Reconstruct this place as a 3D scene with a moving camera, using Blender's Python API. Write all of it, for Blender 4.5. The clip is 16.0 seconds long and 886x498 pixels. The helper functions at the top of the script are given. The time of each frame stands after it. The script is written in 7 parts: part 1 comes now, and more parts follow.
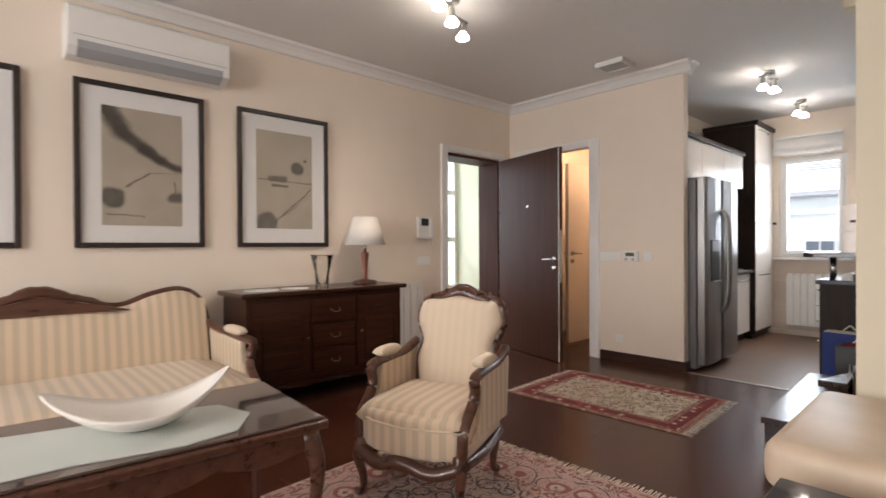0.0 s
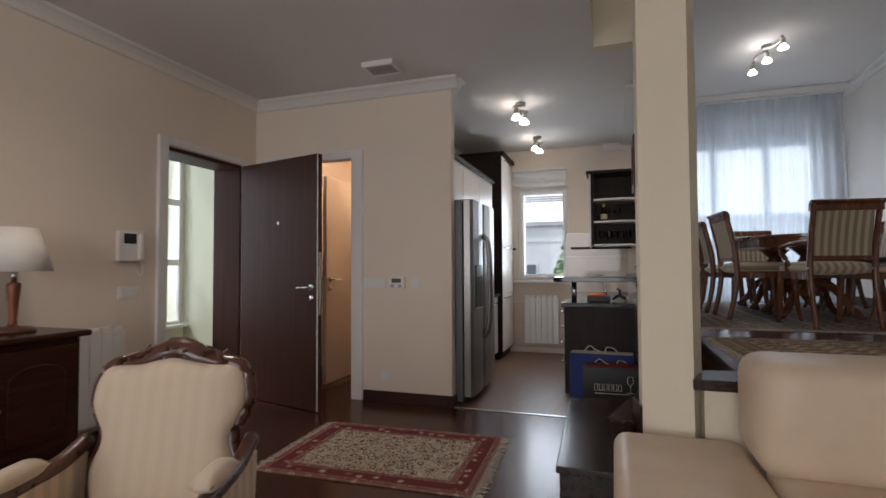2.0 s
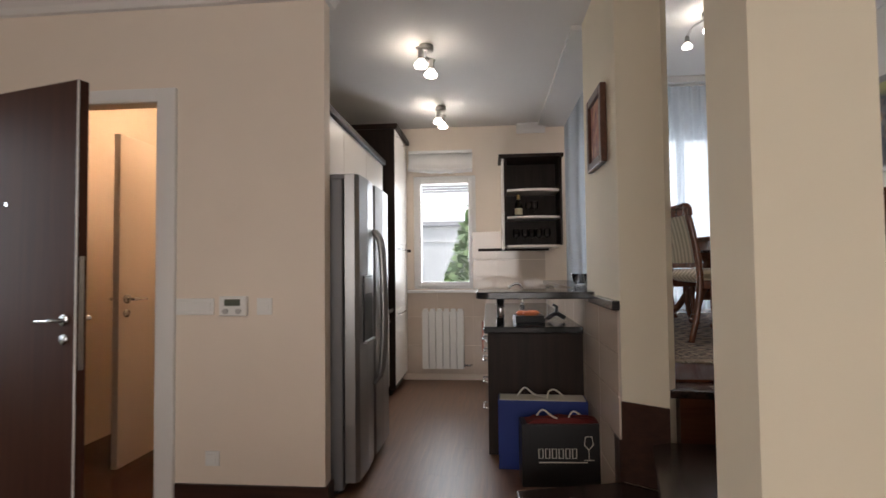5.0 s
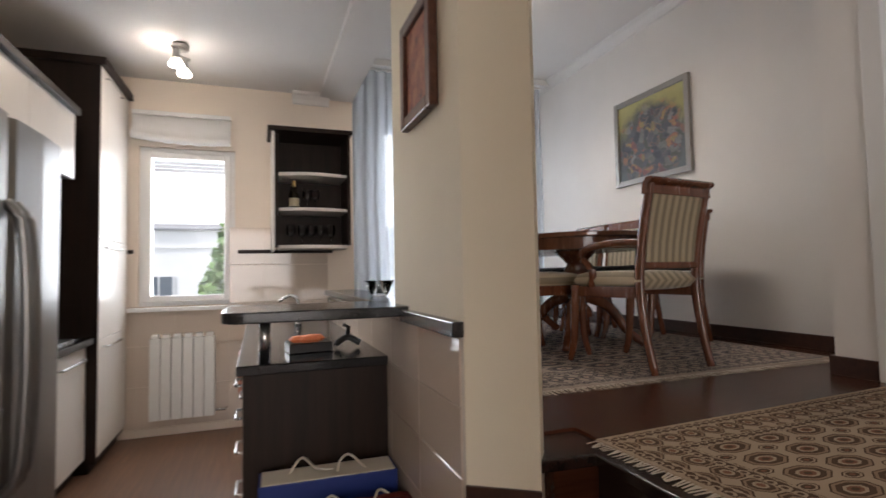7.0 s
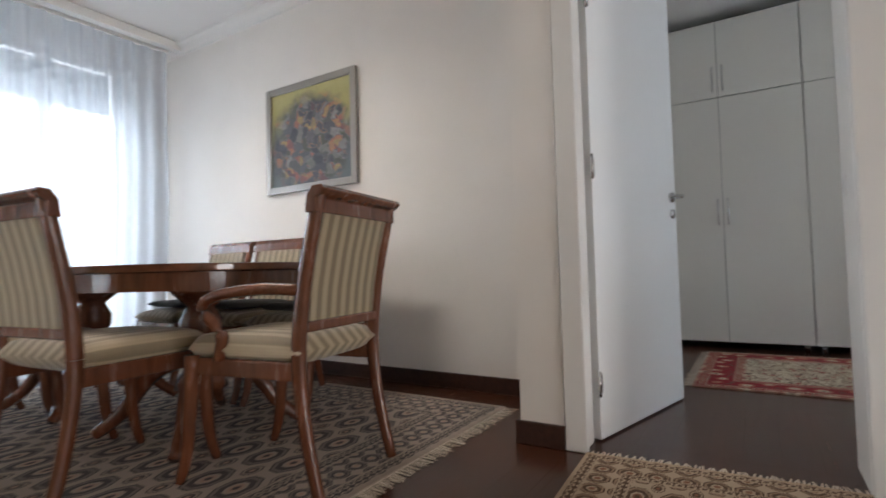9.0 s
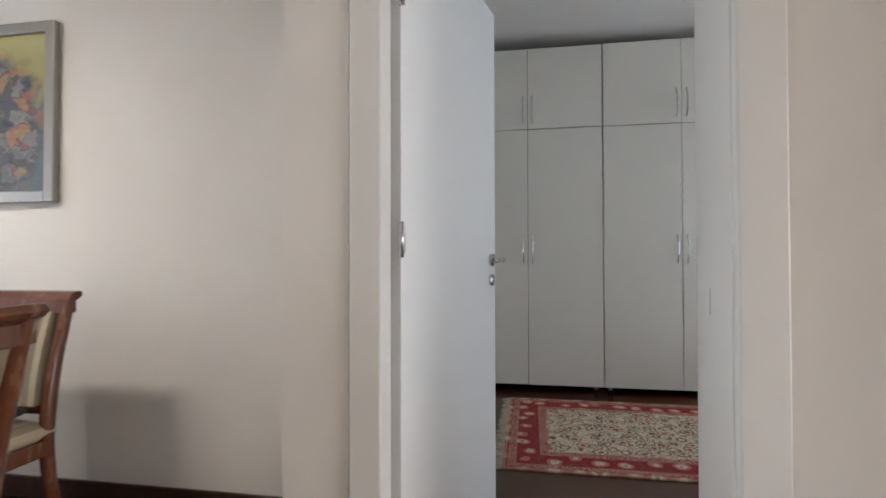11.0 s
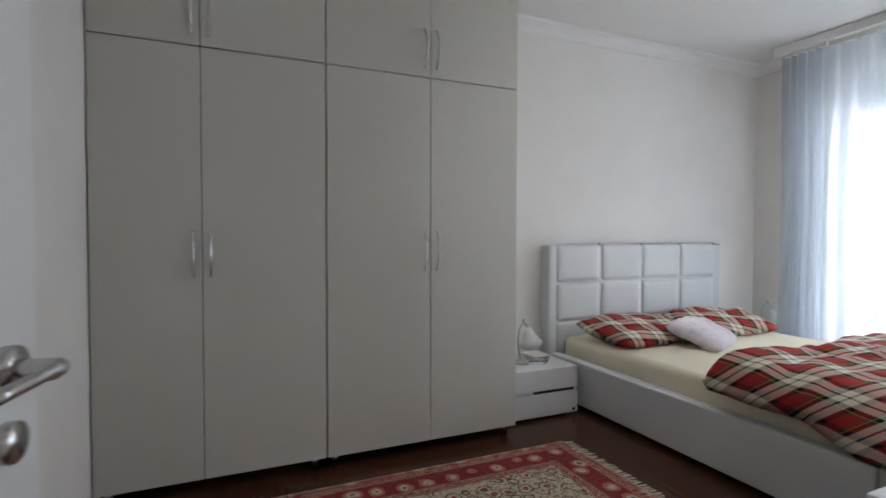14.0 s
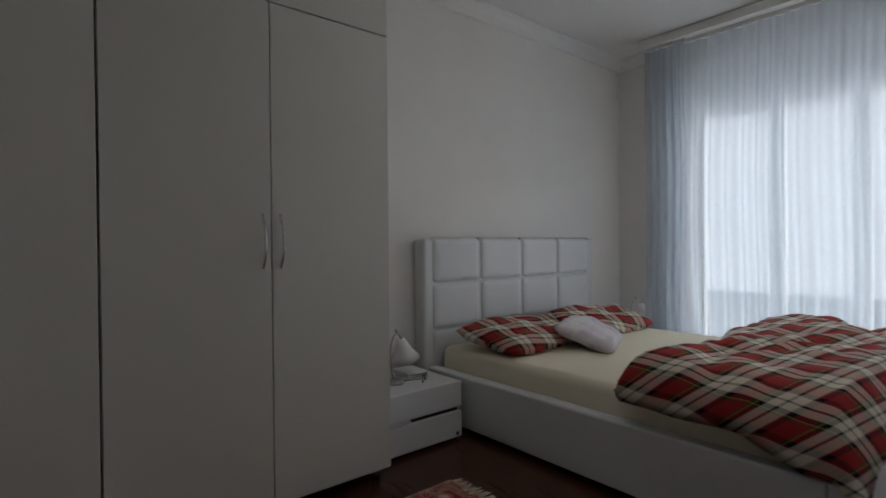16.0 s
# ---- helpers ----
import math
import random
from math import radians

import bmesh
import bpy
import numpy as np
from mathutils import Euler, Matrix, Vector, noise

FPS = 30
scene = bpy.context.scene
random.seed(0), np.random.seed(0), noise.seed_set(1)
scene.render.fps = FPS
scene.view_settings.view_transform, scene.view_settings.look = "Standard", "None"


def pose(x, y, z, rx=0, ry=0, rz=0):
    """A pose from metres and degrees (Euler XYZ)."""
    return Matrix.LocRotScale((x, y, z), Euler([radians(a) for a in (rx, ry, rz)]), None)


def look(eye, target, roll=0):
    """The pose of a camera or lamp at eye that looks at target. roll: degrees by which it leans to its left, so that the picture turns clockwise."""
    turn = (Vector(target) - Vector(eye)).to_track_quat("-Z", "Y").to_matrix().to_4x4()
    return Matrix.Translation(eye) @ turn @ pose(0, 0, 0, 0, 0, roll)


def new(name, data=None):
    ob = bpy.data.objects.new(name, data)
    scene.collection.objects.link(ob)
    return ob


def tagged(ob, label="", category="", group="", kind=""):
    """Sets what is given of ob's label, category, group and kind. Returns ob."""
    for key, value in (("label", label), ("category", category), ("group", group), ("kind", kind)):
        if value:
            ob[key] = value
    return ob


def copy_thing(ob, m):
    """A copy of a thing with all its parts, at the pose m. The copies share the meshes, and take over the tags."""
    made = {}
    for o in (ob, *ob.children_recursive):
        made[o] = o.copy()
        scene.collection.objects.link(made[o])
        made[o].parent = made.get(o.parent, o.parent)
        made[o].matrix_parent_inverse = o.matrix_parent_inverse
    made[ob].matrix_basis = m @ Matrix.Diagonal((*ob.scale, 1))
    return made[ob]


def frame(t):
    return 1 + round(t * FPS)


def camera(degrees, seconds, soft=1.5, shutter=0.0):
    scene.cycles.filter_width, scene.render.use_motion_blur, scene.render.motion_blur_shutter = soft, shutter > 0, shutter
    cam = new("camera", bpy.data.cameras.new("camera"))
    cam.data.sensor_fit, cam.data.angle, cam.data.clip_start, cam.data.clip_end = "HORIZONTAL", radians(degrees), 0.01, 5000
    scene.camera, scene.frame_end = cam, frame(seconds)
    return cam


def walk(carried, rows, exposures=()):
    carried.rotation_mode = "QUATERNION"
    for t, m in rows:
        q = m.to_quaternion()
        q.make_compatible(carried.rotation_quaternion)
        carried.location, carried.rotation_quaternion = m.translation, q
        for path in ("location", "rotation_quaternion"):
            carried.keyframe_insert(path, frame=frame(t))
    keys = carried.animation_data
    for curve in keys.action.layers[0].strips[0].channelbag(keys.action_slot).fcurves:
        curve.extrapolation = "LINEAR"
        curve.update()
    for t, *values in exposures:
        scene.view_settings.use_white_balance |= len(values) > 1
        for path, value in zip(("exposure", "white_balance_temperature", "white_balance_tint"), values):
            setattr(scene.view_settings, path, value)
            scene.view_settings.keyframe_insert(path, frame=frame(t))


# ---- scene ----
cam = camera(82.5, 16.0, shutter=0.35)
PATH = [
    (0, (0.005, 0.478, 1.11), (-1.456, 1.844, 1.098), -0.3),
    (0.5, (-0.152, 0.584, 1.118), (-1.414, 2.136, 1.129), -0.2),
    (1, (-0.251, 0.733, 1.138), (-1.309, 2.43, 1.166), -0.1),
    (1.5, (-0.384, 0.908, 1.129), (-1.211, 2.728, 1.187), -0.1),
    (2, (-0.519, 1.071, 1.134), (-1.157, 2.965, 1.205), -0.3),
    (2.5, (-0.624, 1.302, 1.145), (-1.171, 3.224, 1.226), -0.2),
    (3, (-0.692, 1.538, 1.153), (-1.21, 3.468, 1.236), -0.1),
    (3.2, (-0.723, 1.628, 1.139), (-1.223, 3.563, 1.229), -0.1),
    (5.3, (-0.99, 2.624, 1.198), (-1.05, 4.621, 1.267), -0.5),
    (5.5, (-1.021, 2.727, 1.197), (-0.99, 4.726, 1.268), -0.4),
    (6, (-1.023, 2.986, 1.178), (-0.796, 4.972, 1.261), -0.7),
    (6.5, (-0.955, 3.276, 1.187), (-0.528, 5.228, 1.268), -1.1),
    (7, (-0.881, 3.519, 1.169), (-0.197, 5.396, 1.263), -1.1),
    (7.5, (-0.808, 3.775, 1.187), (0.2, 5.5, 1.274), -1.4),
    (8, (-0.655, 3.984, 1.2), (0.616, 5.525, 1.298), -1.3),
    (8.5, (-0.397, 4.2, 1.28), (1.097, 5.526, 1.374), -1.7),
    (9, (-0.2, 4.334, 1.35), (1.498, 5.389, 1.431), -1.5),
    (9.5, (-0.025, 4.497, 1.469), (1.843, 5.212, 1.504), -0.8),
    (9.8, (0.072, 4.524, 1.509), (1.987, 5.098, 1.54), -0.4),
    (10, (0.141, 4.505, 1.557), (2.071, 5.031, 1.584), -0.2),
    (10.2, (0.202, 4.486, 1.585), (2.137, 4.991, 1.61), -0.2),
    (12.3, (1.1, 4.625, 1.857), (3.099, 4.569, 1.86), 0.2),
    (12.5, (1.217, 4.603, 1.86), (3.215, 4.496, 1.85), 0.2),
    (13, (1.464, 4.588, 1.852), (3.441, 4.287, 1.848), -0.1),
    (13.5, (1.696, 4.554, 1.859), (3.612, 3.981, 1.83), -0.0),
    (14, (1.9, 4.473, 1.839), (3.73, 3.668, 1.786), 0.1),
    (14.5, (2.045, 4.375, 1.831), (3.765, 3.357, 1.758), -0.0),
    (15, (2.208, 4.31, 1.803), (3.773, 3.067, 1.73), 0.2),
    (15.5, (2.359, 4.252, 1.753), (3.81, 2.876, 1.711), -0.1),
    (16, (2.501, 4.176, 1.738), (4.038, 2.896, 1.719), -0.5),
]
EXPOSURE = [
    (0.0, 0.42, 6300, 11), (1.0, 0.12, 6050, 12), (1.5, -0.12, 5950, 10), (2.0, -0.45, 6100, 11), (3.0, -0.56, 6300, 13), (5.5, 0.0, 6500, 12), (6.5, 0.16, 6500, 15), (7.5, 0.2, 6500, 11), (8.0, 0.62, 6350, 11),
    (8.5, 0.76, 6250, 10), (9.0, 0.6, 6250, 10), (9.5, 0.58, 6350, 12), (10.0, 0.86, 6250, 10), (12.5, 0.68, 6250, 11), (13.0, 0.66, 6350, 13), (13.5, 0.58, 6400, 11), (14.0, 0.22, 6400, 11), (15.0, -0.44, 6500, 11), (15.5, -0.82, 6350, 9), (16.0, -1.02, 6600, 11),
]
walk(cam, [(t, look(eye, target, roll)) for t, eye, target, roll in PATH], EXPOSURE)

# ---- light ----
world = bpy.data.worlds.new("world")
scene.world = world
world.use_nodes = True
wn = world.node_tree
sky = wn.nodes.new("ShaderNodeTexSky")
sky.sky_type = 'NISHITA'
sky.sun_disc = False
sky.sun_elevation = radians(48)
sky.sun_rotation = radians(200)
wn.links.new(sky.outputs[0], wn.nodes["Background"].inputs[0])
wn.nodes["Background"].inputs[1].default_value = 0.15


def lamp(name, kind, m, energy, color, size=0.1, size_y=None, spot=90):
    d = bpy.data.lights.new(name, kind)
    d.energy, d.color = energy, color
    if kind == 'AREA':
        d.shape, d.size, d.size_y = 'RECTANGLE', size, size_y or size
    elif kind == 'SUN':
        d.angle = radians(size)
    else:
        d.shadow_soft_size = size
    if kind == 'SPOT':
        d.spot_size, d.spot_blend = radians(spot), 1.0
    ob = new(name, d)
    ob.matrix_world = m
    return ob


lamp("sun", 'SUN', look((0, 0, 10), (7, 3.6, 0)), 3.0, (1, 0.96, 0.9), 10)
DAY = (0.88, 0.945, 1.0)
WARM = (1.0, 0.835, 0.69)
# sky light standing in the window openings; the living room one is an added fill
lamp("daylight_kitchen", 'AREA', look((-1.41, 7.95, 1.6), (-1.41, 0, 1.0)), 19, DAY, 0.6, 1.2)
lamp("daylight_dining", 'AREA', look((1.22, 9.15, 1.75), (1.22, 0, 1.5)), 42, DAY, 1.6, 1.95)
lamp("daylight_bedroom", 'AREA', look((3.35, -0.42, 1.78), (3.35, 9, 1.5)), 92, DAY, 2.2, 2.1)
lamp("daylight_stair", 'AREA', look((-4.68, 4.5, 1.6), (0, 4.5, 1.3)), 12, DAY, 0.7, 1.5)
# added fill inside the south wall, before a window that is only assumed
lamp("fill_living", 'AREA', look((-1.2, -2.95, 1.5), (-1.2, 5, 1.2)), 120, (1.0, 0.94, 0.89), 3.0, 2.0)

# ---- materials ----


class Mat:
    """A small builder of node materials."""

    def __init__(self, name, color=(0.8, 0.8, 0.8), rough=0.5, metal=0.0, spec=0.5):
        self.m = bpy.data.materials.new(name)
        self.m.use_nodes = True
        self.t = self.m.node_tree
        self.b = self.t.nodes["Principled BSDF"]
        self.set("Base Color", (*color, 1))
        self.set("Roughness", rough)
        self.set("Metallic", metal)
        self.set("Specular IOR Level", spec)
        self.co = None

    def set(self, key, v):
        self.b.inputs[key].default_value = v
        return self

    def node(self, kind, **kw):
        n = self.t.nodes.new(kind)
        for k, v in kw.items():
            n.inputs[k.replace("_", " ")].default_value = v
        return n

    def link(self, a, b):
        self.t.links.new(a, b)

    def coords(self, scale=(1, 1, 1), rot=(0, 0, 0), world=False):
        n = self.node("ShaderNodeMapping")
        n.inputs["Scale"].default_value = scale
        n.inputs["Rotation"].default_value = rot
        if world:
            self.link(self.node("ShaderNodeNewGeometry").outputs["Position"], n.inputs["Vector"])
        else:
            self.link(self.node("ShaderNodeTexCoord").outputs["Object"], n.inputs["Vector"])
        return n.outputs[0]

    def noise(self, vec, scale, detail=4.0, rough=0.6):
        n = self.node("ShaderNodeTexNoise", Scale=scale, Detail=detail, Roughness=rough)
        self.link(vec, n.inputs["Vector"])
        return n.outputs["Fac"]

    def ramp(self, fac, stops, hard=False):
        n = self.node("ShaderNodeValToRGB")
        e = n.color_ramp.elements
        if hard:
            n.color_ramp.interpolation = 'CONSTANT'
        while len(e) < len(stops):
            e.new(0.5)
        for el, (p, c) in zip(e, stops):
            el.position, el.color = p, (*c, 1)
        self.link(fac, n.inputs[0])
        return n.outputs[0]

    def mix(self, fac, a, b, mode='MIX'):
        n = self.node("ShaderNodeMix")
        n.data_type, n.blend_type = 'RGBA', mode
        for sock, v in ((n.inputs[0], fac), (n.inputs[6], a), (n.inputs[7], b)):
            if isinstance(v, (int, float)):
                sock.default_value = v
            elif isinstance(v, tuple):
                sock.default_value = (*v, 1)
            else:
                self.link(v, sock)
        return n.outputs[2]

    def math(self, op, a, b=0.0, c=0.0):
        n = self.node("ShaderNodeMath")
        n.operation = op
        for sock, v in zip(n.inputs, (a, b, c)):
            if isinstance(v, (int, float)):
                sock.default_value = v
            else:
                self.link(v, sock)
        return n.outputs[0]

    def split(self, vec):
        n = self.node("ShaderNodeSeparateXYZ")
        self.link(vec, n.inputs[0])
        return n.outputs

    def color(self, sock):
        self.link(sock, self.b.inputs["Base Color"])
        return self

    def rough(self, fac, lo, hi):
        n = self.node("ShaderNodeMapRange")
        n.inputs["To Min"].default_value, n.inputs["To Max"].default_value = lo, hi
        self.link(fac, n.inputs[0])
        self.link(n.outputs[0], self.b.inputs["Roughness"])
        return self

    def bump(self, fac, strength=0.2, dist=0.01):
        n = self.node("ShaderNodeBump", Strength=strength, Distance=dist)
        self.link(fac, n.inputs["Height"])
        self.link(n.outputs[0], self.b.inputs["Normal"])
        return self


def plaster(name, c, var=0.06, rough=0.75):
    k = Mat(name, c, rough)
    v = k.coords(world=True)
    big, fine = k.noise(v, 1.3, 3), k.noise(v, 160, 2)
    k.color(k.ramp(big, [(0.3, tuple(x * (1 - var) for x in c)), (0.7, c)]))
    k.bump(fine, 0.06, 0.002)
    return k.m


def wood(name, dark, light, rough=(0.25, 0.4), grain=(2, 30, 30), rnd=0.0, coat=0.0, spec=0.5):
    k = Mat(name, dark, spec=spec)
    v = k.coords(grain)
    n = k.noise(v, 1.6, 6, 0.65)
    col = k.ramp(n, [(0.3, dark), (0.7, light)])
    if rnd:
        info = k.node("ShaderNodeObjectInfo")
        col = k.mix(k.math('MULTIPLY', info.outputs["Random"], rnd), col, dark)
    k.color(col).rough(n, *rough).bump(n, 0.08, 0.003)
    if coat:
        k.set("Coat Weight", coat).set("Coat Roughness", 0.12)
    return k.m


def striped(name, a, b, freq, axis=0, rough=0.75):
    """Woven satin stripe along one local axis."""
    k = Mat(name, a, rough)
    v = k.coords()
    x = k.split(v)[axis]
    s = k.math('SINE', k.math('MULTIPLY', x, freq * 6.2832))
    fine = k.math('SINE', k.math('MULTIPLY', x, freq * 5 * 6.2832))
    col = k.ramp(k.math('MULTIPLY_ADD', s, 0.5, 0.5), [(0.38, a), (0.62, b)])
    col = k.mix(k.math('MULTIPLY_ADD', fine, 0.09, 0.09), col, tuple(min(1, c * 1.2) for c in b))
    n = k.noise(v, 60, 3)
    col = k.mix(k.math('MULTIPLY', n, 0.22), col, tuple(c * 0.75 for c in a))
    k.color(col).bump(k.noise(v, 500, 2), 0.15, 0.002)
    k.set("Sheen Weight", 0.25)
    return k.m


def emit(name, color, strength):
    k = Mat(name, color)
    k.set("Emission Color", (*color, 1)).set("Emission Strength", strength)
    return k.m


def sheer(name, c=(0.60, 0.65, 0.71), see=0.34):
    k = Mat(name, c, 0.9)
    t = k.t
    tr, tl, df = (t.nodes.new("ShaderNodeBsdf" + s) for s in ("Transparent", "Translucent", "Diffuse"))
    tl.inputs[0].default_value = df.inputs[0].default_value = (*c, 1)
    m1, m2 = t.nodes.new("ShaderNodeMixShader"), t.nodes.new("ShaderNodeMixShader")
    m1.inputs[0].default_value = 0.35
    k.link(tl.outputs[0], m1.inputs[1]); k.link(df.outputs[0], m1.inputs[2])
    weave = k.noise(k.coords((60, 60, 3)), 8, 2)
    k.link(k.math('MULTIPLY_ADD', weave, 0.2, see - 0.1), m2.inputs[0])
    k.link(m1.outputs[0], m2.inputs[1]); k.link(tr.outputs[0], m2.inputs[2])
    k.link(m2.outputs[0], t.nodes["Material Output"].inputs[0])
    return k.m


def glass(name, tint=(1, 1, 1), gloss=0.55):
    k = Mat(name, tint, 0.0)
    t = k.t
    tr, gl = t.nodes.new("ShaderNodeBsdfTransparent"), t.nodes.new("ShaderNodeBsdfGlossy")
    tr.inputs[0].default_value = (*tint, 1)
    gl.inputs[1].default_value = 0.02
    mx, fr = t.nodes.new("ShaderNodeMixShader"), t.nodes.new("ShaderNodeLayerWeight")
    fr.inputs[0].default_value = 0.25
    k.link(k.math('MULTIPLY', fr.outputs["Fresnel"], gloss), mx.inputs[0]); k.link(tr.outputs[0], mx.inputs[1]); k.link(gl.outputs[0], mx.inputs[2])
    k.link(mx.outputs[0], t.nodes["Material Output"].inputs[0])
    return k.m


def carpet(name, field, motif, border, accent, freq=9.0, bw=0.16, sx=1.0, sy=1.0, medallion=False, gx=0.17, gy=0.105):
    """A knotted rug: field of motifs and a patterned border, in metres from the rug's middle."""
    k = Mat(name, field, 0.95, spec=0.1)
    v = k.coords()
    x, y, z = k.split(v)
    ax, ay = k.math('ABSOLUTE', x), k.math('ABSOLUTE', y)
    edge = k.math('MINIMUM', k.math('SUBTRACT', sx / 2, ax), k.math('SUBTRACT', sy / 2, ay))
    warp = k.node("ShaderNodeVectorMath")
    warp.operation = 'ADD'
    nv = k.node("ShaderNodeTexNoise", Scale=9.0, Detail=3.0)
    k.link(v, nv.inputs["Vector"])
    sc = k.node("ShaderNodeVectorMath")
    sc.operation = 'SCALE'
    sc.inputs["Scale"].default_value = 0.05
    k.link(nv.outputs["Color"], sc.inputs[0])
    k.link(v, warp.inputs[0]); k.link(sc.outputs[0], warp.inputs[1])
    def gul(cx_, cy_, off, stops):
        """Rows of octagons, cx_ by cy_ metres a cell, as concentric bands."""
        w = k.split(warp.outputs[0])
        px = k.math('ABSOLUTE', k.math('SUBTRACT', k.math('FRACT', k.math('ADD', k.math('DIVIDE', w[0], cx_), off)), 0.5))
        py = k.math('ABSOLUTE', k.math('SUBTRACT', k.math('FRACT', k.math('ADD', k.math('DIVIDE', w[1], cy_), off)), 0.5))
        r = k.math('MAXIMUM', k.math('MAXIMUM', px, py), k.math('MULTIPLY', k.math('ADD', px, py), 0.72))
        return r, k.ramp(r, stops, True)
    if medallion:
        sc.inputs["Scale"].default_value = 0.012
        r1, big = gul(gx, gy, 0.5, [(0.0, motif), (0.07, accent), (0.13, field), (0.19, motif), (0.30, border), (0.36, motif), (0.40, field)])
        r2, small = gul(gx, gy, 0.0, [(0.0, accent), (0.05, motif), (0.11, field), (0.15, motif), (0.18, field)])
        col = k.mix(k.math('LESS_THAN', r1, 0.40), small, big)
        rb, bcol = gul(0.085, 0.085, 0.5, [(0.0, accent), (0.12, field), (0.2, motif), (0.33, border), (0.40, motif), (0.46, field)])
        rg, guard = gul(0.034, 0.034, 0.5, [(0.0, motif), (0.22, field), (0.42, motif)])
    else:
        vo = k.node("ShaderNodeTexVoronoi", Scale=freq)
        vo.inputs["Randomness"].default_value = 0.75
        k.link(warp.outputs[0], vo.inputs["Vector"])
        col = k.ramp(vo.outputs["Distance"], [(0.0, accent), (0.10, border), (0.20, field), (0.38, motif), (0.46, field)], True)
        n2 = k.noise(warp.outputs[0], freq * 2.6, 2)
        vine = k.ramp(n2, [(0.0, (0, 0, 0)), (0.48, (1, 1, 1)), (0.52, (0, 0, 0))], True)
        col = k.mix(vine, col, motif)
        vb = k.node("ShaderNodeTexVoronoi", Scale=1 / bw * 2.0)
        vb.inputs["Randomness"].default_value = 0.5
        k.link(warp.outputs[0], vb.inputs["Vector"])
        bcol = k.ramp(vb.outputs["Distance"], [(0.0, motif), (0.10, field), (0.22, accent), (0.34, border), (0.60, motif), (0.64, border)], True)
        bvine = k.ramp(k.noise(warp.outputs[0], freq * 3.4, 2), [(0.0, (0, 0, 0)), (0.485, (1, 1, 1)), (0.51, (0, 0, 0))], True)
        bcol = k.mix(bvine, bcol, motif)
        guard = k.ramp(k.noise(warp.outputs[0], freq * 6, 1), [(0.0, border), (0.45, field), (0.50, motif), (0.56, accent)], True)
    rel = k.math('DIVIDE', edge, bw)
    zone = k.ramp(rel, [(0.0, (1, 1, 1)), (1.0, (0, 0, 0))], True)
    in_guard = k.ramp(rel, [(0.0, (0, 0, 0)), (0.10, (1, 1, 1)), (0.25, (0, 0, 0)), (0.80, (1, 1, 1)), (0.95, (0, 0, 0))], True)
    line = k.ramp(rel, [(0.0, (1, 1, 1)), (0.07, (0, 0, 0)), (0.25, (1, 1, 1)), (0.28, (0, 0, 0)), (0.77, (1, 1, 1)), (0.80, (0, 0, 0)), (0.96, (1, 1, 1)), (0.99, (0, 0, 0))], True)
    col = k.mix(zone, col, k.mix(in_guard, bcol, guard))
    col = k.mix(k.math('MULTIPLY', line, 0.9 if medallion else 0.35), col, field)
    pile = k.noise(v, 220, 2)
    col = k.mix(k.math('MULTIPLY', k.noise(v, 3, 3), 0.5), col, (0.6, 0.6, 0.6), 'MULTIPLY')
    k.color(col).bump(pile, 0.5, 0.004)
    return k.m


CREAM_WALL = plaster("cream wall paint", (0.81, 0.71, 0.605))
WHITE_WALL = plaster("white wall paint", (0.82, 0.79, 0.755))
CEIL = plaster("white ceiling paint", (0.74, 0.72, 0.70), 0.03)
TRIM_WHITE = Mat("white trim paint", (0.78, 0.77, 0.75), 0.4).m
DOOR_WHITE = plaster("white door lacquer", (0.78, 0.785, 0.78), 0.02, 0.35)
PILLAR_PAINT = plaster("yellowish cream paint", (0.81, 0.735, 0.58))
GREEN_WALL = plaster("pale green stairwell paint", (0.74, 0.75, 0.58))
PINK_WALL = plaster("warm hall paint", (0.78, 0.66, 0.55))
DARK_FLOOR = wood("dark stained oak plank", (0.045, 0.014, 0.007), (0.095, 0.032, 0.017), (0.18, 0.32), (1.2, 22, 22), 0.35, 0.08, 0.32)
KITCHEN_FLOOR = wood("grey brown laminate", (0.12, 0.064, 0.038), (0.23, 0.125, 0.075), (0.30, 0.44), (22, 1.2, 22), 0.25, spec=0.5)
DARK_BASE = wood("dark wenge trim", (0.025, 0.011, 0.008), (0.06, 0.026, 0.018), (0.25, 0.4), (1, 20, 20))
STEP_WOOD = wood("black brown step wood", (0.012, 0.007, 0.006), (0.04, 0.02, 0.015), (0.16, 0.3), (20, 1.0, 20))
DOOR_BROWN = wood("dark brown door veneer", (0.040, 0.014, 0.008), (0.066, 0.025, 0.015), (0.5, 0.62), (18, 18, 0.8), spec=0.22)
CHROME = Mat("brushed chrome", (0.62, 0.62, 0.62), 0.25, 1.0).m
GLASS = glass("window glass")
SHEER = sheer("sheer voile")
PICTURE_GLASS = glass("picture glass", (1, 1, 1), 1.5)

# ---- mesh helpers ----


def mesh_from(bm, name, mat, smooth=False):
    me = bpy.data.meshes.new(name)
    bmesh.ops.recalc_face_normals(bm, faces=bm.faces)
    bm.to_mesh(me)
    bm.free()
    for p in me.polygons:
        p.use_smooth = smooth
    if mat:
        me.materials.append(mat)
    return me


def part(name, bm, mat, parent=None, label="", smooth=False):
    ob = new(name, mesh_from(bm, name, mat, smooth))
    if parent:
        ob.parent = parent
    if label:
        ob["label"] = label
    return ob


def thing(name, label, category, m=Matrix(), group=""):
    ob = new(name)
    ob.empty_display_size = 0.1
    ob.matrix_world = m
    return tagged(ob, label, category, group)


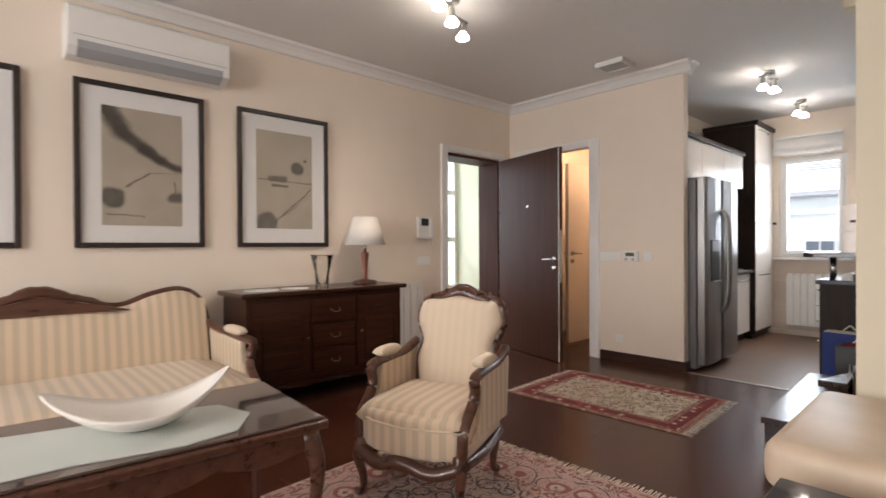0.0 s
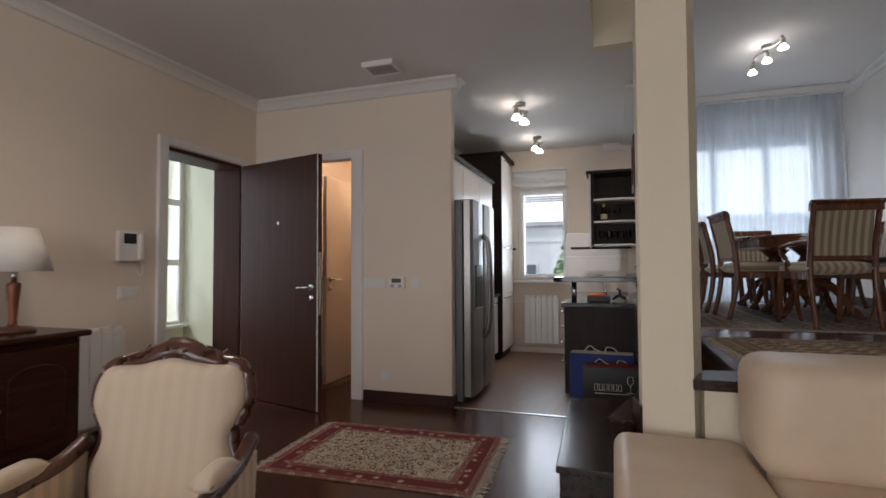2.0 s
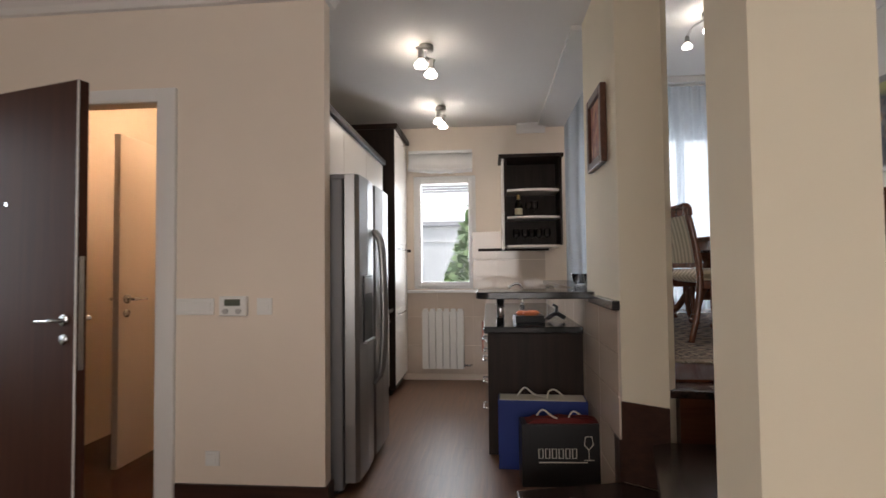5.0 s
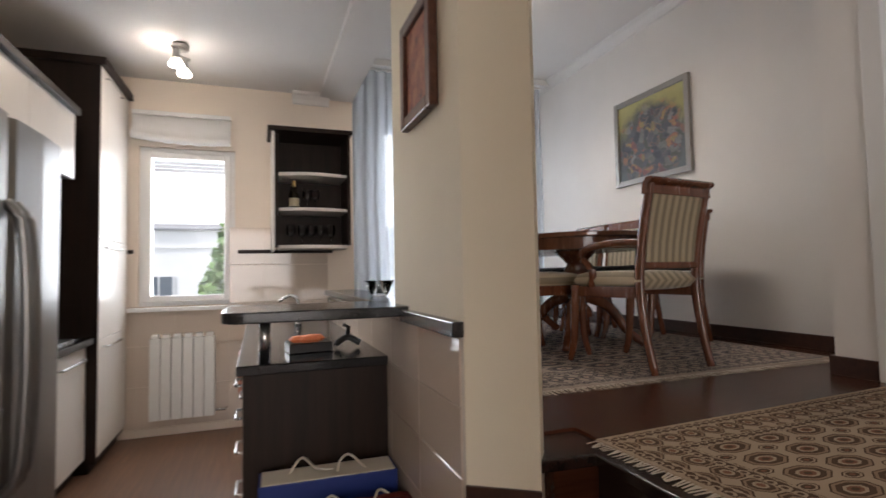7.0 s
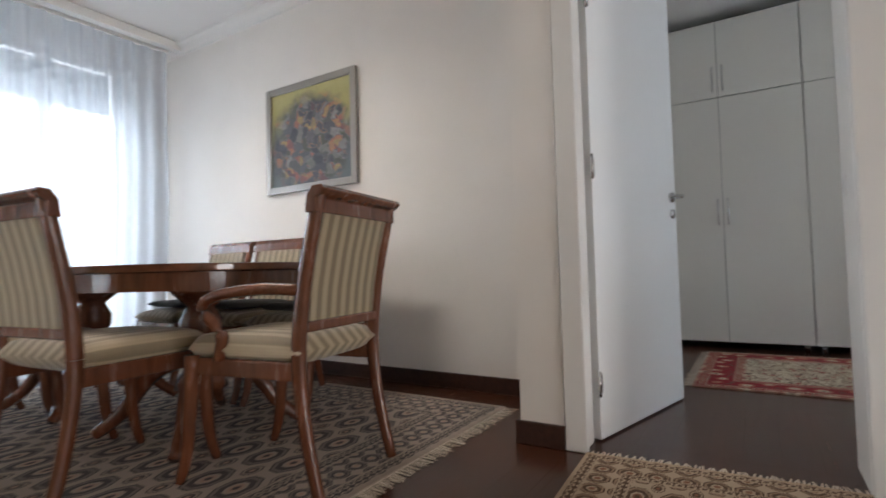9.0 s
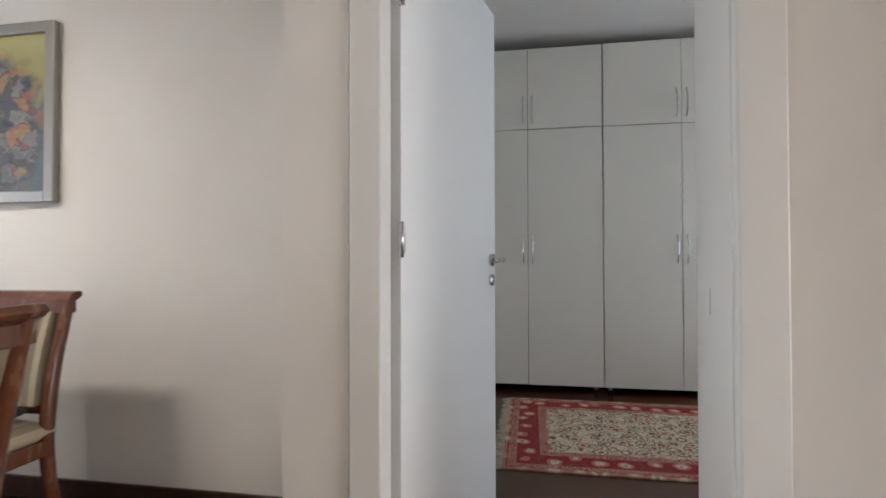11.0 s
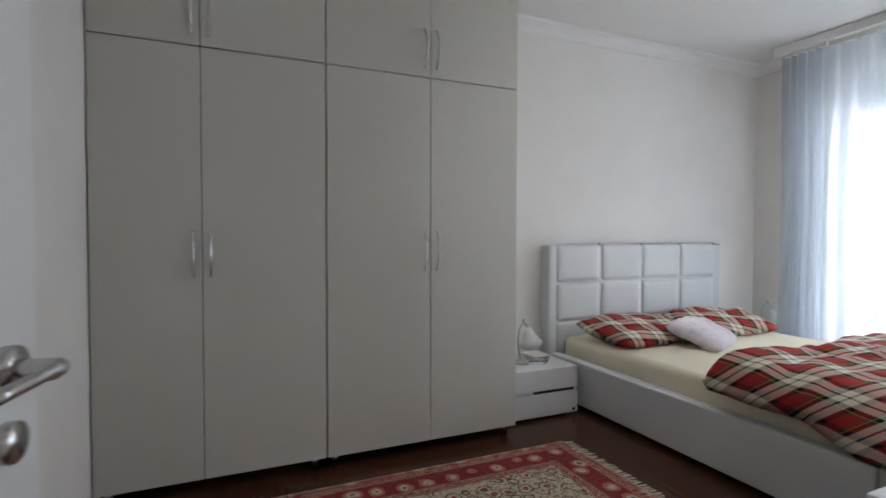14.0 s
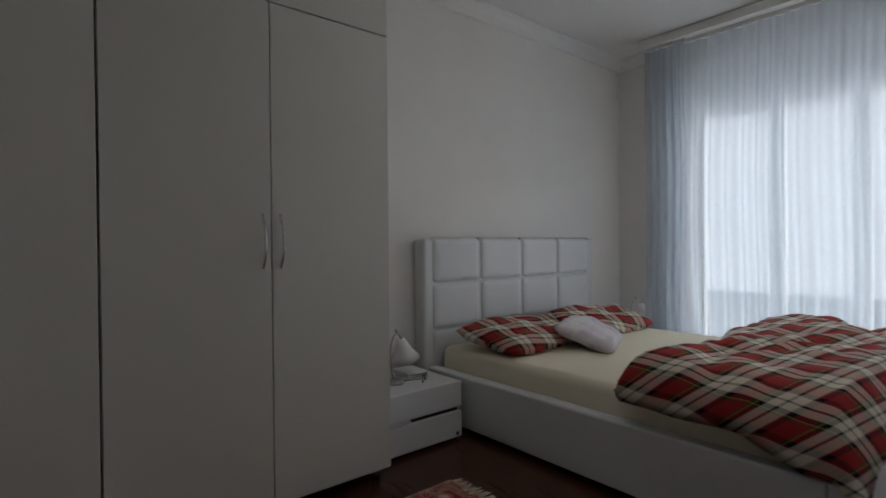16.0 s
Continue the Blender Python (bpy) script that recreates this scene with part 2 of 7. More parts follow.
def box(x0, y0, z0, x1, y1, z1, bevel=0.0, seg=2, bm=None):
    b = bmesh.new()
    r = bmesh.ops.create_cube(b, size=1)
    for v in r["verts"]:
        v.co = Vector(((x0 + x1) / 2 + v.co.x * (x1 - x0), (y0 + y1) / 2 + v.co.y * (y1 - y0), (z0 + z1) / 2 + v.co.z * (z1 - z0)))
    if bevel:
        bmesh.ops.bevel(b, geom=list(b.edges), offset=bevel, segments=seg, affect='EDGES', profile=0.5)
    return join(bm, b)


def join(bm, b):
    if bm is None:
        return b
    me = bpy.data.meshes.new("tmp")
    b.to_mesh(me)
    b.free()
    bm.from_mesh(me)
    bpy.data.meshes.remove(me)
    return bm


def cyl(p0, p1, r0, r1=None, seg=16, bm=None):
    p0, p1 = Vector(p0), Vector(p1)
    b = bmesh.new()
    d = p1 - p0
    m = Matrix.Translation((p0 + p1) / 2) @ d.to_track_quat('Z', 'Y').to_matrix().to_4x4()
    bmesh.ops.create_cone(b, cap_ends=True, segments=seg, radius1=r0, radius2=r0 if r1 is None else r1, depth=d.length, matrix=m)
    return join(bm, b)


def prism(pts, z0, z1, bm=None, bevel=0.0, axis='Z'):
    """Extrude an outline. axis Z: pts are (x, y); X: (y, z) along x; Y: (x, z) along y."""
    put = {'Z': lambda p, h: (p[0], p[1], h), 'X': lambda p, h: (h, p[0], p[1]), 'Y': lambda p, h: (p[0], h, p[1])}[axis]
    b = bmesh.new()
    lo = [b.verts.new(put(p, z0)) for p in pts]
    hi = [b.verts.new(put(p, z1)) for p in pts]
    n = len(pts)
    b.faces.new(lo)
    b.faces.new(hi)
    for i in range(n):
        b.faces.new((lo[i], lo[(i + 1) % n], hi[(i + 1) % n], hi[i]))
    bmesh.ops.recalc_face_normals(b, faces=b.faces)
    if bevel:
        bmesh.ops.bevel(b, geom=list(b.edges), offset=bevel, segments=2, affect='EDGES', profile=0.5)
    return join(bm, b)


def lathe(profile, seg=24, at=(0, 0, 0), bm=None):
    b = bmesh.new()
    rings = []
    for r, z in profile:
        rings.append([b.verts.new((at[0] + r * math.cos(i * 2 * math.pi / seg), at[1] + r * math.sin(i * 2 * math.pi / seg), at[2] + z)) for i in range(seg)])
    for a, c in zip(rings, rings[1:]):
        for i in range(seg):
            b.faces.new((a[i], a[(i + 1) % seg], c[(i + 1) % seg], c[i]))
    b.faces.new(rings[0])
    b.faces.new(rings[-1])
    return join(bm, b)


def tube(pts, radii, seg=10, bm=None, flat=1.0):
    """A swept round bar through pts; flat squeezes it sideways."""
    b = bmesh.new()
    pts = [Vector(p) for p in pts]
    if isinstance(radii, (int, float)):
        radii = [radii] * len(pts)
    rings = []
    for i, p in enumerate(pts):
        d = (pts[min(i + 1, len(pts) - 1)] - pts[max(i - 1, 0)]).normalized()
        up = Vector((0, 0, 1)) if abs(d.z) < 0.9 else Vector((0, 1, 0))
        s = d.cross(up).normalized()
        u = s.cross(d).normalized()
        rings.append([b.verts.new(p + radii[i] * (math.cos(a) * s * flat + math.sin(a) * u)) for a in (k * 2 * math.pi / seg for k in range(seg))])
    for a, c in zip(rings, rings[1:]):
        for i in range(seg):
            b.faces.new((a[i], a[(i + 1) % seg], c[(i + 1) % seg], c[i]))
    b.faces.new(rings[0])
    b.faces.new(rings[-1])
    bmesh.ops.recalc_face_normals(b, faces=b.faces)
    return join(bm, b)


def curve_pts(ctrl, n=16):
    """Catmull-Rom points through ctrl."""
    c = [Vector(p) for p in ctrl]
    c = [c[0] * 2 - c[1]] + c + [c[-1] * 2 - c[-2]]
    out = []
    for i in range(1, len(c) - 2):
        for k in range(n):
            t = k / n
            a, b_, d, e = c[i - 1], c[i], c[i + 1], c[i + 2]
            out.append(0.5 * (2 * b_ + (d - a) * t + (2 * a - 5 * b_ + 4 * d - e) * t * t + (3 * b_ - a - 3 * d + e) * t ** 3))
    out.append(c[-2])
    return out


def pillow(sx, sy, sz, n=14, power=0.5, bm=None, at=(0, 0, 0), crown=1.0, wob=0.0):
    """A soft cushion: a grid puffed on both sides."""
    b = bmesh.new()
    top, bot = {}, {}
    for i in range(n + 1):
        for j in range(n + 1):
            u, v = 2 * i / n - 1, 2 * j / n - 1
            h = ((1 - abs(u) ** 4) * (1 - abs(v) ** 4)) ** power
            w = wob * noise.noise(Vector((u * 2.3 + sx, v * 2.1, 3.0)))
            x, y = at[0] + u * sx / 2, at[1] + v * sy / 2
            top[i, j] = b.verts.new((x, y, at[2] + sz * (0.5 + 0.5 * h * crown) + w * h))
            rim = i in (0, n) or j in (0, n)
            bot[i, j] = top[i, j] if rim else b.verts.new((x, y, at[2] + sz * (0.5 - 0.5 * h)))
    for i in range(n):
        for j in range(n):
            b.faces.new((top[i, j], top[i + 1, j], top[i + 1, j + 1], top[i, j + 1]))
            b.faces.new((bot[i, j], bot[i, j + 1], bot[i + 1, j + 1], bot[i + 1, j]))
    return join(bm, b)


def setting(name, bm, mat, label="", category="", smooth=False):
    ob = part(name, bm, mat, smooth=smooth)
    return tagged(ob, label or name.replace("_", " "), category or name.split("_")[0], kind="structure")


def wall_run(name, axis, at0, at1, a, b, z0, z1, mat, holes=(), label=""):
    """A wall between at0 and at1 (its faces), from a to b, with rectangular holes (lo, hi, zlo, zhi) through it."""
    cuts = sorted({a, b, *[h for hole in holes for h in hole[:2]]})
    bm = bmesh.new()
    for lo, hi in zip(cuts, cuts[1:]):
        spans, mid = [(z0, z1)], (lo + hi) / 2
        for h0, h1, hz0, hz1 in holes:
            if h0 < mid < h1:
                spans = [s for p, q in spans for s in ((p, min(q, hz0)), (max(p, hz1), q)) if s[1] - s[0] > 1e-4]
        for p, q in spans:
            if axis == 'x':
                box(lo, at0, p, hi, at1, q, bm=bm)
            else:
                box(at0, lo, p, at1, hi, q, bm=bm)
    bmesh.ops.remove_doubles(bm, verts=bm.verts, dist=1e-4)
    return setting(name, bm, mat, label or "painted plaster wall", "wall")


# ---- structure ----
D = 0.65            # level of the raised floor
CL, CH = 2.69, 3.42  # ceilings
FW = 7.84           # kitchen window wall
DW = 8.95           # dining window wall

wall_run("wall_west", 'y', -4.0, -3.70, -3.2, 5.15, 0, 2.9, CREAM_WALL, [(4.0, 4.8, 0, 2.06)], "cream plaster wall with an entrance doorway")
wall_run("wall_hall", 'x', 5.0, 5.09, -3.7, -1.77, 0, 2.9, CREAM_WALL, [(-3.5, -2.67, 0, 2.09)], "cream plaster wall with a hall doorway")
wall_run("wall_kitchen_west", 'y', -2.55, -2.45, 5.09, FW, 0, 2.9, CREAM_WALL)
wall_run("wall_kitchen_north", 'x', FW, FW + 0.3, -2.55, -0.12, 0, 3.6, CREAM_WALL, [(-1.73, -1.06, 0.95, 2.17)], "cream plaster wall with a kitchen window")
wall_run("wall_dining_west", 'y', -0.32, -0.12, FW + 0.3, DW, 0, 3.6, WHITE_WALL)
wall_run("wall_dining_north", 'x', DW, DW + 0.3, -0.32, 2.68, 0, 3.6, WHITE_WALL, [(0.38, 2.08, D + 0.05, 3.20)], "white plaster wall with a wide window")
wall_run("wall_dining_east", 'y', 2.38, 2.52, 5.17, DW, 0, 3.6, WHITE_WALL, label="off-white plaster wall behind the dining table")
wall_run("wall_dining_south", 'x', 4.99, 5.17, 1.705, 5.40, 0, 3.6, WHITE_WALL)
wall_run("wall_bedroom_west", 'y', 1.72, 1.97, -0.5, 4.99, 0, 3.6, WHITE_WALL, [(4.065, 4.935, D - 0.03, D + 2.12)], "white plaster wall with a bedroom doorway")
wall_run("wall_bedroom_east", 'y', 5.10, 5.40, -0.5, 4.99, 0, 3.6, WHITE_WALL)
wall_run("wall_bedroom_south", 'x', -0.45, -0.15, 1.88, 5.10, 0, 3.6, WHITE_WALL, [(2.15, 4.47, D + 0.04, 3.22)], "white plaster wall with a balcony window")
wall_run("wall_living_east", 'y', 1.57, 1.72, -3.2, 3.50, 0, 3.6, CREAM_WALL)
# unseen wall; its opening is assumed, to go with the added fill lamp
wall_run("wall_living_south", 'x', -3.2, -3.0, -3.7, 1.57, 0, 3.6, CREAM_WALL, [(-2.7, 0.3, 0.4, 2.4)], "cream plaster wall with an assumed window, out of view")
wall_run("wall_hall_west", 'y', -3.80, -3.7, 5.15, 7.2, 0, 2.9, PINK_WALL)
wall_run("wall_hall_north", 'x', 7.2, 7.3, -3.8, -2.55, 0, 2.9, PINK_WALL)

# stair lobby beyond the entrance door
wall_run("wall_lobby_north", 'x', 4.95, 5.15, -4.80, -4.0, -0.1, 2.9, GREEN_WALL, label="pale green stairwell wall")
wall_run("wall_lobby_west", 'y', -4.70, -4.50, 3.2, 4.95, -0.1, 2.9, GREEN_WALL, [(3.9, 4.93, 0.60, 2.45)], "pale green stairwell wall with a window")
wall_run("wall_lobby_south", 'x', 3.1, 3.2, -4.70, -4.0, -0.1, 2.9, GREEN_WALL)

setting("ceiling_living", join(box(-4.7, -3.2, CL, -0.63, 4.72, 2.95), box(-4.7, 4.72, CL, -0.335, 7.9, 2.95)), CEIL, "white painted ceiling", "ceiling")
setting("ceiling_upper", box(-0.63, -3.2, CH, 5.4, 9.2, CH + 0.2), CEIL, "white painted ceiling", "ceiling")
setting("ceiling_drop", join(box(-0.70, -3.2, CL + 0.004, -0.625, 4.72, CH - 0.004), box(-0.625, 4.69, CL - 0.03, -0.335, 4.80, CH - 0.004)), PILLAR_PAINT, "cream painted step in the ceiling", "ceiling step")
setting("ceiling_drop_kitchen", box(-0.40, 5.63, CL - 0.03, -0.12, 8.14, CH), CEIL, "white painted ceiling step above the bar", "ceiling step")

# pillars and low walls
setting("pillar_living", prism([(-0.405, 3.53), (-0.20, 3.476), (-0.14, 3.68), (-0.41, 3.717)], 0, CH), PILLAR_PAINT, "cream painted pillar beside the steps", "pillar")
setting("pillar_kitchen", prism([(-0.335, 4.856), (-0.165, 4.742), (-0.12, 4.80), (-0.12, 5.63), (-0.335, 5.63)], 0, CH), PILLAR_PAINT, "cream painted pillar wall by the kitchen", "pillar")
setting("wall_low", box(-0.16, 3.49, 0, 1.72, 3.60, D - 0.05), PILLAR_PAINT, "cream low wall under the raised floor", "wall")
setting("wall_bar", box(-0.325, 5.63, 0, -0.14, FW, 1.0), PILLAR_PAINT, "low wall between kitchen and dining room", "wall")

# floors
setting("floor_living_bed", box(-4.7, -3.2, -0.2, 1.72, 7.95, -0.012), DARK_FLOOR, "dark stained wooden floor", "floor")
setting("floor_raised_bed", box(1.75, -0.5, 0.3, 5.4, DW, D - 0.012, bm=box(-0.12, 4.75, 0.3, 1.75, DW, D - 0.012, bm=box(0.03, 3.60, 0.3, 1.75, 4.75, D - 0.012))), DARK_FLOOR, "dark stained wooden raised floor", "floor")

# ---- trim ----
CORNICE = Mat("white plaster cornice", (0.76, 0.74, 0.72), 0.6).m
CURVE = [(0, 0), (0.09, 0), (0.085, -0.02), (0.06, -0.03), (0.035, -0.055), (0.02, -0.085), (0, -0.09)]


def cornice(name, axis, at, side, a, b, z):
    """Moulded cornice along a wall face; side is the way it juts."""
    pts = [(at + side * p, z - 0.002 + q) for p, q in CURVE]
    bm = prism(pts, a, b, axis='X' if axis == 'x' else 'Y')
    return setting(name, bm, CORNICE, "white moulded plaster cornice", "cornice")


cornice("cornice_west", 'y', -3.70, 1, -3.0, 5.0, CL)
cornice("cornice_hall", 'x', 5.0, -1, -3.7, -1.70, CL)
cornice("cornice_corner", 'y', -1.77, 1, 5.0, 5.12, CL)
cornice("cornice_dining_east", 'y', 2.38, -1, 5.17, DW, CH)
cornice("cornice_dining_north", 'x', DW, -1, -0.12, 2.38, CH)
cornice("cornice_bedroom_east", 'y', 5.10, -1, -0.15, 4.99, CH)
cornice("cornice_bedroom_south", 'x', -0.15, 1, 1.88, 5.10, CH)
cornice("cornice_kitchen", 'x', FW, -1, -0.62, -0.32, CL)


def board(name, x0, y0, z0, x1, y1, z1, mat, label, cat="trim", bevel=0.004):
    return setting(name, box(x0, y0, z0, x1, y1, z1, bevel), mat, label, cat)


def skirting(name, x0, y0, x1, y1, z, h=0.09):
    return board(name, x0, y0, z, x1, y1, z + h, DARK_BASE, "dark brown wooden skirting board", "skirting board")


skirting("baseboard_hall", -2.565, 4.982, -1.765, 4.999, 0)
skirting("baseboard_hall_end", -1.769, 4.984, -1.752, 5.09, 0)
skirting("baseboard_west", -3.699, -2.9, -3.682, 3.90, 0)
skirting("baseboard_dining_east", 2.362, 5.19, 2.379, DW, D)
skirting("baseboard_dining_south", 1.69, 5.171, 2.38, 5.188, D)
skirting("baseboard_pier", 1.686, 4.985, 1.704, 5.188, D)
skirting("baseboard_bedroom_east", 5.082, -0.14, 5.099, 4.98, D)
board("baseboard_kitchen", -1.86, 7.826, 0, -0.98, 7.839, 0.06, CREAM_WALL, "cream tiled plinth under the kitchen window", "skirting board")

# ---- entrance door and lobby ----
FRAME_DARK = DOOR_BROWN


def door_trim(name, label, mat, boxes):
    bm = bmesh.new()
    for b in boxes:
        box(*b, bevel=0.006, bm=bm)
    return tagged(part(name, bm, mat), label, "door frame", kind="structure")


door_trim("door_1", "white casing of the entrance doorway", TRIM_WHITE,
          [(-3.705, 3.91, 0, -3.675, 3.995, 2.13), (-3.705, 3.995, 2.065, -3.675, 4.88, 2.13), (-3.705, 4.805, 0, -3.675, 4.88, 2.065)])
door_trim("door_1_jamb", "dark brown wooden jamb of the entrance doorway", FRAME_DARK,
          [(-3.995, 3.985, 0, -3.71, 4.015, 2.06), (-3.995, 4.785, 0, -3.70, 4.815, 2.06), (-3.995, 4.015, 2.03, -3.70, 4.785, 2.062), (-4.0, 4.0, -0.002, -3.70, 4.80, 0.015)])


def lever(parent, m, s=1):
    """Lever handle on a round rose with a keyhole rose under it; local x runs along the lever, y points out."""
    h = part("handle", cyl((0, 0, 0), (0, 0.012, 0), 0.026, seg=24), CHROME, parent, "brushed chrome lever handle", True)
    h.matrix_local = m
    part("lever", tube(curve_pts([(0, 0.01, 0), (0, 0.05, 0), (0.02 * s, 0.058, 0), (0.11 * s, 0.056, -0.004)], 6), [0.010] * 7 + [0.011] * 6 + [0.008] * 6, 10), CHROME, h, smooth=True)
    part("keyhole", cyl((0, 0, -0.085), (0, 0.010, -0.085), 0.024, seg=24), CHROME, h, smooth=True)


def door_leaf(name, label, hinge, yaw, width, height, z, mat, handle_z, lever_sign=1, thick=0.04, both=True, hs=1):
    """A leaf hinged at its local origin, running along local x."""
    d = tagged(new(name, mesh_from(box(0, -thick / 2, 0, width, thick / 2, height, 0.003), name, mat)), label, "door")
    d.matrix_world = pose(hinge[0], hinge[1], z, 0, 0, yaw)
    lever(d, pose(width - 0.06, thick / 2, handle_z), -1)
    if both:
        lever(d, pose(width - 0.06, -thick / 2, handle_z, 0, 0, 180), 1)
    for hz in (0.22, height - 0.3, height * 0.52):
        part("hinge", cyl((-0.008, hs * (thick / 2 + 0.006), hz - 0.05), (-0.008, hs * (thick / 2 + 0.006), hz + 0.05), 0.007, seg=12), CHROME, d, smooth=True)
        part("hinge_plate", box(0.0, hs * thick / 2 - 0.002, hz - 0.038, 0.022, hs * thick / 2 + 0.002, hz + 0.038), CHROME, d)
    return d


ed = door_leaf("entrance_door", "dark brown veneered entrance door standing open", (-3.66, 4.79), -14.2, 0.965, 2.035, 0.008, DOOR_BROWN, 0.97, thick=0.05)
part("lock_plate", box(0.963, -0.012, 0.75, 0.968, 0.012, 1.25), CHROME, ed, "steel lock plate")
part("peephole", cyl((0.5, -0.026, 1.5), (0.5, -0.030, 1.5), 0.012), CHROME, ed)
part("edge_strip", box(0.962, -0.027, 0.0, 0.967, -0.02, 2.03), TRIM_WHITE, ed)


def window_unit(name, label, axis, face, a, b, z0, z1, mullions=(), rails=(), fr=0.055, depth=0.06, sill=None):
    """Framed window in an opening: frame, panes, bars."""
    w = tagged(new(name), label, "window", kind="structure")
    def bx(p0, p1, q0, q1, d0, d1):
        return box(p0, d0, q0, p1, d1, q1, 0.004) if axis == 'x' else box(d0, p0, q0, d1, p1, q1, 0.004)
    for nm, (p0, p1, q0, q1) in (("frame_left", (a, a + fr, z0, z1)), ("frame_right", (b - fr, b, z0, z1)), ("frame_top", (a + fr, b - fr, z1 - fr, z1)), ("frame_bottom", (a + fr, b - fr, z0, z0 + fr))):
        part("window_frame", bx(p0, p1, q0, q1, face, face + depth), TRIM_WHITE, w)
    for mx in mullions:
        part("mullion", bx(mx - 0.05, mx + 0.05, z0 + fr, z1 - fr, face + 0.004, face + depth - 0.004), TRIM_WHITE, w)
    for rz in rails:
        part("glazing_bar", bx(a + fr, b - fr, rz - 0.03, rz + 0.03, face + 0.006, face + depth - 0.006), TRIM_WHITE, w)
    p = part("pane", bx(a + fr, b - fr, z0 + fr, z1 - fr, face + depth * 0.45, face + depth * 0.55), GLASS, w)
    p.visible_shadow = False
    if sill:
        part("window_sill", bx(a - 0.06, b + 0.06, z0 - 0.03, z0, *sill), TRIM_WHITE, w)
    return w


window_unit("window_1", "white framed kitchen window with a clear pane", 'x', FW + 0.03, -1.73, -1.06, 0.95, 2.17, fr=0.082, sill=(FW - 0.07, FW + 0.03))
w1 = bpy.data.objects["window_1"]
for x0, x1, z0, z1 in ((-1.698, -1.650, 0.985, 2.135), (-1.140, -1.092, 0.985, 2.135), (-1.650, -1.140, 0.985, 1.034), (-1.650, -1.140, 2.086, 2.135)):
    part("sash", box(x0, FW + 0.008, z0, x1, FW + 0.034, z1, 0.006), TRIM_WHITE, w1)
part("window_handle", tube([(-1.112, FW + 0.008, 1.56), (-1.112, FW - 0.03, 1.56), (-1.112, FW - 0.035, 1.45)], 0.008, 8), TRIM_WHITE, w1, smooth=True)
window_unit("window_2", "wide white framed dining window behind sheer curtains", 'x', DW + 0.1, 0.38, 2.08, D + 0.05, 3.20, mullions=(0.85, 1.50), fr=0.07)
window_unit("window_3", "tall white framed bedroom balcony window", 'x', -0.36, 2.15, 4.47, D + 0.04, 3.22, mullions=(2.72, 3.33, 3.845), fr=0.08)
window_unit("window_4", "stairwell window with white bars", 'y', -4.56, 3.9, 4.93, 0.60, 2.45, rails=(1.19, 1.77), fr=0.03, depth=0.05, sill=(-4.51, -4.44))
# unseen window, added to go with the living room fill
window_unit("window_5", "assumed living room window, out of view", 'x', -3.15, -2.7, 0.3, 0.4, 2.4, mullions=(-1.2,), fr=0.06)

# roller shutters, part lowered
SHUTTER = Mat("grey shutter slat", (0.42, 0.42, 0.43), 0.5).m
for nm, x0, x1, y, z0, z1 in (("shutter_kitchen", -1.648, -1.142, FW + 0.10, 2.00, 2.088), ("shutter_bedroom", 2.23, 4.39, -0.39, 2.87, 3.14), ("shutter_dining", 0.45, 2.01, DW + 0.18, 2.77, 3.13)):
    sh = tagged(new(nm), "grey slatted roller shutter lowered a little", "roller shutter", kind="structure")
    n = max(3, int((z1 - z0) / 0.03))
    for i in range(n):
        z = z0 + (z1 - z0) * i / n
        part("slat", box(x0, y, z, x1, y + 0.012, z + (z1 - z0) / n - 0.004, 0.002), SHUTTER, sh)

# ---- outside ----
backdrop = emit("overcast sky", (0.95, 0.97, 1.0), 0.9)
tagged(part("backdrop_north", box(-60, 70, -10, 60, 70.2, 60), backdrop), "pale overcast sky", "sky", kind="structure")
tagged(part("backdrop_south", box(-60, -60.2, -10, 60, -60, 60), backdrop), "pale overcast sky", "sky", kind="structure")
tagged(part("backdrop_west", box(-60.2, -60, -10, -60, 60, 60), backdrop), "pale overcast sky", "sky", kind="structure")
# ground colour lifted so the view through the curtains looks bright and hazy
HAZE_GROUND = plaster("ground painted hazy pale", (0.52, 0.53, 0.50), 0.3, 0.95)
tagged(part("ground", box(-60, -60, -4.2, 60, 70, -4.0), HAZE_GROUND), "ground far below the windows, painted pale as bright haze", "ground", kind="structure")
FACADE = plaster("pale render", (0.82, 0.82, 0.80), 0.08)
ROOF = plaster("grey roof tile", (0.46, 0.45, 0.45), 0.2)
WIN_DARK = Mat("dark far window", (0.12, 0.14, 0.16), 0.15).m
LEAF = Mat("light green foliage", (0.11, 0.22, 0.06), 0.6)
LEAF.color(LEAF.ramp(LEAF.node("ShaderNodeNewGeometry").outputs["Random Per Island"], [(0.0, (0.07, 0.15, 0.04)), (1.0, (0.22, 0.36, 0.11))]))
LEAF = LEAF.m
BARK = wood("bark", (0.05, 0.035, 0.025), (0.12, 0.09, 0.06), (0.8, 0.9))


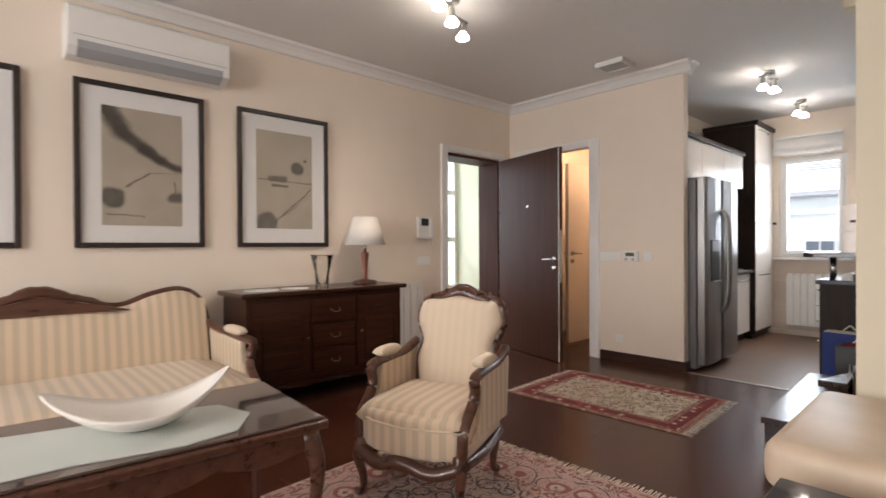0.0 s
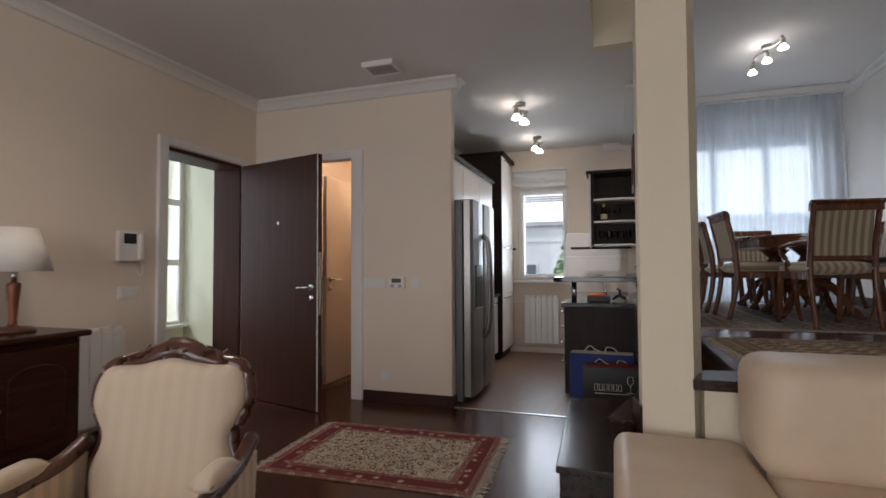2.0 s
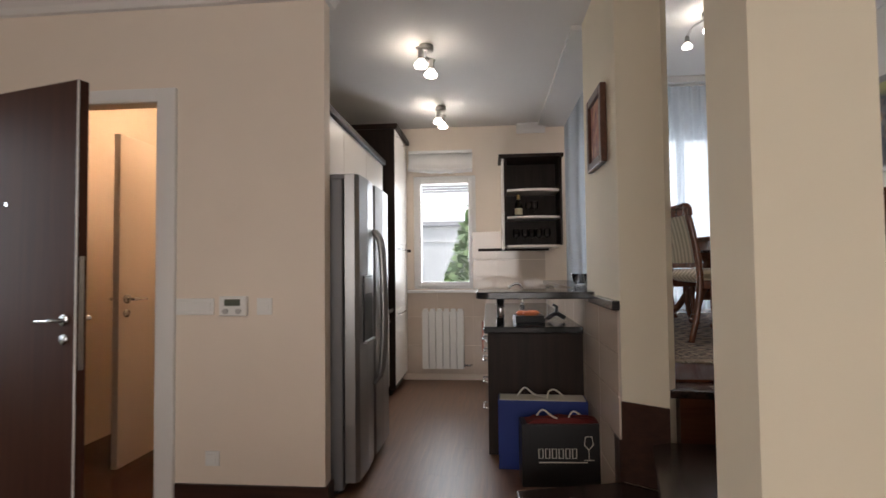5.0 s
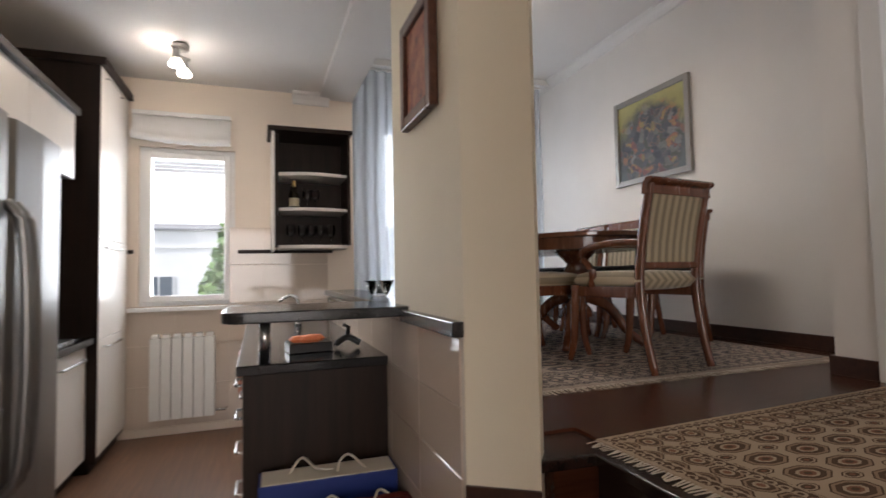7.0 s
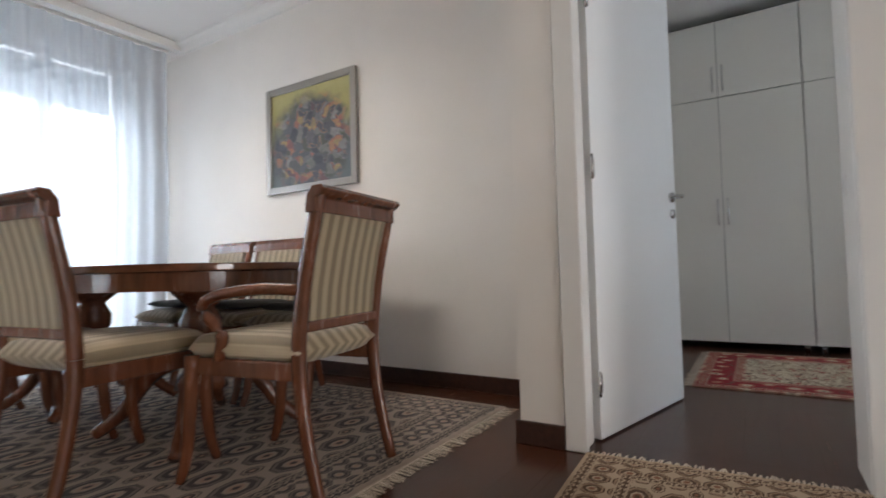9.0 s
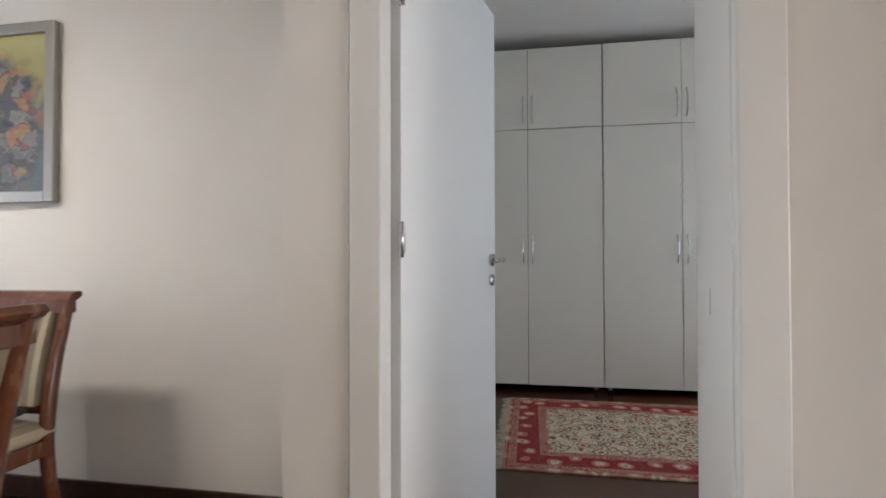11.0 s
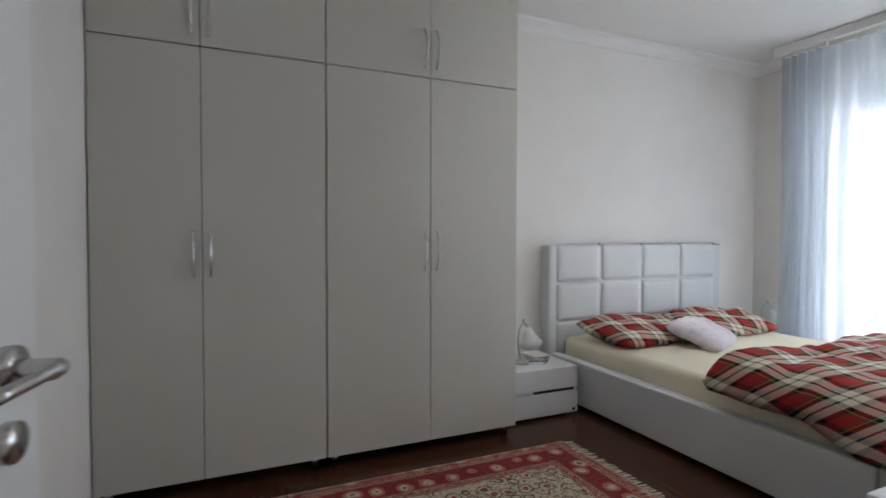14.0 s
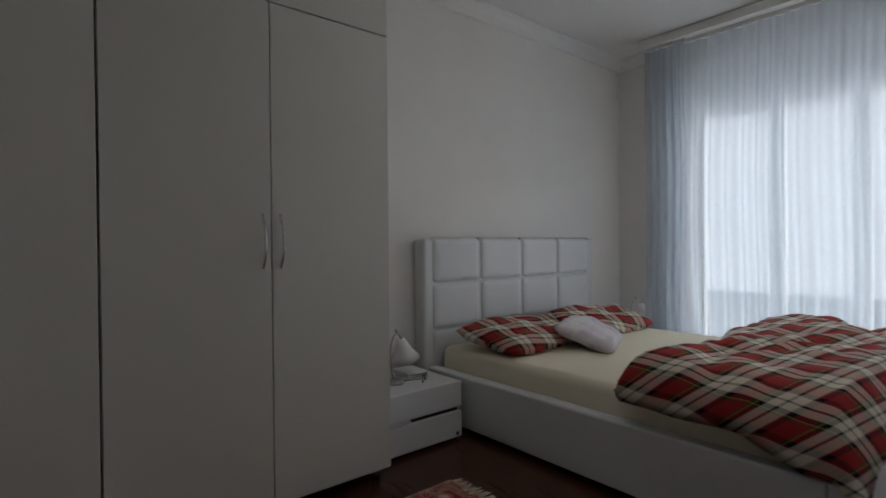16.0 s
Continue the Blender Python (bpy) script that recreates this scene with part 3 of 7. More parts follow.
def house(label, m, w, d, h, cols, rows_):
    t = thing("apartment_building", label, "building", m)
    part("wall", box(-w / 2, 0, 0, w / 2, d, h), FACADE, t)
    rf = part("roof", prism([(-0.14, h), (d + 0.14, h), (d + 0.05, h + 0.22), (-0.05, h + 0.22)], -w / 2 - 0.4, w / 2 + 0.4, axis='X'), ROOF, t)
    part("gutter", tube([(-w / 2 - 0.4, -0.16, h + 0.02), (w / 2 + 0.4, -0.16, h + 0.02)], 0.07, 8), SHUTTER, rf)
    part("string_course", box(-w / 2 - 0.02, -0.07, h - 0.75, w / 2 + 0.02, 0.02, h - 0.62), TRIM_WHITE, t)
    for i in range(cols):
        for j in range(rows_):
            x = -w / 2 + (i + 0.5) * w / cols
            z = 1.0 + j * 2.9
            wn_ = part("window", box(x - 0.55, -0.06, z, x + 0.55, 0.04, z + 1.4), TRIM_WHITE, t)
            part("pane", box(x - 0.47, -0.08, z + 0.08, x - 0.03, -0.061, z + 1.32), WIN_DARK, wn_)
            part("pane", box(x + 0.03, -0.08, z + 0.08, x + 0.47, -0.061, z + 1.32), WIN_DARK, wn_)
    return t


def tree(label, x, y, z, h, r, count, seed):
    rnd = random.Random(seed)
    t = thing("tree", label, "tree", pose(x, y, z))
    bm = tube(curve_pts([(0, 0, 0), (0.1, 0.05, h * 0.35), (-0.05, 0, h * 0.8)], 6), [0.22 * (1 - 0.06 * i) for i in range(13)], 8)
    for k in range(9):
        a, z0 = k * 2.4, h * (0.3 + 0.055 * k)
        tube([(0, 0, z0), (math.cos(a) * r * 0.4, math.sin(a) * r * 0.4, z0 + 0.5), (math.cos(a) * r * 0.8, math.sin(a) * r * 0.8, z0 + 0.8)], [0.08, 0.05, 0.02], 6, bm)
    part("trunk", bm, BARK, t)
    verts, faces = [], []
    for k in range(count):
        f = rnd.random()
        zc = h * (0.25 + 0.8 * f)
        rr = r * (0.35 + 0.75 * math.sin(math.pi * min(1, 0.15 + 0.85 * f))) * (0.4 + 0.6 * math.sqrt(rnd.random()))
        a = rnd.random() * 6.283
        c = Vector((rr * math.cos(a), rr * math.sin(a), zc))
        d1 = Vector((rnd.uniform(-1, 1), rnd.uniform(-1, 1), rnd.uniform(-0.6, 0.6))).normalized() * 0.13
        d2 = d1.cross(Vector((rnd.uniform(-1, 1), rnd.uniform(-1, 1), 1))).normalized() * 0.07
        i = len(verts)
        verts += [c - d1, c + d2, c + d1, c - d2]
        faces.append((i, i + 1, i + 2, i + 3))
    me = bpy.data.meshes.new("crown")
    me.from_pydata(verts, [], faces)
    me.materials.append(LEAF)
    cr = new("crown", me)
    cr.parent = t


house("pale rendered apartment building across the garden", pose(-3.2, 26, -4), 22, 8, 7.1, 8, 2)
tree("leafy light green tree outside the kitchen window", -0.9, 13.5, -4, 6.4, 1.0, 5000, 3)
tree("leafy green tree beyond the balcony", 1.0, -9, -4, 8.0, 2.0, 4000, 5)

# ---- steps ----
T1, T2 = 0.217, 0.434
st = tagged(new("stair"), "dark brown wooden steps up to the dining level", "steps", kind="structure")
part("riser", prism([(-0.77, 3.48), (-0.44, 3.48), (-0.42, 3.70), (0.02, 3.70), (0.02, 4.735), (-0.17, 4.735), (-0.33, 4.845), (-0.80, 4.72)], 0.0, T1 - 0.035), STEP_WOOD, st)
part("tread", prism([(-0.785, 3.465), (-0.412, 3.465), (-0.412, 3.535), (-0.436, 3.705), (-0.42, 3.72), (0.02, 3.72), (0.02, 4.73), (-0.17, 4.735), (-0.34, 4.85), (-0.825, 4.73)], T1 - 0.034, T1, bevel=0.006), STEP_WOOD, st)
part("riser", prism([(-0.53, 3.58), (-0.44, 3.58), (-0.42, 3.71), (0.02, 3.71), (0.02, 4.725), (-0.18, 4.73), (-0.24, 4.70)], T1, T2 - 0.035), STEP_WOOD, st)
part("tread", prism([(-0.56, 3.555), (-0.436, 3.555), (-0.445, 3.705), (-0.42, 3.72), (0.02, 3.72), (0.02, 4.725), (-0.175, 4.735), (-0.255, 4.70)], T2 - 0.034, T2, bevel=0.006), STEP_WOOD, st)
part("riser", box(0.018, 3.70, T2, 0.04, 4.74, D - 0.035), STEP_WOOD, st)
part("tread", prism([(0.005, 3.70), (0.10, 3.70), (0.10, 4.75), (-0.115, 4.81), (-0.165, 4.748), (0.005, 4.735)], D - 0.034, D + 0.002, bevel=0.006), STEP_WOOD, st)
part("skirt_board", prism([(-0.342, 4.850), (-0.168, 4.733), (-0.166, 4.741), (-0.336, 4.857)], T1, 0.575), DARK_BASE, st, "dark skirting stepping up the pillar")
part("skirt_board", box(-0.352, 4.857, 0.0, -0.336, 4.95, 0.40), DARK_BASE, st)
part("skirt_board", prism([(-0.442, 3.70), (-0.43, 3.702), (-0.402, 3.535), (-0.414, 3.53)], T1, 0.50), DARK_BASE, st)
part("edge_board", box(-0.205, 3.46, D - 0.045, 1.72, 3.62, D + 0.002, 0.006), STEP_WOOD, st, "dark wooden edge board on the low wall")
part("skirt_board", box(-0.14, 3.60, T2, 0.02, 3.70, D), STEP_WOOD, st)
setting("wall_stair_side", box(-0.15, 3.60, 0, 0.03, 3.70, T2), PILLAR_PAINT, "low wall beside the steps", "wall")

# ---- hall beyond the north wall ----
door_trim("door_2", "white casing of the hall doorway", TRIM_WHITE, [(-2.672, 4.975, 0, -2.57, 5.003, 2.16), (-3.60, 4.975, 2.085, -2.672, 5.003, 2.16), (-3.60, 4.975, 0, -3.50, 5.003, 2.085)])
door_trim("door_2_jamb", "white jamb of the hall doorway", TRIM_WHITE, [(-2.695, 5.004, 0, -2.665, 5.095, 2.088)])
hd = door_leaf("hall_door", "plain white interior door standing open in the hall", (-3.13, 6.10), -90, 0.82, 1.98, 0.03, plaster("cream door lacquer", (0.80, 0.70, 0.60), 0.02, 0.4), 0.99)
lamp("hall_ceiling_lamp", 'POINT', pose(-2.85, 6.0, 2.4), 22, (1.0, 0.70, 0.45), 0.12)
ck = thing("coat_hook", "small chrome coat hook on the hall wall", "coat hook", pose(-3.69, 5.35, 1.72))
part("plate", box(0, -0.03, -0.02, 0.012, 0.03, 0.02, 0.003), CHROME, ck)
part("hook", tube(curve_pts([(0.01, 0, 0), (0.05, 0, -0.02), (0.075, 0, 0.03)], 5), 0.006, 8), CHROME, ck, smooth=True)

# ---- kitchen ----
CAB_WHITE = plaster("white cabinet front", (0.78, 0.74, 0.69), 0.03, 0.3)
WENGE = wood("dark wenge panel", (0.014, 0.008, 0.006), (0.030, 0.017, 0.012), (0.4, 0.55), (14, 14, 1.0), spec=0.22)
WORKTOP = Mat("black speckled worktop", (0.02, 0.02, 0.022), 0.16)
WORKTOP.color(WORKTOP.ramp(WORKTOP.noise(WORKTOP.coords(), 260, 2), [(0.45, (0.012, 0.012, 0.014)), (0.75, (0.035, 0.035, 0.037))]))
WORKTOP = WORKTOP.m
STEEL = Mat("brushed steel", (0.29, 0.285, 0.28), 0.34, 0.9)
STEEL.rough(STEEL.noise(STEEL.coords((2, 2, 90)), 6, 3), 0.26, 0.42)
STEEL = STEEL.m
STEEL_SIDE = Mat("grey painted steel side", (0.16, 0.16, 0.165), 0.45, 0.2).m
BLACK = Mat("black plastic", (0.012, 0.012, 0.013), 0.35).m
WHITE_PLASTIC = Mat("white plastic", (0.78, 0.77, 0.74), 0.4).m
TILE = Mat("glossy beige tile", (0.62, 0.52, 0.43), 0.07)
TILE.color(TILE.mix(TILE.math('MULTIPLY', TILE.node("ShaderNodeObjectInfo").outputs["Random"], 0.35), (0.64, 0.54, 0.45), (0.55, 0.455, 0.37)))
TILE.bump(TILE.noise(TILE.coords(), 9, 2), 0.04, 0.004)
TILE = TILE.m
GROUT = Mat("pale grout", (0.55, 0.49, 0.42), 0.9).m

fr = thing("refrigerator", "brushed steel side by side refrigerator with water dispenser", "refrigerator", pose(-1.70, 5.11, 0))
part("body", box(-0.70, 0, 0.02, -0.01, 0.84, 1.675, 0.008), STEEL_SIDE, fr, "grey painted refrigerator body")
for nm, y0, y1 in (("freezer_door", 0.003, 0.385), ("fridge_door", 0.391, 0.837)):
    d = part(nm, prism([(0.0, y0), (0.055, y0 + 0.004), (0.075, y0 + 0.03), (0.082, (y0 + y1) / 2), (0.075, y1 - 0.03), (0.055, y1 - 0.004), (0.0, y1)], 0.06, 1.70, bevel=0.003), STEEL, fr)
    hy = 0.355 if nm == "freezer_door" else 0.42
    part("handle", tube(curve_pts([(0.075, hy, 0.50), (0.12, hy, 0.60), (0.135, hy, 0.95), (0.12, hy, 1.32), (0.075, hy, 1.42)], 8), 0.016, 10), STEEL, d, "curved steel handle", True)
disp = part("dispenser", box(0.073, 0.09, 0.78, 0.086, 0.29, 1.15, 0.004), BLACK, fr, "dark recessed water dispenser")
part("dispenser_panel", box(0.080, 0.10, 1.05, 0.090, 0.28, 1.14, 0.003), STEEL, disp)
part("drip_tray", box(0.07, 0.09, 0.775, 0.105, 0.29, 0.79, 0.003), STEEL, disp)
part("plinth", box(-0.68, 0.02, 0, -0.04, 0.82, 0.06), BLACK, fr)
part("hinge_cover", box(-0.08, 0.01, 1.675, 0.05, 0.10, 1.70, 0.004), STEEL_SIDE, fr)
part("hinge_cover", box(-0.08, 0.74, 1.675, 0.05, 0.83, 1.70, 0.004), STEEL_SIDE, fr)


def bar_handle(parent, p0, p1, out):
    p0, p1, o = Vector(p0), Vector(p1), Vector(out)
    bm = tube([p0, p0 + o, p0 + o + (p1 - p0) * 0.05, p1 + o - (p1 - p0) * 0.05, p1 + o, p1], 0.006, 8)
    return part("handle", bm, CHROME, parent, "chrome bar handle", True)


# wall cupboards above fridge and worktop
for i, (y0, y1) in enumerate(((5.10, 5.70), (5.70, 6.31), (6.31, 6.92))):
    c = thing("wall_cupboard", "white wall cupboard with a dark cornice strip", "cupboard", pose(-1.87, y0, 0), "kitchen wall cupboards")
    zb = 1.74
    part("body", box(-0.57, 0.001, zb, -0.022, y1 - y0 - 0.001, 2.11), WENGE, c)
    d = part("door", box(-0.02, 0.003, zb, 0, y1 - y0 - 0.003, 2.11, 0.002), CAB_WHITE, c)
    bar_handle(d, (0, 0.05, zb + 0.04), (0, 0.19, zb + 0.04), (0.025, 0, 0))
    part("top_strip", box(-0.57, 0, 2.111, 0.03, y1 - y0, 2.15, 0.004), WENGE, c)
tall = thing("tall_cupboard", "tall cupboard with white doors and dark wenge side", "cupboard", pose(-1.80, 7.14, 0))
part("side_panel", box(-0.58, 0, 0.06, -0.004, 0.022, 2.50), WENGE, tall)
part("body", box(-0.58, 0.022, 0.06, -0.024, 0.685, 2.50), WENGE, tall)
for z0, z1 in ((0.10, 0.80), (0.803, 1.42), (1.423, 2.50)):
    d = part("door", box(-0.022, 0.004, z0, 0, 0.685, z1, 0.002), CAB_WHITE, tall)
    bar_handle(d, (0, 0.10, z1 - 0.05), (0, 0.46, z1 - 0.05), (0.025, 0, 0))
part("top_strip", box(-0.58, -0.02, 2.501, 0.03, 0.69, 2.55, 0.004), WENGE, tall)
part("plinth", box(-0.5, 0.02, 0, -0.05, 0.685, 0.06), WENGE, tall)
for i, (y0, y1) in enumerate(((5.98, 6.56), (6.56, 7.13))):
    c = thing("base_cupboard", "white base cupboard with chrome bar handle", "cupboard", pose(-1.86, y0, 0), "kitchen base cupboards")
    part("body", box(-0.56, 0.001, 0.10, -0.022, y1 - y0 - 0.001, 0.775), WENGE, c)
    d = part("door", box(-0.02, 0.003, 0.10, 0, y1 - y0 - 0.003, 0.765 if i else 0.66, 0.002), CAB_WHITE, c)
    bar_handle(d, (0, 0.08, 0.70 if i else 0.62), (0, y1 - y0 - 0.08, 0.70 if i else 0.62), (0.03, 0, 0))
    if i == 0:
        p = part("control_panel", box(-0.02, 0.003, 0.665, 0.004, y1 - y0 - 0.003, 0.77, 0.003), BLACK, c, "dark dishwasher control panel")
        part("button_strip", box(0.003, 0.1, 0.70, 0.006, 0.35, 0.73), STEEL, p)
    part("plinth", box(-0.5, 0.001, 0, -0.06, y1 - y0 - 0.001, 0.095), WENGE, c)
tagged(part("worktop", box(-2.44, 5.97, 0.78, -1.815, 7.135, 0.82, 0.004), WORKTOP), "black speckled kitchen worktop under wall cupboards", "worktop")
hob = thing("hob", "flat black ceramic hob set in the worktop", "hob", pose(-2.1, 6.75, 0.822))
part("plate", box(-0.25, -0.28, 0, 0.22, 0.28, 0.006, 0.002), BLACK, hob)
part("steel_edge", box(0.22, -0.28, 0, 0.23, 0.28, 0.008), CHROME, hob)

# peninsula
for i in range(4):
    y0, y1 = 5.76 + i * 0.52, 5.76 + i * 0.52 + 0.515
    c = thing("drawer_unit", "white drawer unit with square chrome handles", "cupboard", pose(-0.94, y0, 0), "peninsula units")
    part("body", box(0.022, 0.001, 0.10, 0.58, y1 - y0, 0.765), WENGE, c)
    for z0, z1 in ((0.10, 0.32), (0.323, 0.49), (0.493, 0.63), (0.633, 0.765)) if i == 0 else ((0.10, 0.60), (0.603, 0.765)):
        d = part("drawer", box(0, 0.003, z0, 0.02, y1 - y0 - 0.003, z1, 0.002), CAB_WHITE, c)
        bar_handle(d, (0, 0.05, z1 - 0.05), (0, 0.20, z1 - 0.05), (-0.035, 0, 0))
    part("plinth", box(0.06, 0.001, 0, 0.5, y1 - y0, 0.095), WENGE, c)
tagged(part("end_panel", box(-0.945, 5.735, 0.0, -0.345, 5.758, 0.766, 0.002), WENGE), "dark wenge end panel of the peninsula", "panel")
tagged(part("peninsula_worktop", box(-0.97, 5.72, 0.768, -0.345, FW - 0.03, 0.808, 0.005), WORKTOP), "black speckled peninsula worktop", "worktop")
bar = thing("bar_counter", "raised black bar top on a chrome post", "bar counter", pose(0, 0, 0))
arc = [(-0.93 + 0.08 * math.cos(a), 5.50 + 0.08 * math.sin(a)) for a in (math.pi + k * math.pi / 12 for k in range(7))]
arc2 = [(-0.93 + 0.08 * math.cos(a), 5.83 + 0.08 * math.sin(a)) for a in (math.pi / 2 + k * math.pi / 12 for k in range(7))]
part("bar_top", prism([(-0.30, 5.42)] + arc[::-1] + arc2[::-1] + [(-0.37, 5.91), (-0.37, FW - 0.02), (-0.09, FW - 0.02), (-0.09, 5.635), (-0.30, 5.635)], 1.002, 1.042, bevel=0.005), WORKTOP, bar)
part("post", cyl((-0.86, 5.79, 0.809), (-0.86, 5.79, 1.001), 0.025, seg=20), CHROME, bar, "chrome bar post", True)
part("wall_ledge", box(-0.372, 4.85, 0.985, -0.337, 5.42, 1.03, 0.004), WORKTOP, bar, "black ledge strip along the tiled wall")

# tiles
tw = tagged(new("tile_wall"), "glossy beige tiles on the low kitchen wall", "tiles", kind="structure")
part("grout", box(-0.342, 4.862, 0.0, -0.3352, FW - 0.01, 0.985), GROUT, tw)
tm = mesh_from(box(-0.008, 0, 0, 0, 0.395, 0.192, 0.0025, 1), "tile", TILE)
for i in range(8):
    for j in range(5):
        if j * 0.2 + 0.19 < 1.0:
            y = 4.864 + i * 0.4
            if y + 0.395 < FW:
                o = new("tile", tm)
                o.location = (-0.340, y, 0.004 + j * 0.196)
                o.parent = tw
tn = tagged(new("tile_wall_window"), "matt beige tiles below the kitchen window band", "tiles", kind="structure")
tm2 = mesh_from(box(0, -0.008, 0, 0.2988, 0, 0.2988, 0.0012, 1), "tile", TILE)
for x0, x1, zt in ((-1.85, -1.10, 0.95), (-1.10, -0.34, 1.36)):
    n = max(1, round((x1 - x0) / 0.3))
    for i in range(n):
        for j in range(int(zt / 0.3) + 1):
            if j * 0.3 + 0.1 > zt or (j * 0.3 + 0.298 > 0.93 and x0 < -1.2):
                continue
            o = new("tile", tm2)
            o.location = (x0 + i * (x1 - x0) / n, FW - 0.001, 0.065 + j * 0.3)
            o.scale = ((x1 - x0) / n / 0.3, 1, 0.985)
            o.parent = tn
board("trim_tile_band", -1.04, FW - 0.016, 1.352, -0.30, FW - 0.001, 1.382, WENGE, "dark strip above the wall tiles")
board("trim_tile_band_left", -1.85, FW - 0.016, 1.352, -1.76, FW - 0.001, 1.382, WENGE, "dark strip above the wall tiles")


def radiator(label, m, n, h, w=0.08, d=0.09):
    """Aluminium radiator of n ribs, running along local x, front towards -y."""
    r = thing("radiator", label, "radiator", m, "aluminium radiators")
    for i in range(n):
        b = prism([(0.002, 0), (0.001, -0.012), (0.003, -d), (w - 0.003, -d), (w - 0.001, -0.012), (w - 0.002, 0)], 0.02, h - 0.03, bevel=0.003)
        box(0.012, -d + 0.008, h - 0.03, w - 0.012, -0.015, h, 0.006, bm=b)
        o = part("rib", b, WHITE_PLASTIC, r)
        o.location.x = i * w
    part("pipe", tube([(n * w - 0.02, -0.045, 0.05), (n * w + 0.07, -0.045, 0.05), (n * w + 0.075, 0.0, 0.05)], 0.010, 8), CHROME, r, smooth=True)
    part("bracket", box(0.02, -0.02, 0.02, n * w - 0.02, 0.025, h - 0.06), WHITE_PLASTIC, r)
    return r


radiator("white ribbed radiator under the kitchen window", pose(-1.635, FW - 0.03, 0.115), 6, 0.64, 0.073)

rb = thing("roman_blind", "white fabric roman blind gathered at the top", "blind", pose(-1.77, FW - 0.02, 0.04))
LINEN = plaster("white linen", (0.75, 0.74, 0.73), 0.1, 0.9)
part("head_rail", box(0, -0.05, 2.36, 0.68, 0.0, 2.39, 0.003), TRIM_WHITE, rb)
bm = bmesh.new()
prof = [(-0.025, 2.36), (-0.03, 2.28), (-0.05, 2.24), (-0.075, 2.22), (-0.09, 2.195), (-0.075, 2.172), (-0.045, 2.17), (-0.03, 2.19), (-0.02, 2.22), (-0.018, 2.36)]
rows = []
for i in range(25):
    x = i / 24 * 0.68
    sag = 0.035 * math.sin(math.pi * i / 24) * (1 + 0.3 * math.sin(i * 1.7))
    rows.append([bm.verts.new((x, y, z - (0.5 * sag if z < 2.3 else 0) - (0.02 * i / 24 if z < 2.3 else 0))) for y, z in prof])
for a, c in zip(rows, rows[1:]):
    for i in range(len(prof)):
        bm.faces.new((a[i], a[(i + 1) % len(prof)], c[(i + 1) % len(prof)], c[i]))
part("fabric", bm, LINEN, rb, smooth=True)

# corner shelf with glasses
sf = thing("wall_shelf", "dark open wall shelf with three white rounded boards", "shelf", pose(-0.79, FW - 0.002, 0))
part("back", box(0.02, -0.02, 1.40, 0.585, 0, 2.26), WENGE, sf)
part("side", box(0.0, -0.36, 1.36, 0.02, 0, 2.26, 0.002), CAB_WHITE, sf)
part("dark_side", box(0.565, -0.36, 1.40, 0.585, -0.02, 2.26, 0.002), WENGE, sf)
part("top", box(-0.03, -0.40, 2.261, 0.60, 0.0, 2.295, 0.004), WENGE, sf)
part("inner_panel", box(0.021, -0.30, 1.40, 0.05, -0.02, 2.26), WENGE, sf)
for z in (1.375, 1.66, 1.93):
    pts = [(0.051, -0.021), (0.051, -0.33)] + [(0.051 + 0.51 * t, -0.33 - 0.06 * math.sin(math.pi * t)) for t in (0.2, 0.4, 0.6, 0.8)] + [(0.563, -0.33), (0.563, -0.021)]
    part("board", prism(pts, z, z + 0.025, bevel=0.003), CAB_WHITE, sf)
CLEAR = glass("clear glass", (0.96, 0.96, 0.96), 1.3)
GOLD = Mat("gold foil", (0.65, 0.48, 0.2), 0.3, 0.8).m


def wine_glass(x, y, z, s=1.0):
    g = thing("wine_glass", "clear stemmed wine glass on the shelf", "glass", pose(x, y, z), "wine glasses")
    part("bowl", lathe([(0.004 * s, 0.075 * s), (0.028 * s, 0.09 * s), (0.036 * s, 0.12 * s), (0.030 * s, 0.165 * s), (0.028 * s, 0.165 * s), (0.034 * s, 0.12 * s), (0.026 * s, 0.093 * s), (0.002, 0.08 * s)], 18), CLEAR, g, smooth=True)
    part("stem", lathe([(0.03 * s, 0), (0.03 * s, 0.003), (0.005, 0.008), (0.004, 0.075 * s), (0.006, 0.08 * s)], 14), CLEAR, g, smooth=True)


for x in (-0.56, -0.49, -0.42, -0.34):
    wine_glass(x, FW - 0.20, 1.40)
wine_glass(-0.65, FW - 0.22, 1.40)
for x in (-0.52, -0.46):
    wine_glass(x, FW - 0.2, 1.685)
bt = thing("wine_bottle", "dark wine bottle with cream label and gold neck", "bottle", pose(-0.62, FW - 0.18, 1.685))
part("glass_body", lathe([(0.036, 0), (0.038, 0.01), (0.038, 0.12), (0.03, 0.15), (0.014, 0.18), (0.014, 0.22), (0.016, 0.225), (0.016, 0.235)], 18), Mat("dark bottle glass", (0.02, 0.015, 0.008), 0.08).m, bt, smooth=True)
part("label", lathe([(0.0385, 0.03), (0.0392, 0.03), (0.0392, 0.095), (0.0385, 0.095)], 18), Mat("cream paper", (0.7, 0.62, 0.42), 0.7).m, bt)
part("foil", lathe([(0.0145, 0.185), (0.0168, 0.187), (0.0168, 0.236), (0.0145, 0.237)], 14), GOLD, bt)

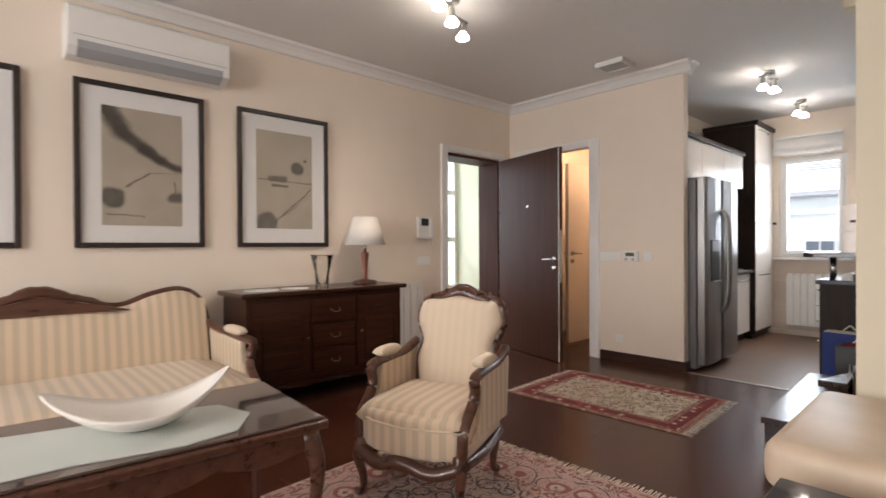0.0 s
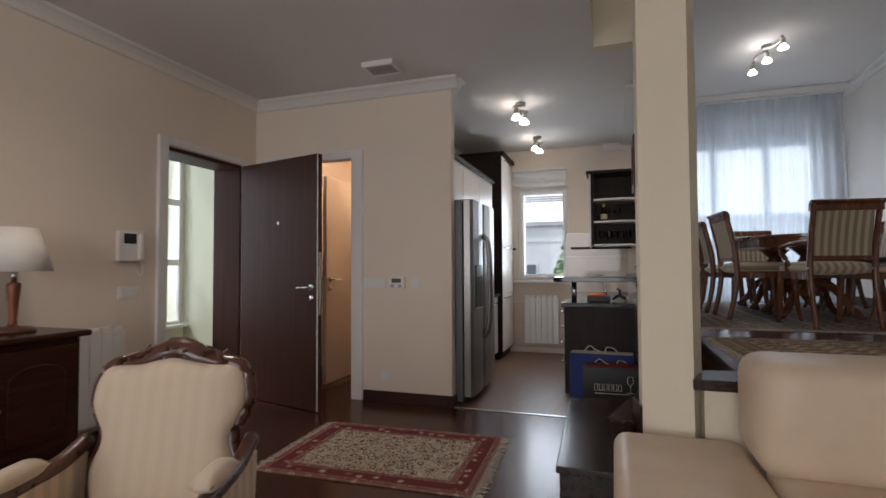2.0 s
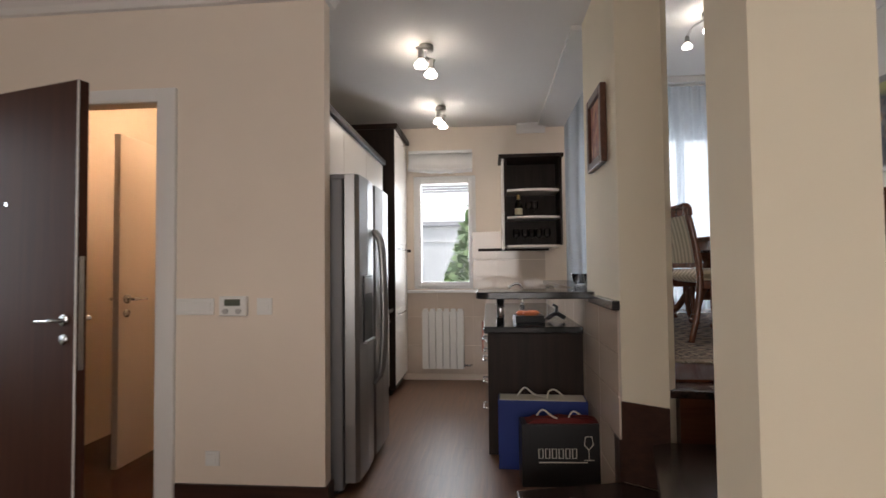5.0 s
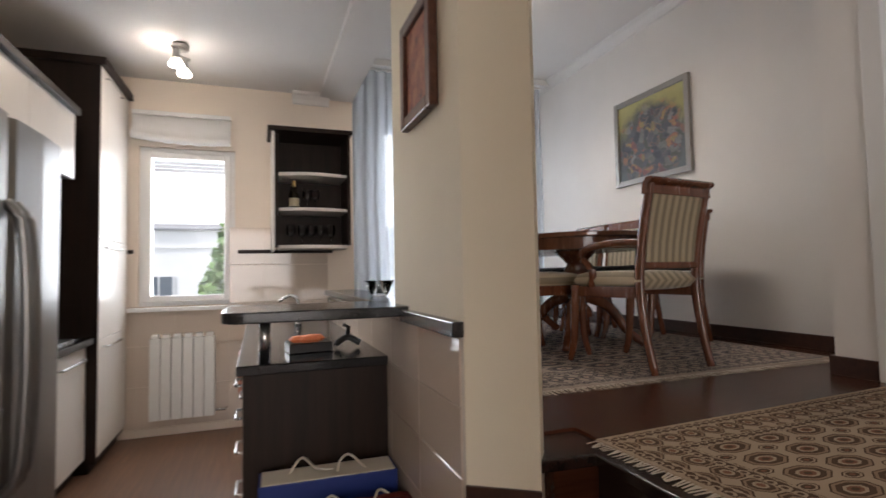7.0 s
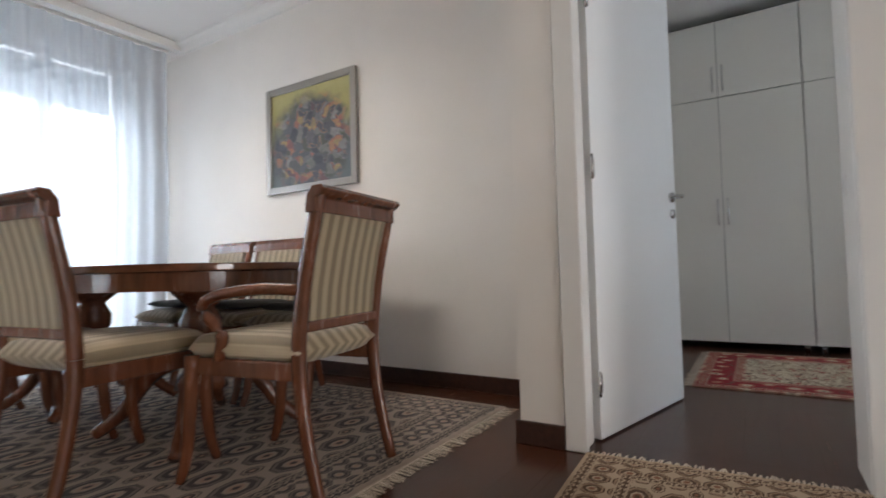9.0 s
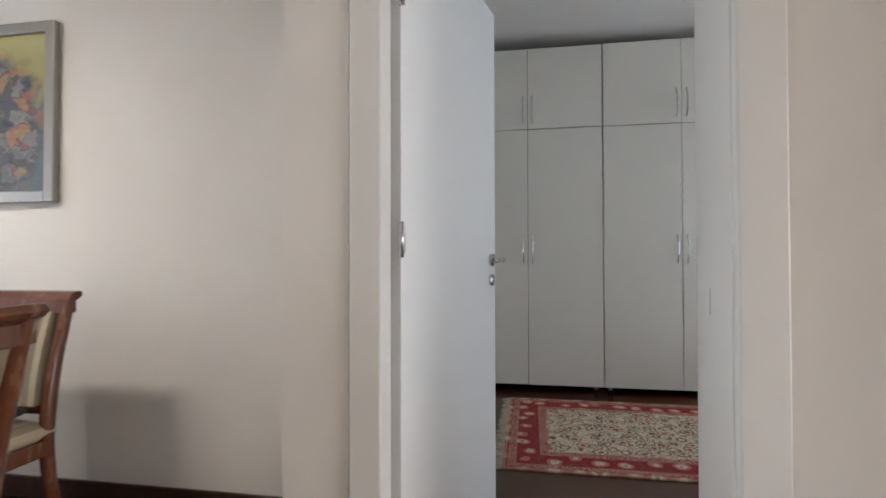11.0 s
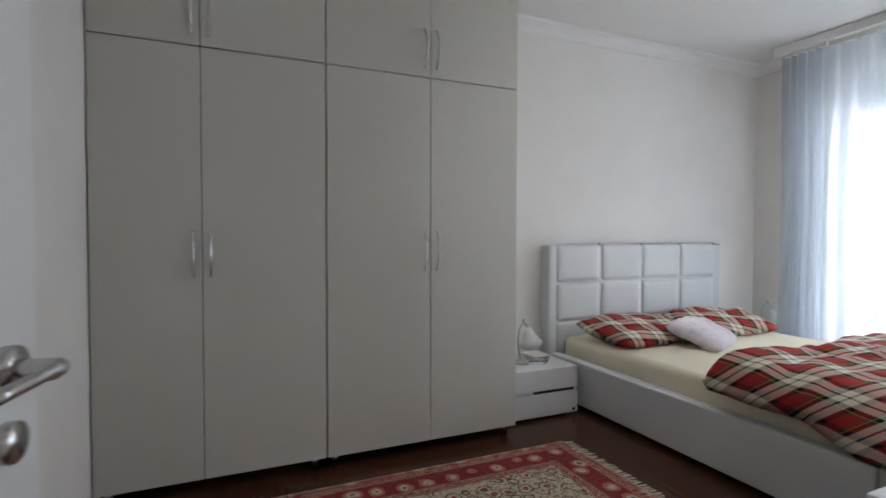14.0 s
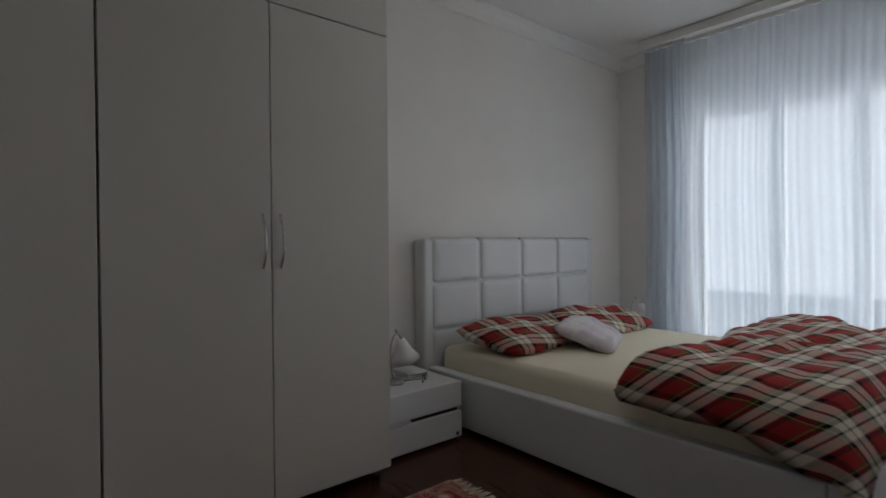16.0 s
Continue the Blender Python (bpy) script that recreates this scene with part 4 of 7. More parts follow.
# things on the peninsula
bx_ = thing("tray_box", "small black tray with orange packets", "tray", pose(-0.66, 6.03, 0.809, 0, 0, 6))
part("tray", box(-0.10, -0.07, 0, 0.10, 0.07, 0.045, 0.004), BLACK, bx_)
for i, (x, y) in enumerate(((-0.04, 0.0), (0.03, 0.02), (0.0, -0.03))):
    part("packet", pillow(0.10, 0.06, 0.035, 6, at=(x, y, 0.04)), Mat("orange packet", (0.75, 0.22, 0.09), 0.6).m, bx_)
cs = thing("corkscrew", "black lever corkscrew lying on the worktop", "corkscrew", pose(-0.47, 6.05, 0.809))
part("body", tube(curve_pts([(-0.06, 0, 0.02), (0, 0.01, 0.05), (0.06, 0, 0.02)], 6), 0.016, 8), BLACK, cs, smooth=True)
part("handle", tube([(0.0, 0.01, 0.05), (0.005, 0.01, 0.10), (-0.02, 0.01, 0.115)], 0.012, 8), BLACK, cs, smooth=True)
part("screw", tube([(-0.06, 0, 0.02), (-0.10, -0.02, 0.012)], 0.006, 8), CHROME, cs, smooth=True)
gb = thing("glass_bowl", "clear glass bowl on the bar top", "bowl", pose(-0.24, 6.35, 1.043))
part("bowl", lathe([(0.04, 0), (0.05, 0.01), (0.085, 0.09), (0.08, 0.09), (0.045, 0.018), (0.0, 0.014)], 20), CLEAR, gb, smooth=True)
tl = thing("kitchen_towel", "pink towel hanging on a drawer handle", "towel", pose(-0.985, 6.72, 0))
part("cloth", box(-0.012, 0, 0.48, 0.004, 0.16, 0.72, 0.006), plaster("pink towel", (0.62, 0.27, 0.2), 0.25, 0.95), tl)
sink_tap = thing("tap", "chrome kitchen tap behind the bar", "tap", pose(-0.62, 7.3, 0.809))
part("spout", tube(curve_pts([(0, 0, 0), (0, 0, 0.17), (-0.05, 0, 0.22), (-0.13, 0, 0.18)], 6), 0.012, 10), CHROME, sink_tap, smooth=True)
part("base", cyl((0, 0, 0), (0, 0, 0.04), 0.024), CHROME, sink_tap, smooth=True)

# gift bags on the floor
BAGBLUE = plaster("blue paper", (0.004, 0.022, 0.17), 0.1, 0.6)
BAGBLACK = plaster("black paper", (0.014, 0.013, 0.014), 0.1, 0.4)
CORD = Mat("cream cord", (0.75, 0.70, 0.6), 0.8).m


def gift_bag(label, m, w, d, h, mat):
    g = thing("gift_bag", label, "bag", m, "gift bags")
    part("bag", prism([(-d / 2, 0), (d / 2, 0), (d / 2 - 0.01, h), (-d / 2 + 0.01, h)], -w / 2, w / 2, bevel=0.003, axis='X'), mat, g)
    part("rim", box(-w / 2 + 0.01, -d / 2 + 0.015, h, w / 2 - 0.01, d / 2 - 0.015, h + 0.003), CORD if mat is BAGBLUE else BAGBLACK, g)
    for s in (-1, 1):
        part("cord_handle", tube(curve_pts([(-0.09 * s - 0.06, s * 0.02, h), (-0.07 * s - 0.03, s * 0.04, h + 0.05), (0.02 - 0.07 * s, -s * 0.05, h + 0.035), (0.09 - 0.06 * s, s * 0.03, h - 0.005)], 6), 0.005, 6), CORD, g, smooth=True)
    return g


gift_bag("blue paper gift bag with cream cord handles", pose(-0.625, 5.58, 0, 0, 0, -2), 0.52, 0.17, 0.40, BAGBLUE)
b2 = gift_bag("black paper gift bag with a drawn wine glass", pose(-0.54, 5.36, 0, 0, 0, 3), 0.46, 0.16, 0.33, BAGBLACK)
PRINT = Mat("cream print", (0.7, 0.66, 0.58), 0.7).m
for k in range(6):
    part("logo_bar", tube([(-0.14 + k * 0.036 + dx, -0.081, z) for dx, z in ((0, 0.155), (0, 0.205), (0.022, 0.205), (0.022, 0.155), (0, 0.155))], 0.0028, 5), PRINT, b2)
part("logo_line", box(-0.14, -0.083, 0.130, 0.12, -0.081, 0.136), CORD, b2)
part("drawn_glass", tube([(0.10, -0.081, 0.145), (0.155, -0.081, 0.145), (0.128, -0.081, 0.147), (0.128, -0.081, 0.20), (0.105, -0.081, 0.225), (0.11, -0.081, 0.27), (0.146, -0.081, 0.27), (0.151, -0.081, 0.225), (0.128, -0.081, 0.20)], 0.0025, 5), CORD, b2)
part("red_tissue", pillow(0.40, 0.12, 0.04, 8, at=(0, 0, 0.315), wob=0.02), plaster("red tissue", (0.12, 0.008, 0.006), 0.2, 0.7), b2)

# metal strip between the two floors
board("trim_threshold", -1.76, 4.985, 0.0, -0.84, 5.015, 0.006, CHROME, "metal strip between two wooden floors", bevel=0.002)

# small picture on the pillar
FRAME_RED = wood("reddish dark frame wood", (0.06, 0.022, 0.013), (0.13, 0.05, 0.03), (0.25, 0.4))


def picture(label, m, w, h, fw, fmat, art, mat_w=0.0, mat_mat=None, group=""):
    """Framed picture facing local -y, hung at its middle."""
    p = thing("framed_picture", label, "picture", m, group)
    for x0, z0, x1, z1 in ((-w / 2, -h / 2, -w / 2 + fw, h / 2), (w / 2 - fw, -h / 2, w / 2, h / 2), (-w / 2 + fw, h / 2 - fw, w / 2 - fw, h / 2), (-w / 2 + fw, -h / 2, w / 2 - fw, -h / 2 + fw)):
        part("frame", box(x0, -0.032, z0, x1, 0.0, z1, 0.005), fmat, p)
    if mat_w:
        part("mount", box(-w / 2 + fw, -0.012, -h / 2 + fw, w / 2 - fw, -0.006, h / 2 - fw), mat_mat, p, "white card mount")
        part("artwork", box(-w / 2 + mat_w, -0.015, -h / 2 + mat_w, w / 2 - mat_w, -0.0121, h / 2 - mat_w), art, p)
        gl = part("glazing", box(-w / 2 + fw, -0.022, -h / 2 + fw, w / 2 - fw, -0.020, h / 2 - fw), PICTURE_GLASS, p)
        gl.visible_shadow = False
    else:
        part("artwork", box(-w / 2 + fw, -0.016, -h / 2 + fw, w / 2 - fw, -0.006, h / 2 - fw), art, p)
    return p


icon = Mat("dark red brown painting", (0.2, 0.07, 0.04), 0.5)
icon.color(icon.ramp(icon.noise(icon.coords(), 16, 4), [(0.3, (0.07, 0.025, 0.015)), (0.5, (0.30, 0.09, 0.05)), (0.7, (0.42, 0.22, 0.10))]))
picture("small dark red picture in a brown wooden frame", pose(-0.337, 5.20, 1.91, 0, 0, -90), 0.35, 0.40, 0.045, FRAME_RED, icon.m)

VENT_GREY = Mat("grey vent plastic", (0.45, 0.44, 0.42), 0.5).m
# thermostat and switches on the hall wall, intercom on the west wall
for nm, lb, x, w, h, z in (("light_switch", "white triple light switch plate", -2.463, 0.205, 0.085, 1.0), ("light_switch", "white single light switch plate", -2.087, 0.08, 0.085, 1.0), ("wall_socket", "white wall socket near the skirting", -2.364, 0.075, 0.075, 0.22)):
    s = thing(nm, lb, "switch", pose(x, 4.999, z))
    part("plate", box(-w / 2, -0.010, -h / 2, w / 2, 0, h / 2, 0.003), WHITE_PLASTIC, s)
    part("rocker", box(-w / 2 + 0.015, -0.014, -0.022, w / 2 - 0.015, -0.008, 0.022, 0.002), WHITE_PLASTIC, s)
th = thing("thermostat", "white wall thermostat with a grey display", "thermostat", pose(-2.248, 4.999, 1.003))
part("case", box(-0.073, -0.030, -0.051, 0.073, 0, 0.051, 0.006), WHITE_PLASTIC, th)
part("display", box(-0.042, -0.033, 0.002, 0.042, -0.029, 0.036), Mat("grey display", (0.09, 0.10, 0.075), 0.3).m, th)
for x in (-0.035, 0.035):
    part("dial", cyl((x, -0.030, -0.026), (x, -0.042, -0.026), 0.014, seg=18), VENT_GREY, th)
ic = thing("intercom", "white wall intercom with a small dark screen", "intercom", pose(-3.699, 3.69, 1.285))
part("case", box(0, -0.10, -0.105, 0.035, 0.10, 0.105, 0.010), WHITE_PLASTIC, ic)
part("screen", box(0.034, -0.065, 0.02, 0.038, 0.03, 0.09, 0.002), BLACK, ic)
part("handset", box(0.03, 0.04, -0.09, 0.06, 0.08, 0.09, 0.01), WHITE_PLASTIC, ic)
part("cord", tube(curve_pts([(0.03, 0.06, -0.09), (0.035, 0.085, -0.14), (0.03, 0.07, -0.20), (0.012, 0.03, -0.12)], 6), 0.004, 6), WHITE_PLASTIC, ic)
s = thing("light_switch", "white double light switch plate by the intercom", "switch", pose(-3.699, 3.685, 0.97, 0, 0, 90))
part("plate", box(-0.075, -0.010, -0.04, 0.075, 0, 0.04, 0.003), WHITE_PLASTIC, s)
part("rocker", box(-0.06, -0.014, -0.022, 0.06, -0.008, 0.022, 0.002), WHITE_PLASTIC, s)
vt = thing("ceiling_vent", "square ceiling ventilation grille with grey slats", "vent", pose(-2.18, 4.57, CL))
for s in (-1, 1):
    part("frame_rail", box(-0.13, s * 0.0975 - 0.0125, -0.04, 0.13, s * 0.0975 + 0.0125, 0, 0.004), WHITE_PLASTIC, vt)
    part("frame_side", box(s * 0.1175 - 0.0125, -0.085, -0.04, s * 0.1175 + 0.0125, 0.085, 0, 0.004), WHITE_PLASTIC, vt)
for i in range(5):
    part("slat", box(-0.104, -0.075 + i * 0.033, -0.034, 0.104, -0.055 + i * 0.033, -0.024), VENT_GREY, vt)

# ceiling spotlights
BULB = emit("lit bulb", (1.0, 0.93, 0.82), 14)
NICKEL = Mat("satin nickel", (0.45, 0.44, 0.42), 0.3, 1.0).m


def spot_bar(label, m, heads, drop, power, tone=WARM):
    """Wavy ceiling bar with hanging lit spots; heads are offsets along local x."""
    t = thing("ceiling_spotlight", label, "ceiling lamp", m)
    part("rose", cyl((0, 0, 0), (0, 0, -0.035), 0.05, seg=24), NICKEL, t, smooth=True)
    span = max(abs(h) for h in heads) + 0.03
    part("bar", tube(curve_pts([(-span, 0.02, -0.06), (-span / 2, -0.03, -0.05), (0, 0, -0.045), (span / 2, 0.03, -0.05), (span, -0.02, -0.06)], 6), 0.011, 10), NICKEL, t, smooth=True)
    for h in heads:
        s = part("spot", lathe([(0.012, -0.06), (0.02, -0.075), (0.022, -0.12), (0.03, -0.13), (0.02, -0.131)], 18, (h, 0, 0)), NICKEL, t, smooth=True)
        part("bulb", lathe([(0.022, -0.1312), (0.046, -0.165), (0.042, -0.178), (0.0, -0.182)], 18, (h, 0, 0)), BULB, s, "glowing bulb", True)
        L = lamp("spot_light", 'SPOT', m @ pose(h, 0, -0.20), power, tone, 0.04, spot=160)
    g = lamp("spot_glow", 'POINT', m @ pose(0, 0.06, -0.13), max(1.6, power * 0.1), tone, 0.03)
    return t


spot_bar("nickel kitchen ceiling lamp with lit spots", pose(-1.335, 5.82, CL, 0, 0, 75), (-0.09, 0.09), 0, 5.5)
spot_bar("nickel kitchen ceiling lamp with lit spots", pose(-1.36, 7.13, CL, 0, 0, 80), (-0.08, 0.08), 0, 5)
spot_bar("nickel dining ceiling lamp with three lit spots", pose(1.03, 7.06, CH, 0, 0, 100), (-0.33, 0, 0.33), 0, 24, (1.0, 0.91, 0.80))
spot_bar("nickel bedroom ceiling lamp with lit spots", pose(3.25, 2.05, CH, 0, 0, 35), (-0.30, 0, 0.30), 0, 7, (0.95, 0.98, 1.0))
spot_bar("nickel living room ceiling lamp with lit spots", pose(-2.30, 2.72, CL, 0, 0, 118), (-0.24, 0, 0.24), 0, 16)

# ---- living room ----
MAHOGANY = wood("carved mahogany", (0.045, 0.016, 0.009), (0.11, 0.042, 0.024), (0.22, 0.36), (3, 20, 20), coat=0.2)
DARK_MAHOG = wood("dark mahogany", (0.022, 0.007, 0.004), (0.045, 0.015, 0.008), (0.2, 0.3), (40, 1.5, 40), coat=0.12, spec=0.3)
STRIPE_X = striped("cream striped satin", (0.68, 0.54, 0.39), (0.52, 0.42, 0.30), 18, 0)
STRIPE_Y = striped("cream striped satin side", (0.68, 0.54, 0.39), (0.52, 0.42, 0.30), 18, 1)
CREAM_SATIN = striped("plain cream satin back", (0.68, 0.56, 0.42), (0.655, 0.535, 0.395), 22, 0)
BRASS = Mat("old brass", (0.16, 0.11, 0.06), 0.5, 1.0).m


def cabriole(parent, x, y, h, out, mat):
    """Curved leg from the seat down to a scrolled toe."""
    ox, oy = out
    pts = curve_pts([(x, y, h), (x + ox * 0.035, y + oy * 0.035, h * 0.75), (x + ox * 0.01, y + oy * 0.01, h * 0.35), (x + ox * 0.012, y + oy * 0.012, h * 0.12), (x + ox * 0.045, y + oy * 0.045, 0.016)], 5)
    n = len(pts)
    part("leg", tube(pts, [0.034 - 0.018 * math.sin(min(1, i / (n * 0.75)) * 1.5708) + (0.006 if i > n - 4 else 0) for i in range(n)], 10), mat, parent, "carved cabriole leg", True)


def seat_furniture(name, label, cat, m, w, d, top, crest, fabric_back, group=""):
    """Upholstered period seat with a carved frame. Local x across, front towards -y."""
    t = thing(name, label, cat, m, group)
    hw, hd, sh = w / 2, d / 2, 0.30
    # seat
    part("seat", pillow(w - 0.06, d - 0.04, 0.14, 16, 0.24, at=(0, -0.01, sh - 0.005)), STRIPE_X, t, "cream striped upholstered seat", True)
    part("front_band", prism([(-hw + 0.02, -hd + 0.05), (-hw * 0.5, -hd - 0.01), (0, -hd - 0.03), (hw * 0.5, -hd - 0.01), (hw - 0.02, -hd + 0.05), (hw - 0.05, hd - 0.06), (-hw + 0.05, hd - 0.06)], sh - 0.07, sh + 0.10, bevel=0.02), STRIPE_X, t, "striped seat border", True)
    part("piping", tube([(-hw + 0.02, -hd + 0.045, sh + 0.06), (-hw * 0.5, -hd - 0.014, sh + 0.06), (0, -hd - 0.035, sh + 0.06), (hw * 0.5, -hd - 0.014, sh + 0.06), (hw - 0.02, -hd + 0.045, sh + 0.06)], 0.005, 6), CREAM_SATIN, t)
    # carved rail under the seat
    nw = 2 if w < 1 else 5
    for sgn in (-1, 1):
        side = curve_pts([(sgn * (hw - 0.03), -hd + 0.04, sh - 0.08), (sgn * (hw - 0.04), 0, sh - 0.10), (sgn * (hw - 0.06), hd - 0.06, sh - 0.08)], 6)
        part("side_rail", tube(side, 0.028, 8, flat=0.7), MAHOGANY, t, smooth=True)
    rail = curve_pts([(-hw + 0.03 + (w - 0.06) * k / (nw * 2), -hd + 0.03 - 0.05 * math.sin(math.pi * k / (nw * 2)), sh - 0.085 - (0.035 if k % 2 else 0.0)) for k in range(nw * 2 + 1)], 5)
    part("front_rail", tube(rail, 0.030, 8), MAHOGANY, t, "carved wooden front rail", True)
    part("rosette", lathe([(0.0, 0.02), (0.035, 0.014), (0.045, 0.0), (0.035, -0.014), (0.0, -0.02)], 10, (0, -hd - 0.03, sh - 0.12)), MAHOGANY, t, "carved shell ornament", True)
    for x, y, o in ((-hw + 0.05, -hd + 0.05, (-0.5, -0.8)), (hw - 0.05, -hd + 0.05, (0.5, -0.8)), (-hw + 0.09, hd - 0.08, (-0.2, 0.8)), (hw - 0.09, hd - 0.08, (0.2, 0.8))):
        cabriole(t, x, y, sh - 0.05, o, MAHOGANY)
    # back
    out = curve_pts([(x * hw, 0, z) for x, z in top], 6)
    lean = lambda p: Vector((p.x, hd - 0.09 + (p.z - 0.35) * 0.2, p.z))
    ring = [lean(p) for p in out]
    bm = bmesh.new()
    n = len(ring)
    front, mid, back = [], [], []
    for p in ring:
        front.append(bm.verts.new(p + Vector((0, -0.035, 0))))
        back.append(bm.verts.new(p + Vector((0, 0.035, 0))))
    cx = sum((v.co for v in front), Vector()) / n
    for k in (0.85, 0.55):
        mid.append([bm.verts.new(cx + (v.co - cx) * k + Vector((0, -0.035, 0))) for v in front])
    rings = [back, front, *mid]
    for a, b in zip(rings, rings[1:]):
        for i in range(n - 1):
            bm.faces.new((a[i], a[i + 1], b[i + 1], b[i]))
        bm.faces.new((a[n - 1], a[0], b[0], b[n - 1]))
    bm.faces.new(mid[-1])
    bm.faces.new(back)
    if w > 1:
        bm.free()
        bm = bmesh.new()
        tops = sorted((p.x, p.z) for p in out[len(out) // 7: -len(out) // 7])
        nx, nz = 40, 8
        fv, bv = {}, {}
        for i in range(nx + 1):
            x = (-0.93 + 1.86 * i / nx) * hw
            zt = np.interp(x, [a for a, b in tops], [b for a, b in tops])
            for j in range(nz + 1):
                q = lean(Vector((x, 0, 0.36 + (zt - 0.36) * j / nz)))
                puff = 0.03 * (1 - abs(2 * i / nx - 1) ** 6) * (1 - abs(2 * j / nz - 1) ** 6)
                fv[i, j] = bm.verts.new(q + Vector((0, -0.03 - puff, 0)))
                bv[i, j] = bm.verts.new(q + Vector((0, 0.03, 0)))
        for i in range(nx):
            for j in range(nz):
                bm.faces.new((fv[i, j], fv[i + 1, j], fv[i + 1, j + 1], fv[i, j + 1]))
                bm.faces.new((bv[i, j], bv[i, j + 1], bv[i + 1, j + 1], bv[i + 1, j]))
            bm.faces.new((fv[i, nz], fv[i + 1, nz], bv[i + 1, nz], bv[i, nz]))
    part("backrest", bm, fabric_back, t, "cream upholstered backrest", True)
    part("back_frame", tube(ring, 0.026, 10, flat=1.0), MAHOGANY, t, "carved mahogany back frame", True)
    cr = part("crest", tube(curve_pts([lean(Vector((x * hw, 0, z))) for x, z in crest], 5), [0.02 + 0.022 * math.sin(math.pi * i / (5 * (len(crest) - 1))) for i in range(5 * (len(crest) - 1) + 1)], 8), MAHOGANY, t, "carved floral crest", True)
    rnd = random.Random(int(w * 100))
    for v in cr.data.vertices:
        v.co += v.normal * (0.007 * noise.noise(v.co * 38) + 0.004 * noise.noise(v.co * 90))
    if w > 1:
        zs = [(-0.46, 0.755), (-0.3, 0.785), (-0.15, 0.82), (0, 0.85), (0.15, 0.82), (0.3, 0.785), (0.46, 0.755)]
        up = [lean(Vector((x * hw, 0, z))) for x, z in zs]
        bm = bmesh.new()
        fr_v = [bm.verts.new(p + Vector((0, -0.066, 0))) for p in up] + [bm.verts.new(lean(Vector((x * hw, -0.066, 0.752))) + Vector((0, -0.066, 0))) for x, z in zs[::-1]]
        bk_v = [bm.verts.new(v.co + Vector((0, 0.05, 0))) for v in fr_v]
        bm.faces.new(fr_v); bm.faces.new(bk_v[::-1])
        for i in range(len(fr_v)):
            q = (i + 1) % len(fr_v)
            bm.faces.new((fr_v[i], bk_v[i], bk_v[q], fr_v[q]))
        bmesh.ops.remove_doubles(bm, verts=bm.verts, dist=0.004)
        part("crest_board", bm, MAHOGANY, t, "broad mahogany crest board")
    else:
        for k in range(26):
            f = k / 25 * 2 - 1
            o = lean(Vector((f * 0.62 * hw, 0, 0.872 - 0.045 * f * f)))
            lf = pillow(0.05, 0.022, 0.014, 6, 0.5)
            lo_ = part("carved_leaf", lf, MAHOGANY, cr, smooth=True)
            lo_.matrix_local = Matrix.Translation(o + Vector((0, 0.026 * (1 if k % 2 else -1), 0.004 * (k % 3)))) @ pose(0, 0, 0, 60 * (1 if k % 2 else -1), 35 * f + rnd.uniform(-25, 25), 50 * rnd.choice((-1, 1)))
    top_z = max(z for x, z in crest)
    for k in range(7):
        a = k * 0.9
        o = lean(Vector((0.05 * (k - 3) / 3, 0, top_z + 0.005 - 0.012 * abs(k - 3))))
        part("petal", lathe([(0.0, 0.018), (0.014, 0.01), (0.018, 0.0), (0.012, -0.012), (0.0, -0.016)], 8, (o.x, o.y - 0.02, o.z)), MAHOGANY, cr, smooth=True)
    # arms
    for s in (-1, 1):
        x = s * (hw - 0.03)
        ad = 0.05 if w < 1 else 0.03
        arm = curve_pts([(x * 0.98, hd - 0.04, 0.66 - ad), (x, hd * 0.45, 0.625 - ad), (x * 1.02, -hd * 0.25, 0.615 - ad), (x * 1.03, -hd * 0.52, 0.60 - ad), (x * 1.02, -hd * 0.48, 0.545 - ad), (x * 1.0, -hd * 0.55, 0.44), (x * 0.99, -hd * 0.82, 0.36), (x * 0.98, -hd + 0.04, 0.26)], 5)
        part("arm", tube(arm, 0.024, 10), MAHOGANY, t, "scrolled mahogany arm", True)
        part("arm_pad", pillow(0.06, d * 0.30, 0.05, 8, at=(x, -0.02, 0.63 - ad)), CREAM_SATIN, t, "cream arm pad", True)
        part("side_panel", prism([(-hd * 0.45, 0.36), (-hd * 0.30, 0.60 - ad), (hd - 0.05, 0.63 - ad), (hd - 0.08, 0.30), (-hd * 0.75, 0.30)], x - 0.018, x + 0.018, axis='X', bevel=0.006), STRIPE_Y, t, "striped upholstered side panel")
    return t


chair_top = [(-0.62, 0.36), (-0.74, 0.58), (-0.66, 0.72), (-0.80, 0.86), (-0.70, 0.99), (-0.35, 1.01), (0.0, 1.035), (0.35, 1.01), (0.70, 0.99), (0.80, 0.86), (0.66, 0.72), (0.74, 0.58), (0.62, 0.36)]
chair_top = [(x, 0.36 + (z - 0.36) * 0.73) for x, z in chair_top]
seat_furniture("armchair", "cream striped armchair with a carved mahogany frame", "armchair", pose(-1.745, 2.065, 0, 0, 0, 19), 0.575, 0.57, chair_top, [(-0.62, 0.825), (-0.3, 0.845), (0, 0.87), (0.3, 0.845), (0.62, 0.825)], CREAM_SATIN)
sofa_top = [(-0.94, 0.36), (-0.95, 0.60), (-0.90, 0.80), (-0.78, 0.875), (-0.6, 0.855), (-0.4, 0.80), (-0.2, 0.845), (0.0, 0.875), (0.2, 0.845), (0.4, 0.80), (0.6, 0.855), (0.78, 0.875), (0.90, 0.80), (0.95, 0.60), (0.94, 0.36)]
sofa_top = [(x, z - 0.035 if z > 0.5 else z) for x, z in sofa_top]
